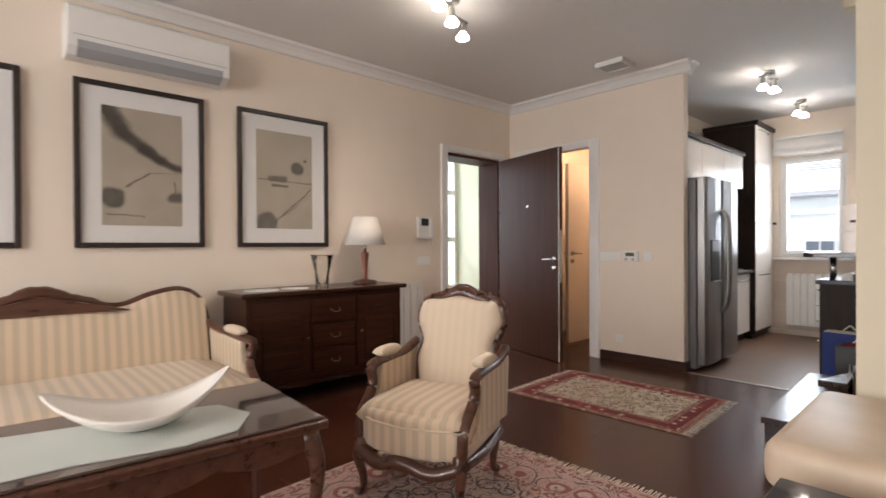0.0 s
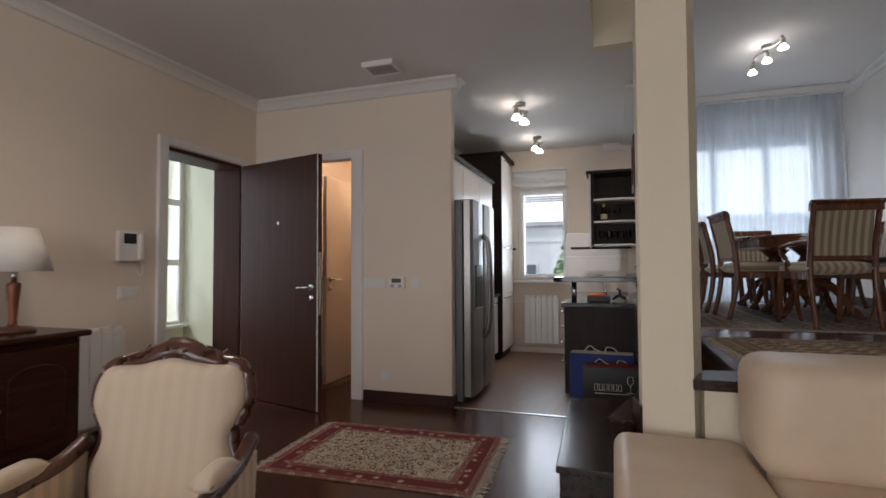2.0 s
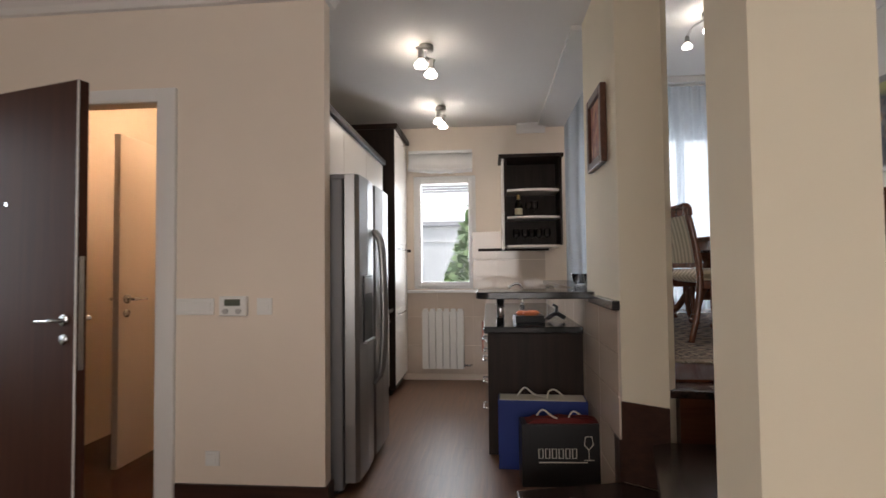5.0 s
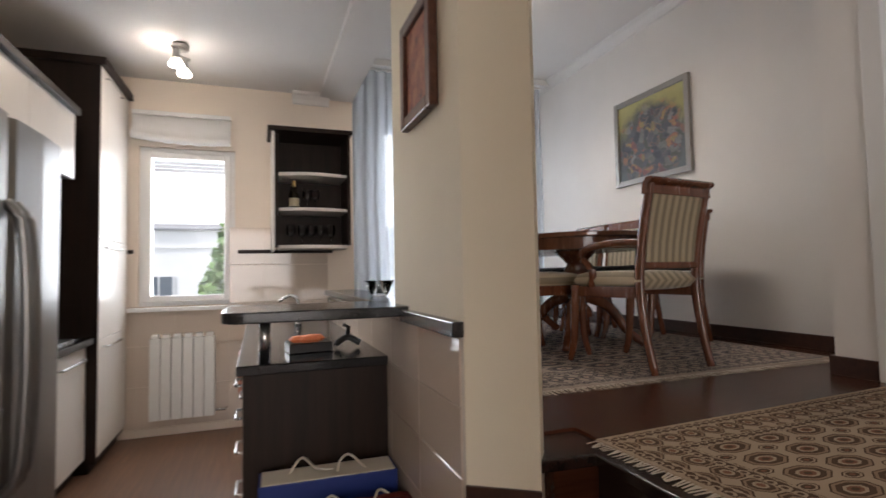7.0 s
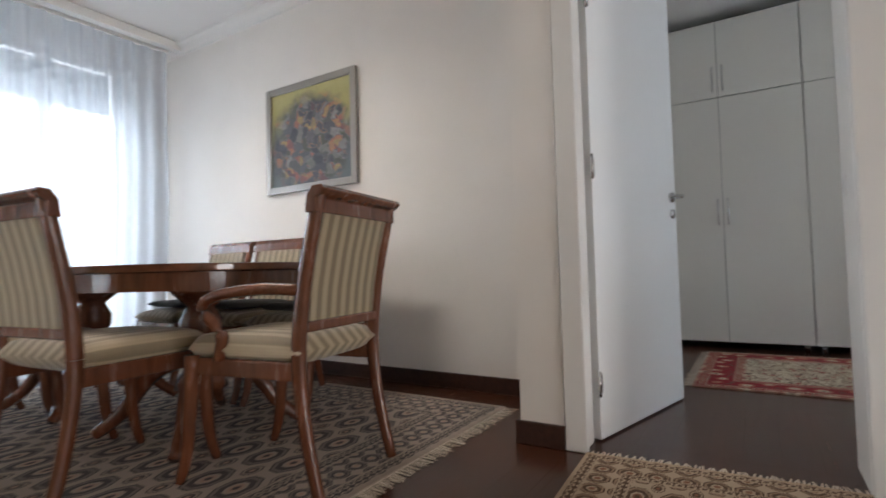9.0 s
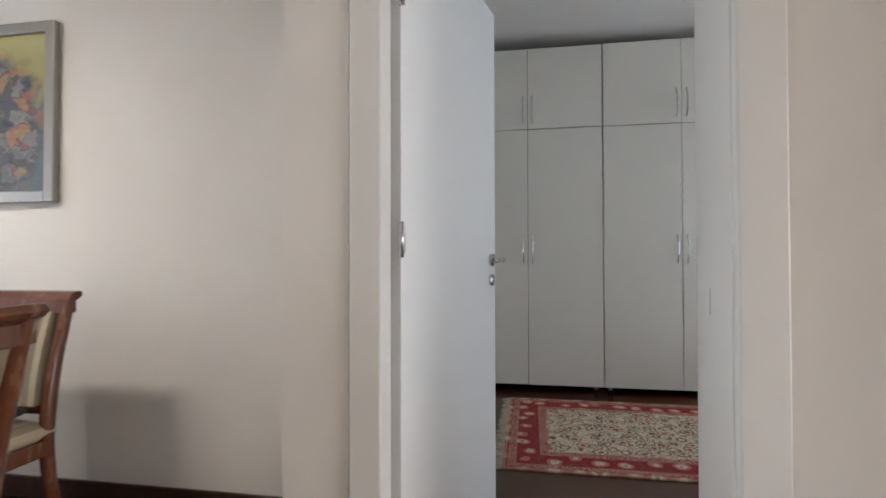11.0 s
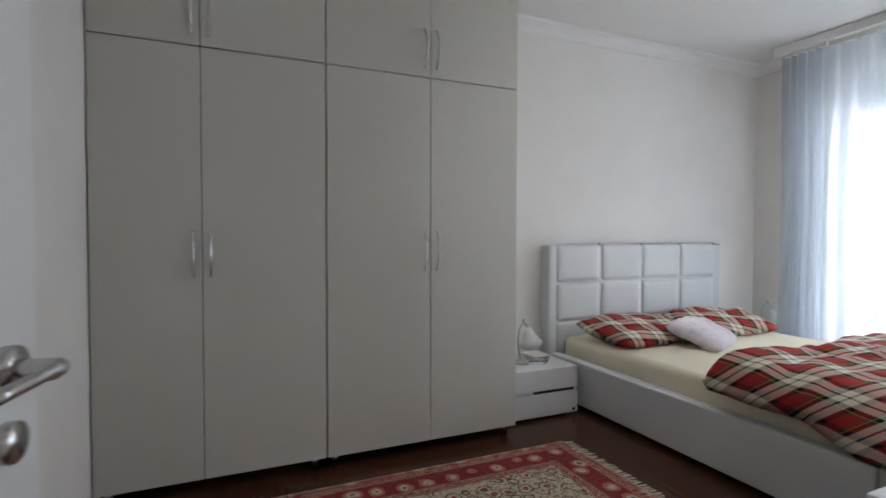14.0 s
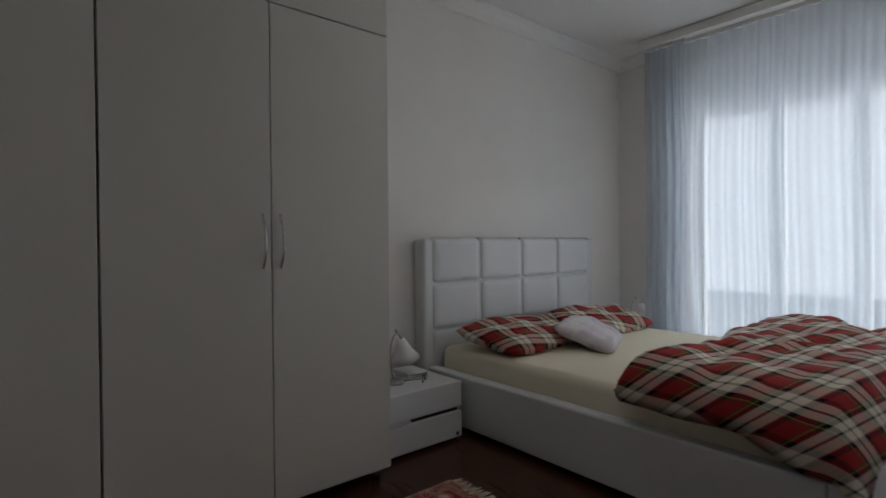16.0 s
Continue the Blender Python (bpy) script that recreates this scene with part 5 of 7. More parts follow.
seat_furniture("sofa", "cream striped sofa with a carved mahogany frame", "sofa", pose(-3.02, 0.74, 0, 0, 0, 90), 1.80, 0.86, sofa_top, [(-0.3, 0.795), (-0.15, 0.825), (0, 0.865), (0.15, 0.825), (0.3, 0.795)], STRIPE_X)

# coffee table with glass top, runner and bowl
ct = thing("coffee_table", "carved mahogany coffee table with a glass top", "coffee table", pose(-1.823, 0.738, 0, 0, 0, -4))
part("tabletop", prism([(-0.30, -0.63), (0.30, -0.63), (0.31, 0), (0.30, 0.63), (-0.30, 0.63), (-0.31, 0)], 0.505, 0.535, bevel=0.008), MAHOGANY, ct)
part("glass_sheet", box(-0.285, -0.615, 0.537, 0.285, 0.615, 0.545, 0.002), Mat("dark glass over wood", (0.10, 0.07, 0.06), 0.04, 0.0, 0.8).m, ct, "clear glass sheet on the top")
for s in (-1, 1):
    part("apron", prism([(-0.56 + 1.12 * k / 24, 0.455 - 0.03 * abs(math.sin(k * math.pi / 6))) for k in range(25)] + [(0.56, 0.505), (-0.56, 0.505)], s * 0.27 - 0.012, s * 0.27 + 0.012, axis='X'), MAHOGANY, ct, "scalloped apron")
    part("apron", prism([(-0.26 + 0.52 * k / 12, 0.455 - 0.03 * abs(math.sin(k * math.pi / 6))) for k in range(13)] + [(0.26, 0.505), (-0.26, 0.505)], s * 0.58 - 0.012, s * 0.58 + 0.012, axis='Y'), MAHOGANY, ct, "scalloped apron")
    for q in (-1, 1):
        cabriole(ct, s * 0.26, q * 0.57, 0.50, (s * 0.7, q * 0.7), MAHOGANY)
runner = tagged(new("table_runner", mesh_from(prism([(-0.17, -0.52), (0, -0.56), (0.17, -0.52), (0.19, -0.2), (0.17, 0.0), (0.19, 0.25), (0.15, 0.40), (0, 0.47), (-0.15, 0.40), (-0.19, 0.2), (-0.17, 0), (-0.19, -0.25)], 0, 0.004), "table_runner", plaster("pale blue linen", (0.62, 0.66, 0.62), 0.12, 0.9))), "pale embroidered runner on the coffee table", "table runner")
runner.matrix_world = pose(-1.765, 0.70, 0.546, 0, 0, -9)
bw = thing("bowl", "long white boat shaped ceramic bowl", "bowl", pose(-1.77, 0.86, 0.551, 0, 0, -14))
bm = bmesh.new()
grid = {}
N, M = 28, 10
for side_, off in ((0, 0.0), (1, 0.010)):
    for i in range(N + 1):
        for j in range(M + 1):
            u, v = 2 * i / N - 1, 2 * j / M - 1
            wd = 0.125 * (1 - abs(u) ** 2.2) ** 0.7 + 0.004
            z = 0.135 * abs(u) ** 2.1 + 0.055 * (v * v) * (1 - abs(u) ** 2) + off + (0.02 if u > 0 else 0) * abs(u) ** 2
            grid[side_, i, j] = bm.verts.new((wd * v, 0.25 * u, z))
for side_ in (0, 1):
    for i in range(N):
        for j in range(M):
            bm.faces.new([grid[side_, a, b] for a, b in ((i, j), (i + 1, j), (i + 1, j + 1), (i, j + 1))])
for i in range(N):
    for j in (0, M):
        bm.faces.new([grid[0, i, j], grid[0, i + 1, j], grid[1, i + 1, j], grid[1, i, j]])
part("shell", bm, plaster("white ceramic", (0.87, 0.83, 0.77), 0.08, 0.3), bw, smooth=True)

# framed prints
MOUNT = plaster("white card", (0.80, 0.78, 0.76), 0.02)
FRAME_BLACK = wood("black brown frame", (0.014, 0.009, 0.007), (0.035, 0.022, 0.016), (0.3, 0.45))


def ink_print(name, strokes, blots):
    """Ink on beige paper: strokes (x0, z0, x1, z1, half width, dark) and round blots (x, z, radius, dark), in metres from the middle."""
    k = Mat(name, (0.5, 0.42, 0.33), 0.7)
    v = k.coords()
    jit = k.noise(v, 22, 4)
    jx = k.math('MULTIPLY_ADD', k.noise(v, 9, 3), 0.07, -0.035)
    x, y, z = k.split(v)
    x, z = k.math('ADD', x, jx), k.math('ADD', z, k.math('MULTIPLY_ADD', jit, 0.03, -0.015))
    col = k.ramp(k.noise(v, 5, 4), [(0.3, (0.40, 0.345, 0.27)), (0.7, (0.49, 0.43, 0.35))])
    dry = k.ramp(k.noise(k.coords((30, 30, 8), (0, 0.7, 0)), 3, 4), [(0.32, (0.7, 0.7, 0.7)), (0.48, (1, 1, 1))])
    for x0, z0, x1, z1, hw_, dark in strokes:
        ux, uz = x1 - x0, z1 - z0
        ll = ux * ux + uz * uz
        ax_, az_ = k.math('SUBTRACT', x, x0), k.math('SUBTRACT', z, z0)
        t_ = k.math('DIVIDE', k.math('ADD', k.math('MULTIPLY', ax_, ux), k.math('MULTIPLY', az_, uz)), ll)
        t_ = k.math('MINIMUM', k.math('MAXIMUM', t_, 0.0), 1.0)
        dx, dz = k.math('SUBTRACT', ax_, k.math('MULTIPLY', t_, ux)), k.math('SUBTRACT', az_, k.math('MULTIPLY', t_, uz))
        d = k.math('SQRT', k.math('ADD', k.math('MULTIPLY', dx, dx), k.math('MULTIPLY', dz, dz)))
        m_ = k.ramp(k.math('DIVIDE', d, hw_ * 2), [(0.25, (1, 1, 1)), (0.62, (0, 0, 0))])
        col = k.mix(k.math('MULTIPLY', k.math('MULTIPLY', m_, dark), dry), col, (0.045, 0.035, 0.03))
    for bx0, bz0, r_, dark in blots:
        dx, dz = k.math('SUBTRACT', x, bx0), k.math('SUBTRACT', z, bz0)
        d = k.math('SQRT', k.math('ADD', k.math('MULTIPLY', dx, dx), k.math('MULTIPLY', dz, dz)))
        m_ = k.ramp(k.math('DIVIDE', d, r_ * 2), [(0.0, (0.85, 0.85, 0.85)), (0.4, (1, 1, 1)), (0.58, (0, 0, 0))])
        col = k.mix(k.math('MULTIPLY', k.math('MULTIPLY', m_, dark), dry), col, (0.05, 0.045, 0.04))
    k.color(col)
    return k.m


SWEEP = ink_print("ink print with a sweeping brush stroke",
                  [(-0.20, 0.36, -0.12, 0.22, 0.062, 0.95), (-0.12, 0.22, 0.02, 0.11, 0.042, 0.92), (0.0, 0.12, 0.10, 0.06, 0.035, 0.95), (0.08, 0.06, 0.22, 0.01, 0.025, 0.9),
                   (-0.10, -0.13, 0.04, -0.03, 0.006, 0.8), (0.04, -0.03, 0.20, -0.02, 0.003, 0.6), (-0.20, -0.30, 0.0, -0.31, 0.004, 0.7), (0.18, -0.08, 0.185, -0.15, 0.006, 0.8), (0.17, -0.18, 0.21, -0.18, 0.035, 0.8)],
                  [(-0.17, -0.20, 0.065, 0.9), (0.045, 0.11, 0.035, 0.8)])
HORIZON = ink_print("ink print with a horizon line and round forms",
                    [(-0.22, 0.0, 0.22, -0.01, 0.004, 0.8), (-0.12, 0.01, 0.0, 0.01, 0.026, 0.7), (-0.10, -0.04, 0.02, -0.045, 0.010, 0.85), (0.22, -0.05, -0.10, -0.33, 0.005, 0.8), (0.22, -0.09, 0.0, -0.26, 0.003, 0.6)],
                    [(0.10, 0.10, 0.05, 0.9), (0.16, 0.17, 0.012, 0.8), (-0.15, -0.33, 0.085, 0.85)])
for i, yc in enumerate((0.32, 1.295, 2.26)):
    picture("black framed abstract ink print with a white mount", pose(-3.698, yc, 1.62, 0, 0, 90), 0.735, 1.02, 0.032, FRAME_BLACK, HORIZON if i == 2 else SWEEP, 0.14, MOUNT, "framed prints over the sofa")

ac = thing("air_conditioner", "white wall mounted air conditioner above the prints", "air conditioner", pose(-3.70, 1.33, 2.36))
part("case", prism([(0, -0.14), (0.13, -0.14), (0.19, -0.10), (0.205, 0.0), (0.20, 0.12), (0.18, 0.14), (0, 0.14)], -0.45, 0.45, bevel=0.008, axis='Y'), WHITE_PLASTIC, ac)
part("louvre", prism([(0.13, -0.142), (0.192, -0.104), (0.200, -0.065), (0.205, -0.066), (0.198, -0.108), (0.135, -0.147)], -0.40, 0.40, axis='Y'), Mat("grey louvre", (0.35, 0.36, 0.38), 0.4).m, ac, "grey air outlet louvre")
part("seam", box(0.2055, -0.42, -0.040, 0.207, 0.42, -0.036), SHUTTER, ac)

# sideboard with lamp and vase
sb = thing("sideboard", "dark mahogany sideboard with drawers and arched doors", "sideboard", pose(-3.68, 1.76, 0))
part("body", box(0.01, 0.02, 0.17, 0.42, 1.29, 0.77, 0.006), DARK_MAHOG, sb)
part("top", box(0.0, -0.02, 0.771, 0.46, 1.33, 0.805, 0.012), DARK_MAHOG, sb, "moulded dark top")
for y0, y1 in ((0.05, 0.47), (0.86, 1.27)):
    d = part("door", box(0.421, y0, 0.21, 0.435, y1, 0.74, 0.004), DARK_MAHOG, sb)
    yc, hw_ = (y0 + y1) / 2, (y1 - y0) / 2 - 0.07
    pts = [(yc - hw_, 0.27), (yc + hw_, 0.27), (yc + hw_, 0.58)] + [(yc + hw_ * math.cos(a), 0.58 + 0.08 * math.sin(a)) for a in (k * math.pi / 8 for k in range(1, 8))] + [(yc - hw_, 0.58)]
    part("arched_panel", prism(pts, 0.436, 0.447, axis='X', bevel=0.004), DARK_MAHOG, d)
    part("knob", lathe([(0.0, 0.012), (0.010, 0.006), (0.010, -0.006), (0.0, -0.012)], 10, (0.455, y1 - 0.03 if y0 < 0.5 else y0 + 0.03, 0.47)), BRASS, d, smooth=True)
for z0, z1 in ((0.21, 0.37), (0.385, 0.55), (0.565, 0.74)):
    d = part("drawer", box(0.421, 0.485, z0, 0.437, 0.845, z1, 0.006), DARK_MAHOG, sb)
    part("drawer_pull", tube(curve_pts([(0.44, 0.63, (z0 + z1) / 2 + 0.01), (0.462, 0.64, (z0 + z1) / 2 - 0.012), (0.462, 0.69, (z0 + z1) / 2 - 0.012), (0.44, 0.70, (z0 + z1) / 2 + 0.01)], 5), 0.0028, 8), BRASS, d, "brass bail pull", True)
part("apron", prism([(0.02 + 1.27 * k / 24, 0.12 + 0.035 * abs(math.sin(k * math.pi / 8))) for k in range(25)] + [(1.29, 0.172), (0.02, 0.172)], 0.40, 0.425, axis='X'), DARK_MAHOG, sb, "scalloped apron")
for x in (0.05, 0.40):
    for y in (0.06, 1.25):
        cabriole(sb, x, y, 0.18, (0.5 if x > 0.2 else 0, 0.4 if y > 1 else -0.4), DARK_MAHOG)
tl_ = thing("table_lamp", "table lamp with a white pleated shade and wooden stem", "lamp", pose(-3.49, 2.86, 0.806))
part("base", lathe([(0.10, 0), (0.10, 0.015), (0.085, 0.025), (0.03, 0.032), (0.02, 0.04)], 24), MAHOGANY, tl_, smooth=True)
part("stem", lathe([(0.022, 0.03), (0.018, 0.06), (0.022, 0.14), (0.032, 0.24), (0.030, 0.255), (0.015, 0.26)], 18), wood("reddish stem wood", (0.16, 0.045, 0.02), (0.26, 0.08, 0.04)), tl_, smooth=True)
part("socket", cyl((0, 0, 0.258), (0, 0, 0.33), 0.014), CHROME, tl_, smooth=True)
part("shade", lathe([(0.165, 0.315), (0.158, 0.317), (0.092, 0.54), (0.095, 0.545), (0.10, 0.545), (0.168, 0.318)], 40), plaster("white pleated shade", (0.80, 0.76, 0.70), 0.04, 0.85), tl_, smooth=True)
vs = thing("vase", "flared clear glass vase on the sideboard", "vase", pose(-3.50, 2.47, 0.806))
part("glass_body", lathe([(0.05, 0), (0.052, 0.01), (0.055, 0.10), (0.085, 0.235), (0.090, 0.24), (0.080, 0.235), (0.05, 0.10), (0.046, 0.016), (0.0, 0.014)], 24), glass("frosted glass", (0.96, 0.955, 0.94), 0.9), vs, smooth=True)
for y, w_ in ((1.95, 0.12), (2.2, 0.10)):
    dl = tagged(part("doily", lathe([(w_, 0), (w_, 0.003), (0, 0.003)], 20), LINEN), "small white doily on the sideboard", "doily")
    dl.location = (-3.42, y, 0.806)
radiator("white ribbed radiator by the entrance door", pose(-3.67, 3.18, 0.14, 0, 0, 90), 5, 0.62)

# cream leather sofa by the low wall
LEATHER = Mat("cream leather", (0.66, 0.53, 0.39), 0.42)
LEATHER.color(LEATHER.ramp(LEATHER.noise(LEATHER.coords(), 4, 4), [(0.3, (0.60, 0.47, 0.34)), (0.7, (0.68, 0.55, 0.41))]))
LEATHER.bump(LEATHER.noise(LEATHER.coords(), 180, 3), 0.15, 0.003)
LEATHER = LEATHER.m
ls = thing("leather_sofa", "cream leather sofa against the low wall", "sofa", pose(-0.53, 2.50, 0))
part("base", box(0.02, 0.06, 0.06, 2.05, 0.93, 0.27, 0.02), LEATHER, ls)
for x0, x1 in ((0.0, 0.50), (0.503, 1.28), (1.283, 2.07)):
    part("seat_cushion", box(x0, 0.0, 0.25, x1, 0.925 if x0 == 0 else 0.70, 0.43, 0.055, 4), LEATHER, ls, "padded seat cushion", True)
for x0, x1 in ((0.47, 1.26), (1.264, 2.05)):
    part("back_cushion", box(x0, 0.52, 0.40, x1, 0.93, 0.80, 0.085, 5), LEATHER, ls, "rounded back cushion", True)
for x, y in ((0.1, 0.12), (1.95, 0.12), (0.1, 0.85), (1.95, 0.85)):
    part("foot", cyl((x, y, 0), (x, y, 0.07), 0.025), CHROME, ls)
gt = thing("glass_table", "low dark glass side table", "side table", pose(-0.43, 1.55, 0))
part("tabletop", box(0, 0, 0.36, 0.85, 0.78, 0.38, 0.006), Mat("smoked glass", (0.05, 0.05, 0.055), 0.05, 0.0, 0.8).m, gt)
for x in (0.06, 0.79):
    for y in (0.06, 0.72):
        part("leg", cyl((x, y, 0), (x, y, 0.36), 0.02), CHROME, gt)


def rug(label, m, sx, sy, mat, fringe_axis='x', fringe=0.06, z=0.009):
    """A rug with a thin pile slab and fringed ends."""
    r = thing("rug", label, "rug", m)
    bm = bmesh.new()
    nx, ny = 24, 24
    vs_ = {(i, j): bm.verts.new(((i / nx - 0.5) * sx, (j / ny - 0.5) * sy, z + 0.0015 * noise.noise(Vector((i * 0.4, j * 0.4, sx))))) for i in range(nx + 1) for j in range(ny + 1)}
    lo = {k: bm.verts.new((v.co.x, v.co.y, 0.001)) for k, v in vs_.items() if k[0] in (0, nx) or k[1] in (0, ny)}
    for i in range(nx):
        for j in range(ny):
            bm.faces.new((vs_[i, j], vs_[i + 1, j], vs_[i + 1, j + 1], vs_[i, j + 1]))
    for i in range(nx):
        for j in (0, ny):
            bm.faces.new((vs_[i, j], vs_[i + 1, j], lo[i + 1, j], lo[i, j]))
    for j in range(ny):
        for i in (0, nx):
            bm.faces.new((vs_[i, j], vs_[i, j + 1], lo[i, j + 1], lo[i, j]))
    part("rug_field", bm, mat, r)
    rnd = random.Random(int(sx * 100 + sy * 7))
    verts, faces = [], []
    span = sy if fringe_axis == 'x' else sx
    half = (sx if fringe_axis == 'x' else sy) / 2
    for e in (-1, 1):
        for k in range(int(span / 0.012)):
            a = -span / 2 + k * 0.012 + rnd.uniform(-0.002, 0.002)
            b = a + rnd.uniform(-0.010, 0.010)
            ln = fringe * rnd.uniform(0.75, 1.1)
            q = [(half * e, a - 0.004, 0.006), (half * e, a + 0.004, 0.006), ((half + ln) * e, b + 0.003, 0.003), ((half + ln) * e, b - 0.003, 0.003)]
            if fringe_axis != 'x':
                q = [(p[1], p[0], p[2]) for p in q]
            i = len(verts)
            verts += q
            faces.append((i, i + 1, i + 2, i + 3))
    me = bpy.data.meshes.new("fringe")
    me.from_pydata(verts, [], faces)
    me.materials.append(FRINGE)
    f = new("fringe", me)
    f.parent = r
    tagged(f, "cream knotted fringe", kind="stuff")
    return r


FRINGE = plaster("cream fringe", (0.58, 0.50, 0.40), 0.15, 0.95)
rug("red and cream patterned rug with fringe on dark floor", pose(-1.83, 3.925, 0.0, 0, 0, 2), 1.24, 0.90, carpet("red cream rug", (0.54, 0.45, 0.34), (0.10, 0.06, 0.05), (0.19, 0.03, 0.034), (0.27, 0.10, 0.075), 15, 0.15, 1.24, 0.90))
rug("pink and cream patterned rug under the armchair", pose(-1.30, 1.40, 0.0, 0, 0, 3), 1.75, 2.48, carpet("pink rug", (0.56, 0.41, 0.34), (0.11, 0.10, 0.12), (0.50, 0.33, 0.28), (0.30, 0.12, 0.11), 9, 0.34, 1.75, 2.48), 'y')

# ---- dining room ----
CHERRY = wood("polished cherry", (0.085, 0.026, 0.012), (0.17, 0.058, 0.028), (0.2, 0.32), (20, 20, 2.5), coat=0.25)
CHERRY_TOP = wood("polished cherry top", (0.07, 0.022, 0.011), (0.15, 0.05, 0.025), (0.10, 0.2), (18, 2, 18), coat=0.4)
OLIVE_X = striped("olive gold stripe", (0.44, 0.36, 0.24), (0.20, 0.16, 0.10), 19, 0)
OLIVE_SEAT = striped("olive gold stripe seat", (0.46, 0.37, 0.25), (0.22, 0.175, 0.11), 18, 0)
BLACKPAD = plaster("dark seat pad", (0.03, 0.03, 0.03), 0.2, 0.8)


def dining_chair(m, arms=False, label="cherry dining chair with olive striped upholstery"):
    """Scroll-back chair; local front towards +y, its back near y = 0."""
    t = thing("dining_chair", label, "chair", m, "chairs round the dining table")
    hw = 0.215
    for s in (-1, 1):
        x = s * hw
        back = curve_pts([(x, -0.06, 0.0), (x, -0.012, 0.22), (x, 0.01, 0.44), (x, -0.01, 0.66), (x, -0.055, 0.88), (x, -0.075, 0.965)], 6)
        part("back_post", tube(back, [0.026 - 0.005 * abs(i / 15 - 1) for i in range(len(back))], 8, flat=0.85), CHERRY, t, smooth=True)
        front = curve_pts([(x * 1.04, 0.44, 0.44), (x * 1.04, 0.455, 0.25), (x * 1.04, 0.47, 0.10), (x * 1.05, 0.50, 0.0)], 5)
        part("front_leg", tube(front, [0.028 - 0.010 * i / 15 for i in range(len(front))], 8), CHERRY, t, smooth=True)
        part("side_rail", box(x - 0.014, 0.0, 0.375, x + 0.014, 0.46, 0.435, 0.005), CHERRY, t)
        if arms:
            arm = curve_pts([(x, 0.0, 0.66), (x * 1.12, 0.14, 0.665), (x * 1.2, 0.30, 0.645), (x * 1.18, 0.36, 0.60), (x * 1.10, 0.30, 0.52), (x * 1.05, 0.32, 0.43)], 5)
            part("arm", tube(arm, 0.020, 8), CHERRY, t, "curved cherry arm", True)
    part("front_rail", box(-hw - 0.01, 0.445, 0.375, hw + 0.01, 0.47, 0.435, 0.005), CHERRY, t)
    part("seat", pillow(hw * 2 + 0.05, 0.49, 0.11, 12, 0.3, at=(0, 0.235, 0.41)), OLIVE_SEAT, t, "olive striped padded seat", True)
    part("back_rail", box(-hw, -0.015, 0.525, hw, 0.015, 0.56, 0.005), CHERRY, t)
    bm = bmesh.new()
    prof = [(0.012, 0.56), (0.002, 0.66), (-0.02, 0.78), (-0.045, 0.88), (-0.052, 0.905)]
    f0 = [[bm.verts.new((x, y + 0.022, z)) for x in (-hw + 0.03, 0, hw - 0.03)] for y, z in prof]
    b0 = [[bm.verts.new((x, y - 0.022, z)) for x in (-hw + 0.03, 0, hw - 0.03)] for y, z in prof]
    for g in (f0, b0):
        for r0, r1 in zip(g, g[1:]):
            for i in range(2):
                bm.faces.new((r0[i], r0[i + 1], r1[i + 1], r1[i]))
    for k in (0, len(prof) - 1):
        for i in range(2):
            bm.faces.new((f0[k][i], f0[k][i + 1], b0[k][i + 1], b0[k][i]))
    for i in (0, 2):
        for k in range(len(prof) - 1):
            bm.faces.new((f0[k][i], f0[k + 1][i], b0[k + 1][i], b0[k][i]))
    part("backrest", bm, OLIVE_X, t, "olive striped upholstered backrest")
    part("top_rail", prism([(-0.038, 0.90), (-0.045, 0.955), (-0.066, 0.982), (-0.098, 0.985), (-0.108, 0.970), (-0.096, 0.956), (-0.078, 0.945), (-0.080, 0.90)], -hw - 0.026, hw + 0.026, axis='X', bevel=0.004), CHERRY, t, "scrolled cherry top rail")
    return t


SIT = Matrix.Diagonal((1, 1, 0.965, 1))
dining_chair(pose(1.085, 5.545, D + 0.012, 0, 0, 9) @ SIT, True, "cherry dining armchair with olive striped upholstery")
side = dining_chair(pose(0.47, 6.28, D + 0.012, 0, 0, -84) @ SIT)
for y, a in ((6.95, -90), (7.52, -92)):
    copy_thing(side, pose(0.42, y, D + 0.012, 0, 0, a) @ SIT)
for y, a in ((6.42, 90), (6.98, 92), (7.52, 88)):
    copy_thing(side, pose(2.0, y, D + 0.012, 0, 0, a) @ SIT)
copy_thing(side, pose(1.15, 8.42, D + 0.012, 0, 0, 180) @ SIT)
for y in (6.42, 6.98, 7.52):
    pad = part("seat_pad", pillow(0.40, 0.40, 0.045, 12, 0.3), BLACKPAD, smooth=True)
    pad.matrix_world = pose(1.765, y, D + 0.503)
    tagged(pad, "thin dark grey pad on a dining chair seat", "seat pad", group="dark seat pads")

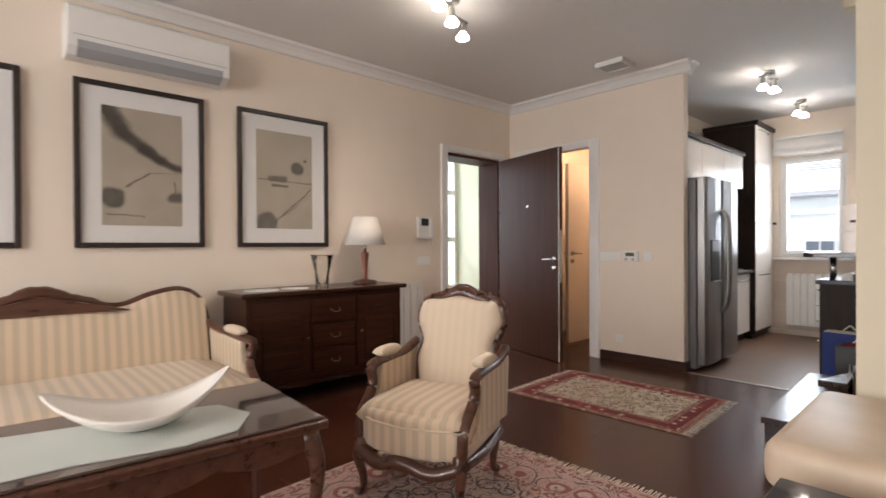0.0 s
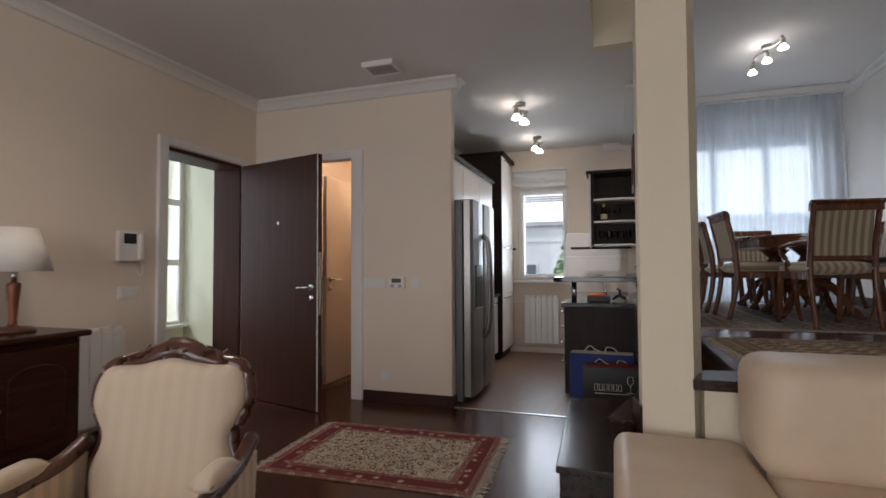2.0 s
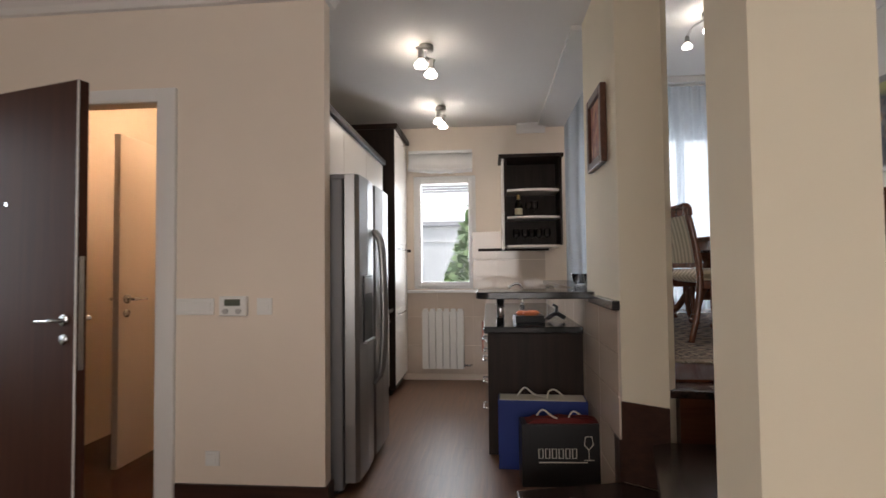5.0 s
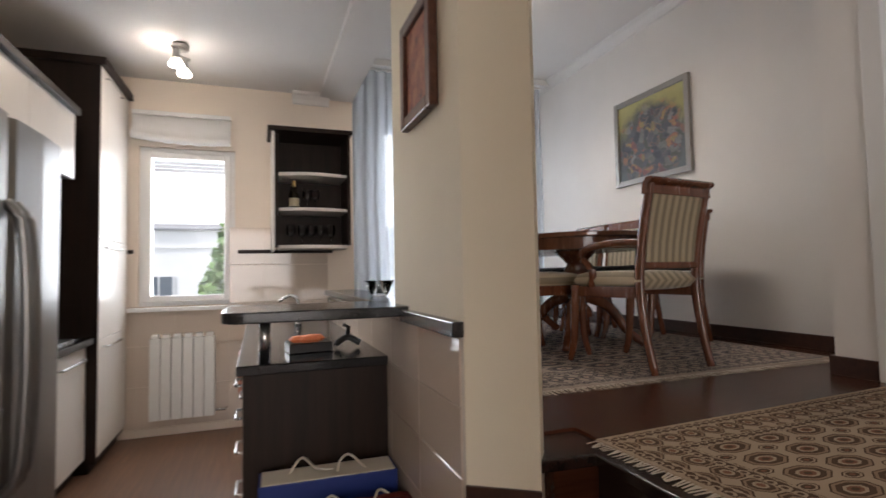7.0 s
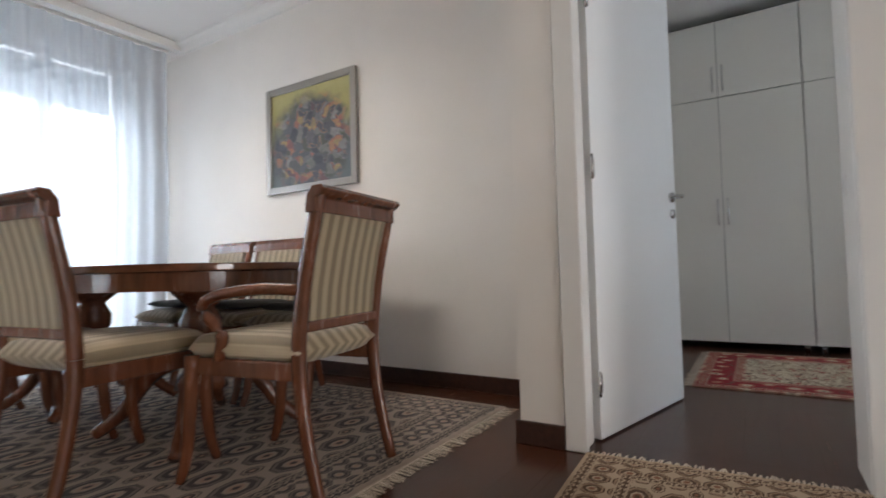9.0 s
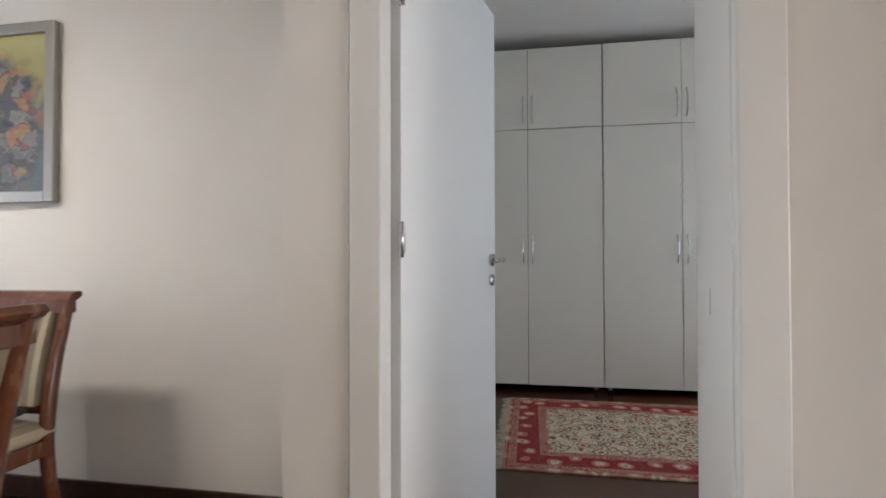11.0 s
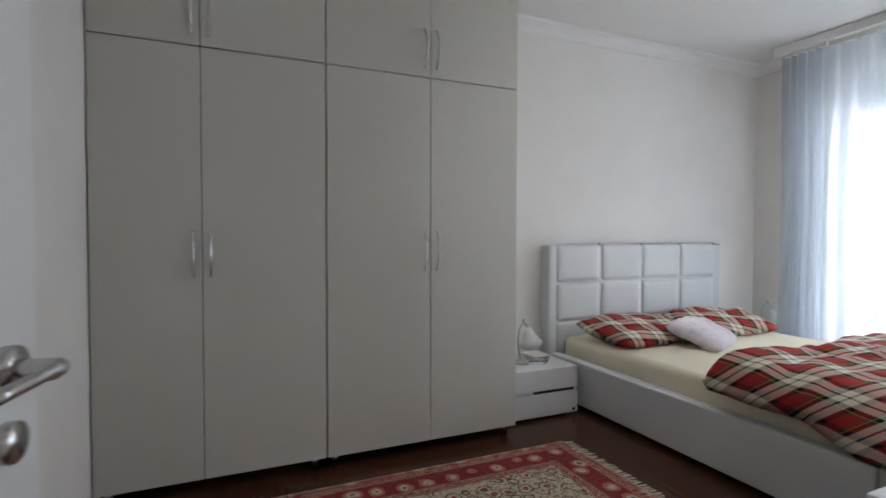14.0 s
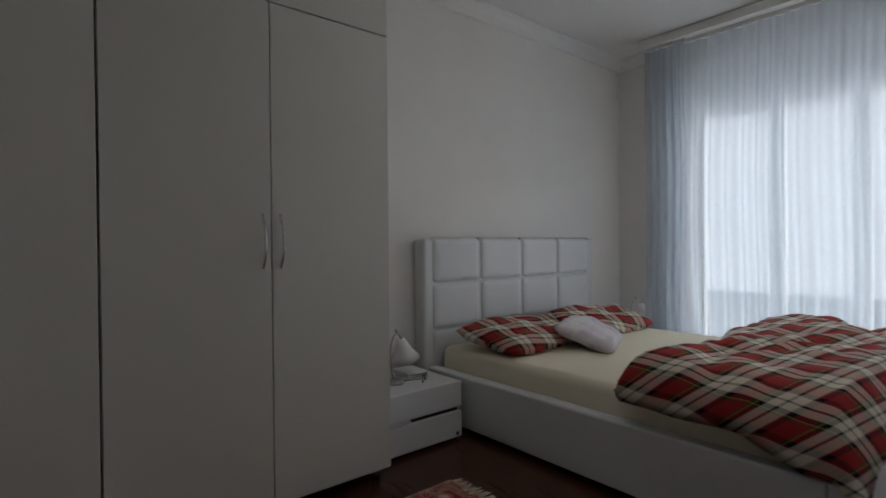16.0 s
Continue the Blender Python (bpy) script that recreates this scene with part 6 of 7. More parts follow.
dt = thing("dining_table", "polished cherry oval dining table on curved pedestals", "table", pose(1.15, 6.95, D + 0.012) @ Matrix.Diagonal((1, 1, 0.985, 1)))
oval = [(0.56 * math.copysign(abs(math.cos(a)) ** 0.8, math.cos(a)), 1.05 * math.copysign(abs(math.sin(a)) ** 0.75, math.sin(a))) for a in (k * 2 * math.pi / 64 for k in range(64))]
part("tabletop", prism(oval, 0.715, 0.745, bevel=0.006), CHERRY_TOP, dt)
part("apron", prism([(x * 0.9, y * 0.93) for x, y in oval], 0.645, 0.714), CHERRY, dt)
for py in (-0.50, 0.50):
    part("pedestal", lathe([(0.11, 0.20), (0.10, 0.24), (0.055, 0.30), (0.05, 0.36), (0.085, 0.44), (0.09, 0.50), (0.06, 0.56), (0.12, 0.62), (0.14, 0.644)], 20, (0, py, 0)), CHERRY, dt, "turned pedestal", True)
    for a in range(4):
        c, s = math.cos(a * math.pi / 2 + math.pi / 4), math.sin(a * math.pi / 2 + math.pi / 4)
        part("foot", tube(curve_pts([(c * 0.06, py + s * 0.06, 0.34), (c * 0.20, py + s * 0.20, 0.27), (c * 0.32, py + s * 0.32, 0.11), (c * 0.42, py + s * 0.42, 0.028)], 6), [0.042 - 0.0009 * i for i in range(19)], 8), CHERRY, dt, "curved splayed foot", True)

oil = Mat("floral oil painting", (0.3, 0.25, 0.18), 0.55)
v = oil.coords()
x_, y_, z_ = oil.split(v)
vo = oil.node("ShaderNodeTexVoronoi", Scale=17.0)
vo.feature = 'SMOOTH_F1'
vo.inputs["Smoothness"].default_value = 0.35
wv = oil.node("ShaderNodeVectorMath")
wv.operation = 'MULTIPLY_ADD'
nz = oil.node("ShaderNodeTexNoise", Scale=8.0, Detail=4.0)
oil.link(v, nz.inputs["Vector"])
oil.link(nz.outputs["Color"], wv.inputs[0])
wv.inputs[1].default_value = (0.14, 0.14, 0.14)
oil.link(v, wv.inputs[2])
oil.link(wv.outputs[0], vo.inputs["Vector"])
sep = oil.node("ShaderNodeSeparateColor")
oil.link(vo.outputs["Color"], sep.inputs[0])
petal = oil.ramp(sep.outputs[0], [(0.1, (0.035, 0.04, 0.055)), (0.28, (0.10, 0.11, 0.13)), (0.42, (0.06, 0.07, 0.04)), (0.52, (0.30, 0.28, 0.29)), (0.62, (0.05, 0.05, 0.07)), (0.72, (0.40, 0.12, 0.09)), (0.80, (0.44, 0.31, 0.11)), (0.9, (0.07, 0.07, 0.09))])
petal = oil.mix(oil.math('MULTIPLY', oil.noise(v, 26, 5), 0.72), petal, (0.06, 0.065, 0.075))
ground_c = oil.ramp(oil.math('ADD', z_, oil.math('MULTIPLY', oil.noise(v, 6, 3), 0.2)), [(0.0, (0.10, 0.12, 0.13)), (0.26, (0.33, 0.30, 0.11)), (0.42, (0.42, 0.39, 0.17))])
rad = oil.math('SQRT', oil.math('ADD', oil.math('MULTIPLY', x_, x_), oil.math('MULTIPLY', oil.math('ADD', z_, 0.05), oil.math('MULTIPLY', oil.math('ADD', z_, 0.05), 1.3))))
mask = oil.ramp(oil.math('ADD', rad, oil.math('MULTIPLY_ADD', oil.noise(v, 9, 4), 0.24, -0.12)), [(0.33, (1, 1, 1)), (0.45, (0, 0, 0))])
oil.color(oil.mix(mask, ground_c, petal)).bump(oil.noise(v, 45, 4), 0.5, 0.006)
SILVER = Mat("silver grey frame", (0.32, 0.30, 0.28), 0.35, 0.6).m
picture("floral oil painting in a silver grey frame", pose(2.378, 7.03, 2.345, 0, 0, -90), 0.90, 0.80, 0.05, SILVER, oil.m)

rug("grey brown patterned rug under the dining table", pose(1.10, 6.86, D), 2.04, 2.86, carpet("grey dining rug", (0.40, 0.33, 0.275), (0.09, 0.08, 0.08), (0.22, 0.185, 0.17), (0.42, 0.29, 0.23), 7, 0.30, 2.04, 2.86, True, 0.24, 0.15), 'y', 0.07)
rug("brown and beige medallion rug at the top of the steps", pose(0.90, 4.44, D + 0.002, 0, 0, 3), 1.62, 0.84, carpet("brown medallion rug", (0.50, 0.385, 0.275), (0.12, 0.075, 0.05), (0.36, 0.25, 0.17), (0.26, 0.13, 0.08), 7, 0.19, 1.62, 0.84, True), 'x', 0.045)


def curtain(label, x0, x1, y, z0, z1, mat, wave=0.03, pitch=0.11, seed=0, group="sheer curtains"):
    """A hanging sheet of soft folds along x."""
    rnd = random.Random(seed)
    t = thing("curtain", label, "curtain", pose(0, 0, 0), group)
    n = int((x1 - x0) / 0.012)
    ph, xs, ys = 0.0, [], []
    for i in range(n + 1):
        ph += 0.012 / pitch * 6.283 * (0.7 + 0.6 * noise.noise(Vector((i * 0.03, seed, 0))) + 0.3)
        xs.append(x0 + (x1 - x0) * i / n)
        ys.append(wave * math.sin(ph) + 0.4 * wave * math.sin(ph * 0.37))
    bm = bmesh.new()
    levels = 10
    g = [[bm.verts.new((xs[i] + 0.01 * math.sin(k * 0.8 + i * 0.02), y + ys[i] * (0.55 + 0.45 * (1 - k / levels)), z0 + (z1 - z0) * k / levels)) for i in range(n + 1)] for k in range(levels + 1)]
    for a, b in zip(g, g[1:]):
        for i in range(n):
            bm.faces.new((a[i], a[i + 1], b[i + 1], b[i]))
    part("sheet", bm, mat, t, smooth=True)
    part("heading_tape", box(x0, y - 0.012, z1, x1, y + 0.012, z1 + 0.03), TRIM_WHITE, t)
    return t


curtain("white sheer curtain across the dining window", -0.05, 2.30, 8.74, D + 0.01, 3.34, SHEER, seed=2)
setting("trim_pelmet_dining", box(-0.12, 8.60, 3.345, 2.375, 8.66, CH - 0.002, 0.004), TRIM_WHITE, "white curtain pelmet", "pelmet")

# bedroom doorway
door_trim("door_3", "white moulded casing of the bedroom doorway", TRIM_WHITE,
          [(1.690, 4.90, D, 1.722, 4.984, D + 2.19), (1.690, 3.97, D, 1.722, 4.078, D + 2.19), (1.690, 4.078, D + 2.11, 1.722, 4.90, D + 2.19),
           (1.722, 4.912, D, 1.83, 4.932, D + 2.12), (1.722, 4.063, D, 1.974, 4.080, D + 2.12), (1.722, 4.080, D + 2.105, 1.974, 4.912, D + 2.12)])
door_leaf("bedroom_door", "plain white bedroom door standing open", (1.852, 4.908), -13.9, 0.854, 2.10, D + 0.008, DOOR_WHITE, 1.03, hs=-1)
part("strike", box(0, 0, 0, 0.014, 0.003, 0.07), WHITE_PLASTIC).matrix_world = pose(1.86, 4.0805, D + 0.90)
bpy.data.objects["strike"].parent = bpy.data.objects["door_3"]

# ---- bedroom ----
WARD = plaster("pale grey wardrobe front", (0.64, 0.62, 0.57), 0.02, 0.45)
# near-black colour standing in for the shade in furniture gaps
GAP_SHADE = Mat("painted gap shade", (0.03, 0.03, 0.03), 0.8).m


def bow_handle(parent, x, y, z, h=0.21):
    part("handle", tube(curve_pts([(x, y, z), (x - 0.028, y, z + h * 0.25), (x - 0.034, y, z + h * 0.5), (x - 0.028, y, z + h * 0.75), (x, y, z + h)], 5), 0.006, 8), CHROME, parent, "bowed chrome handle", True)


for y0, y1, ym in ((2.875, 3.986, 3.425), (3.990, 4.985, 4.551)):
    w = thing("wardrobe", "tall pale grey two door wardrobe with top cupboards", "wardrobe", pose(4.45, 0, D), "pair of wardrobes")
    part("body", box(0.022, y0, 0.062, 0.64, y1, 2.67), WARD, w)
    # dark sheet behind the doors paints the shade in their joints
    part("gap_shade", box(0.018, y0 + 0.004, 0.066, 0.0218, y1 - 0.004, 2.665), GAP_SHADE, w)
    for a, b, sgn in ((y0, ym, 1), (ym, y1, -1)):
        hy = (b - 0.035) if sgn > 0 else (a + 0.035)
        for nm, z0, z1, hz in (("door", 0.062, 2.038, 1.00), ("top_door", 2.044, 2.67, 2.09)):
            d = part(nm, box(0, a + 0.002, z0, 0.0175, b - 0.002, z1, 0.002), WARD, w)
            bow_handle(d, 0.0, hy, hz)
    for y in (y0 + 0.05, y1 - 0.05):
        for x in (0.06, 0.58):
            part("leg", cyl((x, y, 0), (x, y, 0.065), 0.02, seg=14), CHROME, w, smooth=True)

WHITE_GLOSS = Mat("white gloss lacquer", (0.74, 0.74, 0.74), 0.25).m
WHITE_LEATHER = Mat("white leather", (0.66, 0.665, 0.67), 0.42)
WHITE_LEATHER.bump(WHITE_LEATHER.noise(WHITE_LEATHER.coords(), 150, 3), 0.12, 0.003)
WHITE_LEATHER = WHITE_LEATHER.m


def nightstand(m):
    n = thing("nightstand", "white lacquered nightstand with two drawers", "nightstand", m, "nightstands")
    part("body", box(0.018, 0.0, 0.02, 0.44, 0.54, 0.325, 0.004), WHITE_GLOSS, n)
    # dark strip painting the shade in the slot between the drawers
    part("recess_shade", box(0.0165, 0.02, 0.165, 0.019, 0.34, 0.185), GAP_SHADE, n)
    part("drawer", box(0.0, 0.002, 0.02, 0.016, 0.538, 0.163, 0.003), WHITE_GLOSS, n)
    part("drawer", box(0.0, 0.002, 0.187, 0.016, 0.538, 0.327, 0.003), WHITE_GLOSS, n)
    part("badge", box(-0.002, 0.025, 0.03, 0.0005, 0.045, 0.05), BLACK, n)
    part("foot", box(0.05, 0.05, 0, 0.40, 0.49, 0.02), BLACK, n)
    return n


ns = nightstand(pose(4.60, 2.30, D))
copy_thing(ns, pose(4.60, -0.12, D))


def bed_lamp(m, label):
    t = thing("bedside_lamp", label, "lamp", m, "bedside lamps")
    part("base", lathe([(0.055, 0), (0.055, 0.012), (0.02, 0.025), (0.01, 0.03)], 20), NICKEL, t, smooth=True)
    part("stem", tube(curve_pts([(0, 0, 0.02), (-0.03, 0.0, 0.12), (-0.02, 0, 0.22), (0.03, 0, 0.27), (0.08, 0, 0.23)], 6), 0.006, 8), NICKEL, t, smooth=True)
    sh = part("shade", lathe([(0.022, 0.03), (0.035, 0.0), (0.055, -0.05), (0.085, -0.09), (0.082, -0.09), (0.05, -0.045), (0.02, 0.025)], 20), Mat("frosted white glass", (0.75, 0.74, 0.72), 0.35).m, t, "bell shaped frosted glass shade", True)
    sh.matrix_local = pose(0.08, 0, 0.20, 0, -18, 0)
    part("switch_knob", lathe([(0, 0.03), (0.010, 0.022), (0.010, 0.0), (0, -0.005)], 10, (0.03, 0, 0.275)), NICKEL, t, smooth=True)


bed_lamp(pose(4.80, 2.62, D + 0.328, 0, 0, -70), "bedside lamp with a bell glass shade")
bed_lamp(pose(4.80, 0.12, D + 0.328, 0, 0, -110), "bedside lamp with a bell glass shade")
sp = thing("glasses", "thin wire reading glasses on the nightstand", "glasses", pose(4.72, 2.47, D + 0.329, 0, 0, -50))
for x in (-0.032, 0.032):
    part("lens_rim", tube([(x + 0.026 * math.cos(a), 0, 0.022 + 0.020 * math.sin(a)) for a in (k * 6.283 / 16 for k in range(17))], 0.002, 5), BLACK, sp)
    part("temple", tube([(x * 1.8, 0, 0.028), (x * 1.75, 0.12, 0.01)], 0.002, 5), BLACK, sp)
part("bridge", tube([(-0.006, 0, 0.025), (0.006, 0, 0.025)], 0.002, 5), BLACK, sp)
tagged(part("book", box(4.83, 2.36, D + 0.328, 4.99, 2.50, D + 0.352, 0.003), WHITE_PLASTIC), "small white book on the nightstand", "book")

# bed
bed = thing("bed", "white leather double bed with a tufted headboard", "bed", pose(0, 0, D))
BX0, BX1, BY0, BY1 = 2.87, 5.04, 0.46, 2.24
part("side_rail", box(BX0 + 0.081, BY1 - 0.075, 0.03, BX1 - 0.06, BY1, 0.325, 0.012, 3), WHITE_LEATHER, bed, smooth=False)
part("side_rail", box(BX0 + 0.081, BY0, 0.03, BX1 - 0.06, BY0 + 0.075, 0.325, 0.012, 3), WHITE_LEATHER, bed)
part("foot_board", box(BX0, BY0, 0.03, BX0 + 0.08, BY1, 0.33, 0.015, 3), WHITE_LEATHER, bed)
part("slat_base", box(BX0 + 0.081, BY0 + 0.076, 0.12, BX1 - 0.08, BY1 - 0.076, 0.18), BLACK, bed)
hb = part("headboard", box(BX1 - 0.055, BY0 - 0.02, 0.03, BX1 + 0.055, BY1 + 0.02, 1.12, 0.02, 3), WHITE_LEATHER, bed, "tufted white leather headboard")
for i in range(4):
    for j in range(3):
        c = part("tufted_panel", pillow(0.420, 0.292, 0.04, 14, 0.16), WHITE_LEATHER, hb, smooth=True)
        c.matrix_local = Matrix.Translation((BX1 - 0.055, 0.528 + (i + 0.5) * 0.4195, 0.402 + j * 0.2915)) @ Matrix(((0, 0, -1, 0.026), (1, 0, 0, 0), (0, 1, 0, 0), (0, 0, 0, 1)))
for x, y in ((BX0 + 0.05, BY0 + 0.05), (BX0 + 0.05, BY1 - 0.05), (BX1 - 0.1, BY0 + 0.05), (BX1 - 0.1, BY1 - 0.05)):
    part("leg", cyl((x, y, 0), (x, y, 0.03), 0.03), CHROME, bed)
SHEET = plaster("cream cotton sheet", (0.80, 0.73, 0.57), 0.05, 0.9)
mt = thing("mattress", "mattress in a cream fitted sheet", "mattress", pose(0, 0, D))
part("mattress_body", box(BX0 + 0.09, BY0 + 0.082, 0.185, BX1 - 0.085, BY1 - 0.082, 0.45, 0.05, 4), SHEET, mt, smooth=True)

PLAID = Mat("red white black tartan", (0.4, 0.05, 0.05), 0.9, spec=0.2)
v = PLAID.coords()
uvn = PLAID.node("ShaderNodeUVMap")
ux, uy, uz = PLAID.split(uvn.outputs[0])


def tartan(c):
    f = PLAID.math('FRACT', PLAID.math('MULTIPLY', c, 4.6))
    return PLAID.ramp(f, [(0.0, (0.38, 0.03, 0.03)), (0.24, (0.012, 0.012, 0.018)), (0.34, (0.40, 0.03, 0.03)), (0.37, (0.74, 0.68, 0.57)), (0.55, (0.05, 0.05, 0.06)), (0.60, (0.74, 0.68, 0.57)), (0.76, (0.012, 0.012, 0.018)), (0.86, (0.36, 0.29, 0.06)), (0.89, (0.06, 0.07, 0.04)), (0.94, (0.38, 0.03, 0.03))], True)


tx, ty = tartan(ux), tartan(uy)
twill = PLAID.math('GREATER_THAN', PLAID.math('SINE', PLAID.math('MULTIPLY', PLAID.math('ADD', ux, uy), 900)), 0.0)
PLAID.color(PLAID.mix(PLAID.math('MULTIPLY_ADD', twill, 0.16, 0.42), tx, ty)).bump(PLAID.noise(v, 14, 4), 0.25, 0.015)
PLAID = PLAID.m


def uv_planar(ob, ax=0, ay=1, turn=0.0):
    me = ob.data
    lay = me.uv_layers.new(name="UVMap")
    c, s = math.cos(turn), math.sin(turn)
    for lp in me.loops:
        p = me.vertices[lp.vertex_index].co
        a, b = p[ax] + p[2], p[ay] - p[2]
        lay.data[lp.index].uv = (a * c - b * s, a * s + b * c)


def soft_pillow(label, m, sx, sy, sz, mat, seed):
    b = pillow(sx, sy, sz, 20, 0.42, wob=0.02 if mat is not PLAID else 0.04)
    for vv in b.verts:
        vv.co.z += 0.012 * noise.noise(Vector((vv.co.x * 9, vv.co.y * 9, seed)))
    t = part("pillow", b, mat, smooth=True)
    t.matrix_world = m
    uv_planar(t, 0, 1, 0.2 * seed)
    return tagged(t, label, "pillow", group="pillows on the bed")


soft_pillow("red tartan pillow at the head of the bed", pose(4.62, 1.78, D + 0.455, 0, -8, 4), 0.46, 0.72, 0.145, PLAID, 1)
soft_pillow("red tartan pillow at the head of the bed", pose(4.62, 0.96, D + 0.455, 0, -8, -5), 0.46, 0.70, 0.145, PLAID, 2)
FLORAL = Mat("pale lilac print", (0.70, 0.64, 0.66), 0.9)
FLORAL.color(FLORAL.ramp(FLORAL.noise(FLORAL.coords(), 14, 3), [(0.35, (0.74, 0.70, 0.66)), (0.55, (0.66, 0.60, 0.66)), (0.7, (0.58, 0.50, 0.58))]))
soft_pillow("small pale lilac printed cushion", pose(4.35, 1.47, D + 0.475, 0, -20, 24), 0.36, 0.46, 0.11, FLORAL.m, 3)

# duvet: a folded quilt draped over the foot half of the bed
bm = bmesh.new()
NX, NY = 72, 110
X0, X1, Y0, Y1 = 2.84, 3.66, 0.46, 2.27


def soft(e):
    e = min(1.0, max(0.0, e))
    return math.sqrt(1 - (1 - e) ** 2)


def duvet_top(s_, t_):
    """A point on the upper side; s_ runs from the foot to the head, t_ from the far to the near side."""
    wave = 0.035 * math.sin(t_ * 7.0 + 0.5) + 0.02 * math.sin(t_ * 17 + 1)
    x = X0 + (X1 - X0 + wave) * s_ + 0.02 * noise.noise(Vector((t_ * 6, s_ * 3, 1.0)))
    y = Y0 + (Y1 - Y0) * t_ + 0.03 * noise.noise(Vector((s_ * 5, t_ * 4, 7.0))) * (t_ - 0.3)
    rim = soft((1 - s_) / 0.16) * soft(s_ / 0.12) * soft((1 - t_) / 0.07) * soft(t_ / 0.06)
    fold = 0.030 * noise.noise(Vector((s_ * 3.2 + t_ * 1.5, t_ * 5.0, 0.5))) + 0.022 * noise.noise(Vector((s_ * 9 - t_ * 5, t_ * 13, 2.0)))
    crease = -0.028 * max(0.0, 1 - abs((s_ - 0.45 + 0.25 * math.sin(t_ * 6)) / 0.10)) - 0.02 * max(0.0, 1 - abs((t_ - 0.62 + 0.12 * math.sin(s_ * 7)) / 0.05))
    z = 0.47 + (0.165 + fold + crease) * rim - 0.015 * (1 - s_)
    drape = max(0.0, (0.42 - s_) / 0.42) * max(0.0, (t_ - 0.86) / 0.14) + 0.7 * max(0.0, (0.10 - s_) / 0.10)
    return Vector((x, y, z - 0.13 * drape))


top = {(i, j): bm.verts.new(duvet_top(i / NX, j / NY)) for i in range(NX + 1) for j in range(NY + 1)}
bot = {}
for (i, j), p in top.items():
    on_mattress = BX0 + 0.09 < p.co.x and BY0 + 0.08 < p.co.y < BY1 - 0.08
    floor_z = 0.456 if on_mattress else 0.335
    inset = Vector((0.5 * (i / NX - 0.5), 0.5 * (j / NY - 0.5), 0)) * -0.06
    bot[i, j] = bm.verts.new((p.co.x + inset.x, p.co.y + inset.y, max(floor_z, min(p.co.z - 0.02, floor_z + 0.02 if on_mattress else p.co.z - 0.05))))
for i in range(NX):
    for j in range(NY):
        bm.faces.new((top[i, j], top[i + 1, j], top[i + 1, j + 1], top[i, j + 1]))
        bm.faces.new((bot[i, j], bot[i, j + 1], bot[i + 1, j + 1], bot[i + 1, j]))
for i in range(NX):
    for j in (0, NY):
        bm.faces.new((top[i, j], top[i + 1, j], bot[i + 1, j], bot[i, j]))
for j in range(NY):
    for i in (0, NX):
        bm.faces.new((top[i, j], top[i, j + 1], bot[i, j + 1], bot[i, j]))
dv = part("duvet", bm, PLAID, smooth=True)
dv.location = (0, 0, D)
uv_planar(dv, 0, 1, 0.12)
tagged(dv, "rumpled red tartan duvet over the foot of the bed", "duvet")

rug("red and cream floral rug beside the bed", pose(3.63, 3.68, D), 1.26, 2.0, carpet("bedroom rug", (0.62, 0.53, 0.39), (0.16, 0.10, 0.08), (0.30, 0.03, 0.04), (0.46, 0.20, 0.14), 12, 0.25, 1.26, 2.0), 'y', 0.06)
ds = thing("dresser", "low white lacquered dresser", "dresser", pose(1.972, 2.31, D))
part("body", box(0.0, 0.01, 0.02, 0.35, 1.20, 0.745, 0.004), WHITE_GLOSS, ds)
part("top", box(0.0, 0.0, 0.746, 0.388, 1.22, 0.778, 0.004), WHITE_GLOSS, ds)
for i in range(2):
    for j in range(3):
        part("drawer", box(0.351, 0.02 + i * 0.595, 0.04 + j * 0.235, 0.37, 0.605 + i * 0.595, 0.265 + j * 0.235, 0.003), WHITE_GLOSS, ds)
part("foot", box(0.05, 0.05, 0, 0.32, 1.15, 0.02), BLACK, ds)

curtain("white sheer curtain across the bedroom window", 2.0, 4.66, 0.04, D + 0.01, 3.34, SHEER, seed=5)
curtain("white sheer curtain gathered at the window side", 4.36, 4.69, 0.09, D + 0.01, 3.34, SHEER, 0.03, 0.06, seed=9)
setting("trim_pelmet_bedroom", box(1.88, 0.15, 3.35, 4.72, 0.19, CH - 0.002, 0.004), TRIM_WHITE, "white curtain pelmet", "pelmet")
tagged(part("balcony_floor", box(1.7, -1.7, D - 0.35, 5.0, -0.46, D - 0.2), FACADE), "pale balcony slab", "balcony", kind="structure")

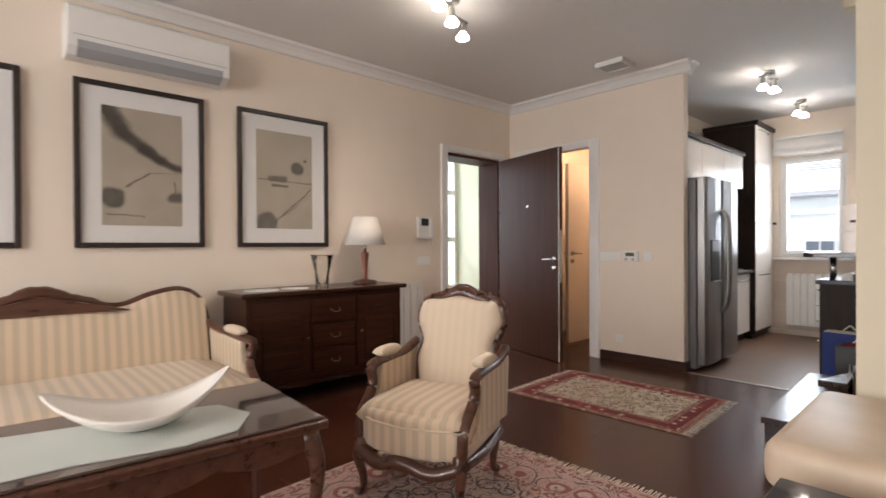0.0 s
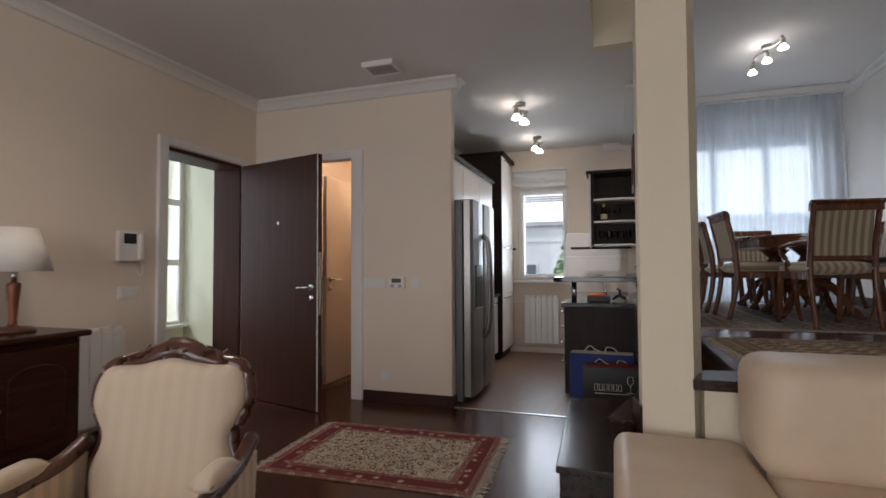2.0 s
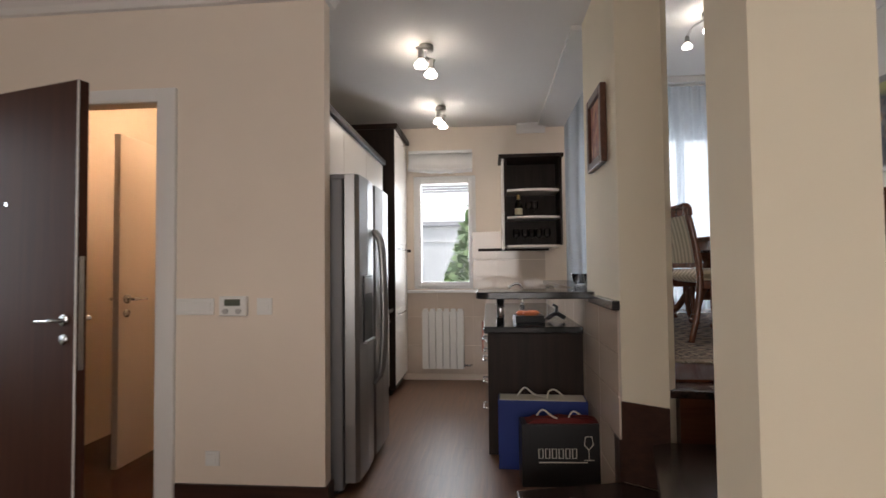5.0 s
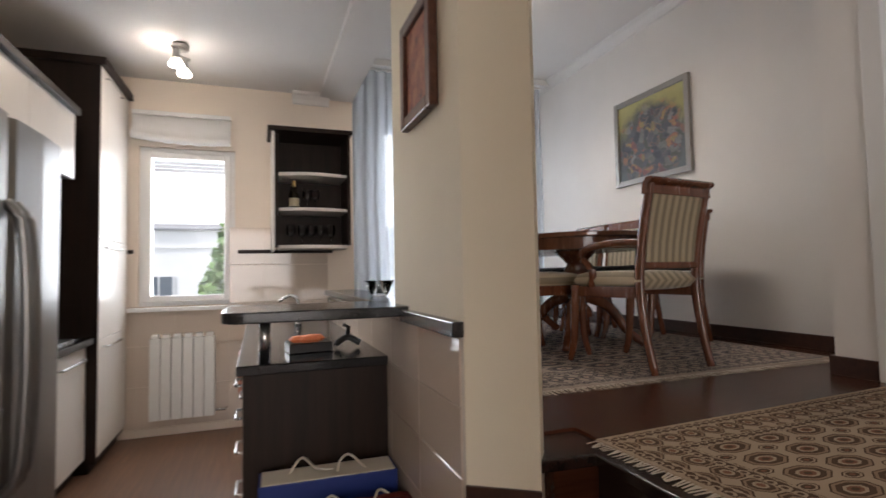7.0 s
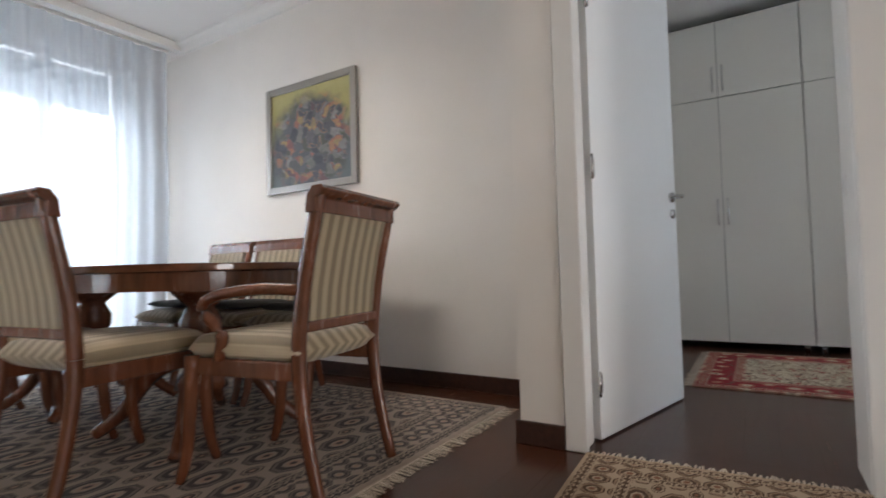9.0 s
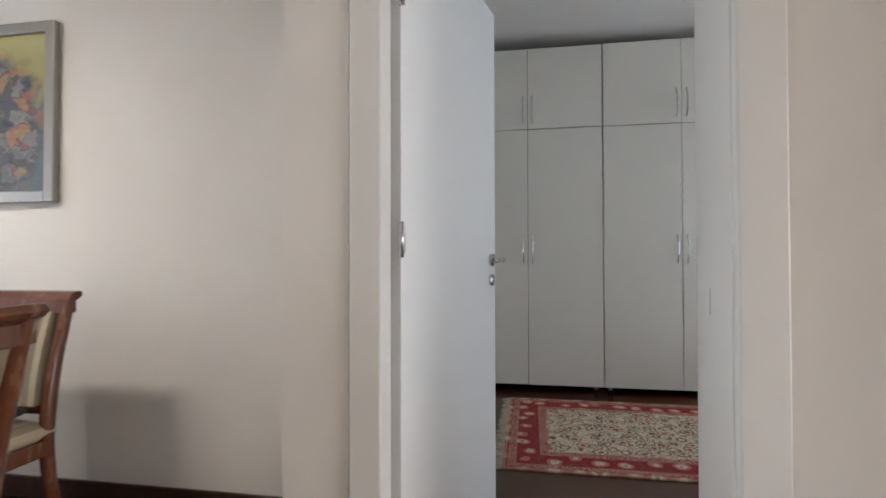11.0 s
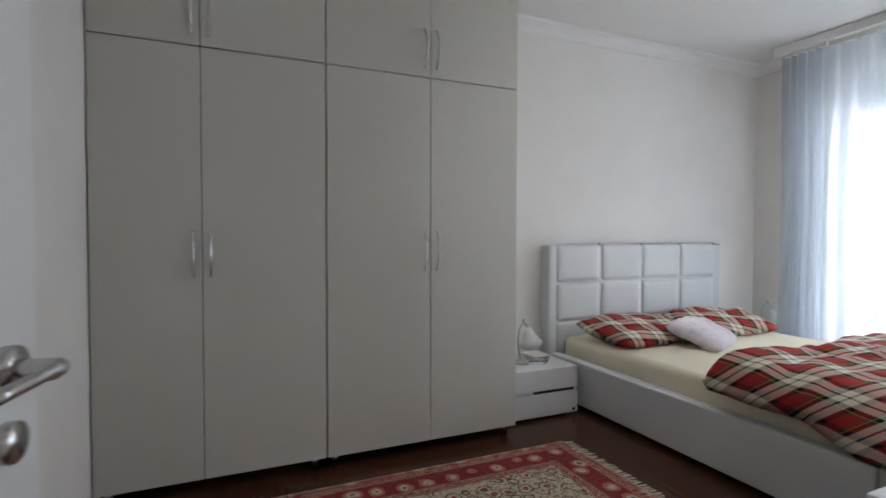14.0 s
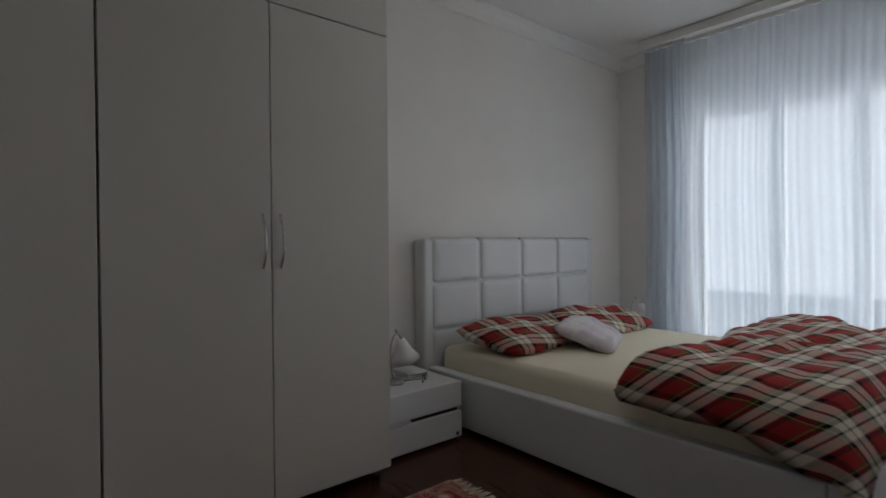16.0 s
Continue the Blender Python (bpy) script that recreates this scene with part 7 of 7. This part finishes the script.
# ---- floor boards ----
def floor_boards(parent, along, x0, x1, y0, y1, z, width, length, mat, near, seed, skip=()):
    """Boards with narrow joints: those in the near stretch as pieces of their own, the rest joined."""
    rnd = random.Random(seed)
    th = 0.012
    cache = {}
    verts, faces = [], []
    a0, a1, b0, b1 = (y0, y1, x0, x1) if along == 'y' else (x0, x1, y0, y1)
    nb = int(math.ceil((b1 - b0) / width))
    for i in range(nb):
        c0, c1 = b0 + i * width + 0.0001, min(b1, b0 + (i + 1) * width) - 0.0001
        a = a0 - rnd.random() * length
        while a < a1:
            s, e = max(a, a0), min(a + length, a1)
            a += length
            if e - s < 0.03 or c1 - c0 < 0.01:
                continue
            e -= 0.0002
            lx0, lx1, ly0, ly1 = (c0, c1, s, e) if along == 'y' else (s, e, c0, c1)
            mx, my = (lx0 + lx1) / 2, (ly0 + ly1) / 2
            if any(p <= mx <= q and r <= my <= t_ for p, q, r, t_ in skip):
                continue
            v0, v1, w0, w1 = near
            if v0 <= mx <= v1 and w0 <= my <= w1:
                key = (round(lx1 - lx0, 3), round(ly1 - ly0, 3))
                if key not in cache:
                    b = bmesh.new()
                    hx, hy = key[0] / 2, key[1] / 2
                    t0 = [b.verts.new((sx * (hx - 0.0003), sy * (hy - 0.0003), 0)) for sx, sy in ((-1, -1), (1, -1), (1, 1), (-1, 1))]
                    t1 = [b.verts.new((sx * hx, sy * hy, -0.0003)) for sx, sy in ((-1, -1), (1, -1), (1, 1), (-1, 1))]
                    t2 = [b.verts.new((sx * hx, sy * hy, -th + 0.001)) for sx, sy in ((-1, -1), (1, -1), (1, 1), (-1, 1))]
                    b.faces.new(t0)
                    for p, q in ((t1, t0), (t2, t1)):
                        for k in range(4):
                            b.faces.new((p[k], p[(k + 1) % 4], q[(k + 1) % 4], q[k]))
                    cache[key] = mesh_from(b, "plank", mat)
                o = new("plank", cache[key])
                o.location = (mx, my, z)
                o.parent = parent
            else:
                n = len(verts)
                for hh, ins in ((z - th + 0.001, 0), (z - 0.0003, 0), (z, 0.0003)):
                    verts += [(lx0 + ins, ly0 + ins, hh), (lx1 - ins, ly0 + ins, hh), (lx1 - ins, ly1 - ins, hh), (lx0 + ins, ly1 - ins, hh)]
                for k in range(4):
                    for r in (0, 4):
                        faces.append((n + r + k, n + r + (k + 1) % 4, n + r + 4 + (k + 1) % 4, n + r + 4 + k))
                faces.append((n + 8, n + 9, n + 10, n + 11))
    if faces:
        me = bpy.data.meshes.new("planks")
        me.from_pydata(verts, [], faces)
        me.materials.append(mat)
        o = new("planks", me)
        o.parent = parent
        tagged(o, "further boards of the same floor", kind="stuff")


fl, fr_ = bpy.data.objects["floor_living_bed"], bpy.data.objects["floor_raised_bed"]
floor_boards(fl, 'y', -3.70, 1.57, -3.0, 5.0, 0.0, 0.12, 1.0, DARK_FLOOR, (-2.7, -0.5, 2.0, 5.0), 1)
floor_boards(fl, 'y', -2.45, -0.33, 5.0, FW, 0.0, 0.19, 1.2, KITCHEN_FLOOR, (-2.0, -0.3, 5.0, 7.9), 2)
floor_boards(fl, 'y', -3.70, -2.55, 5.0, 7.2, 0.0, 0.12, 1.0, DARK_FLOOR, (9, 9, 9, 9), 3)
floor_boards(fl, 'y', -4.5, -3.70, 3.2, 4.95, 0.0, 0.3, 0.3, plaster("beige lobby tile", (0.5, 0.46, 0.38), 0.1, 0.4), (-4.5, -3.7, 3.9, 4.95), 4)
floor_boards(fr_, 'x', 0.10, 1.88, 3.62, 4.97, D, 0.12, 1.0, DARK_FLOOR, (0.05, 1.9, 3.6, 5.0), 5)
floor_boards(fr_, 'x', -0.12, 2.38, 4.97, DW, D, 0.12, 1.0, DARK_FLOOR, (0.0, 2.4, 4.9, 5.8), 6)
floor_boards(fr_, 'x', 1.88, 5.10, -0.15, 4.97, D, 0.12, 1.0, DARK_FLOOR, (2.5, 5.1, 2.0, 4.97), 7)
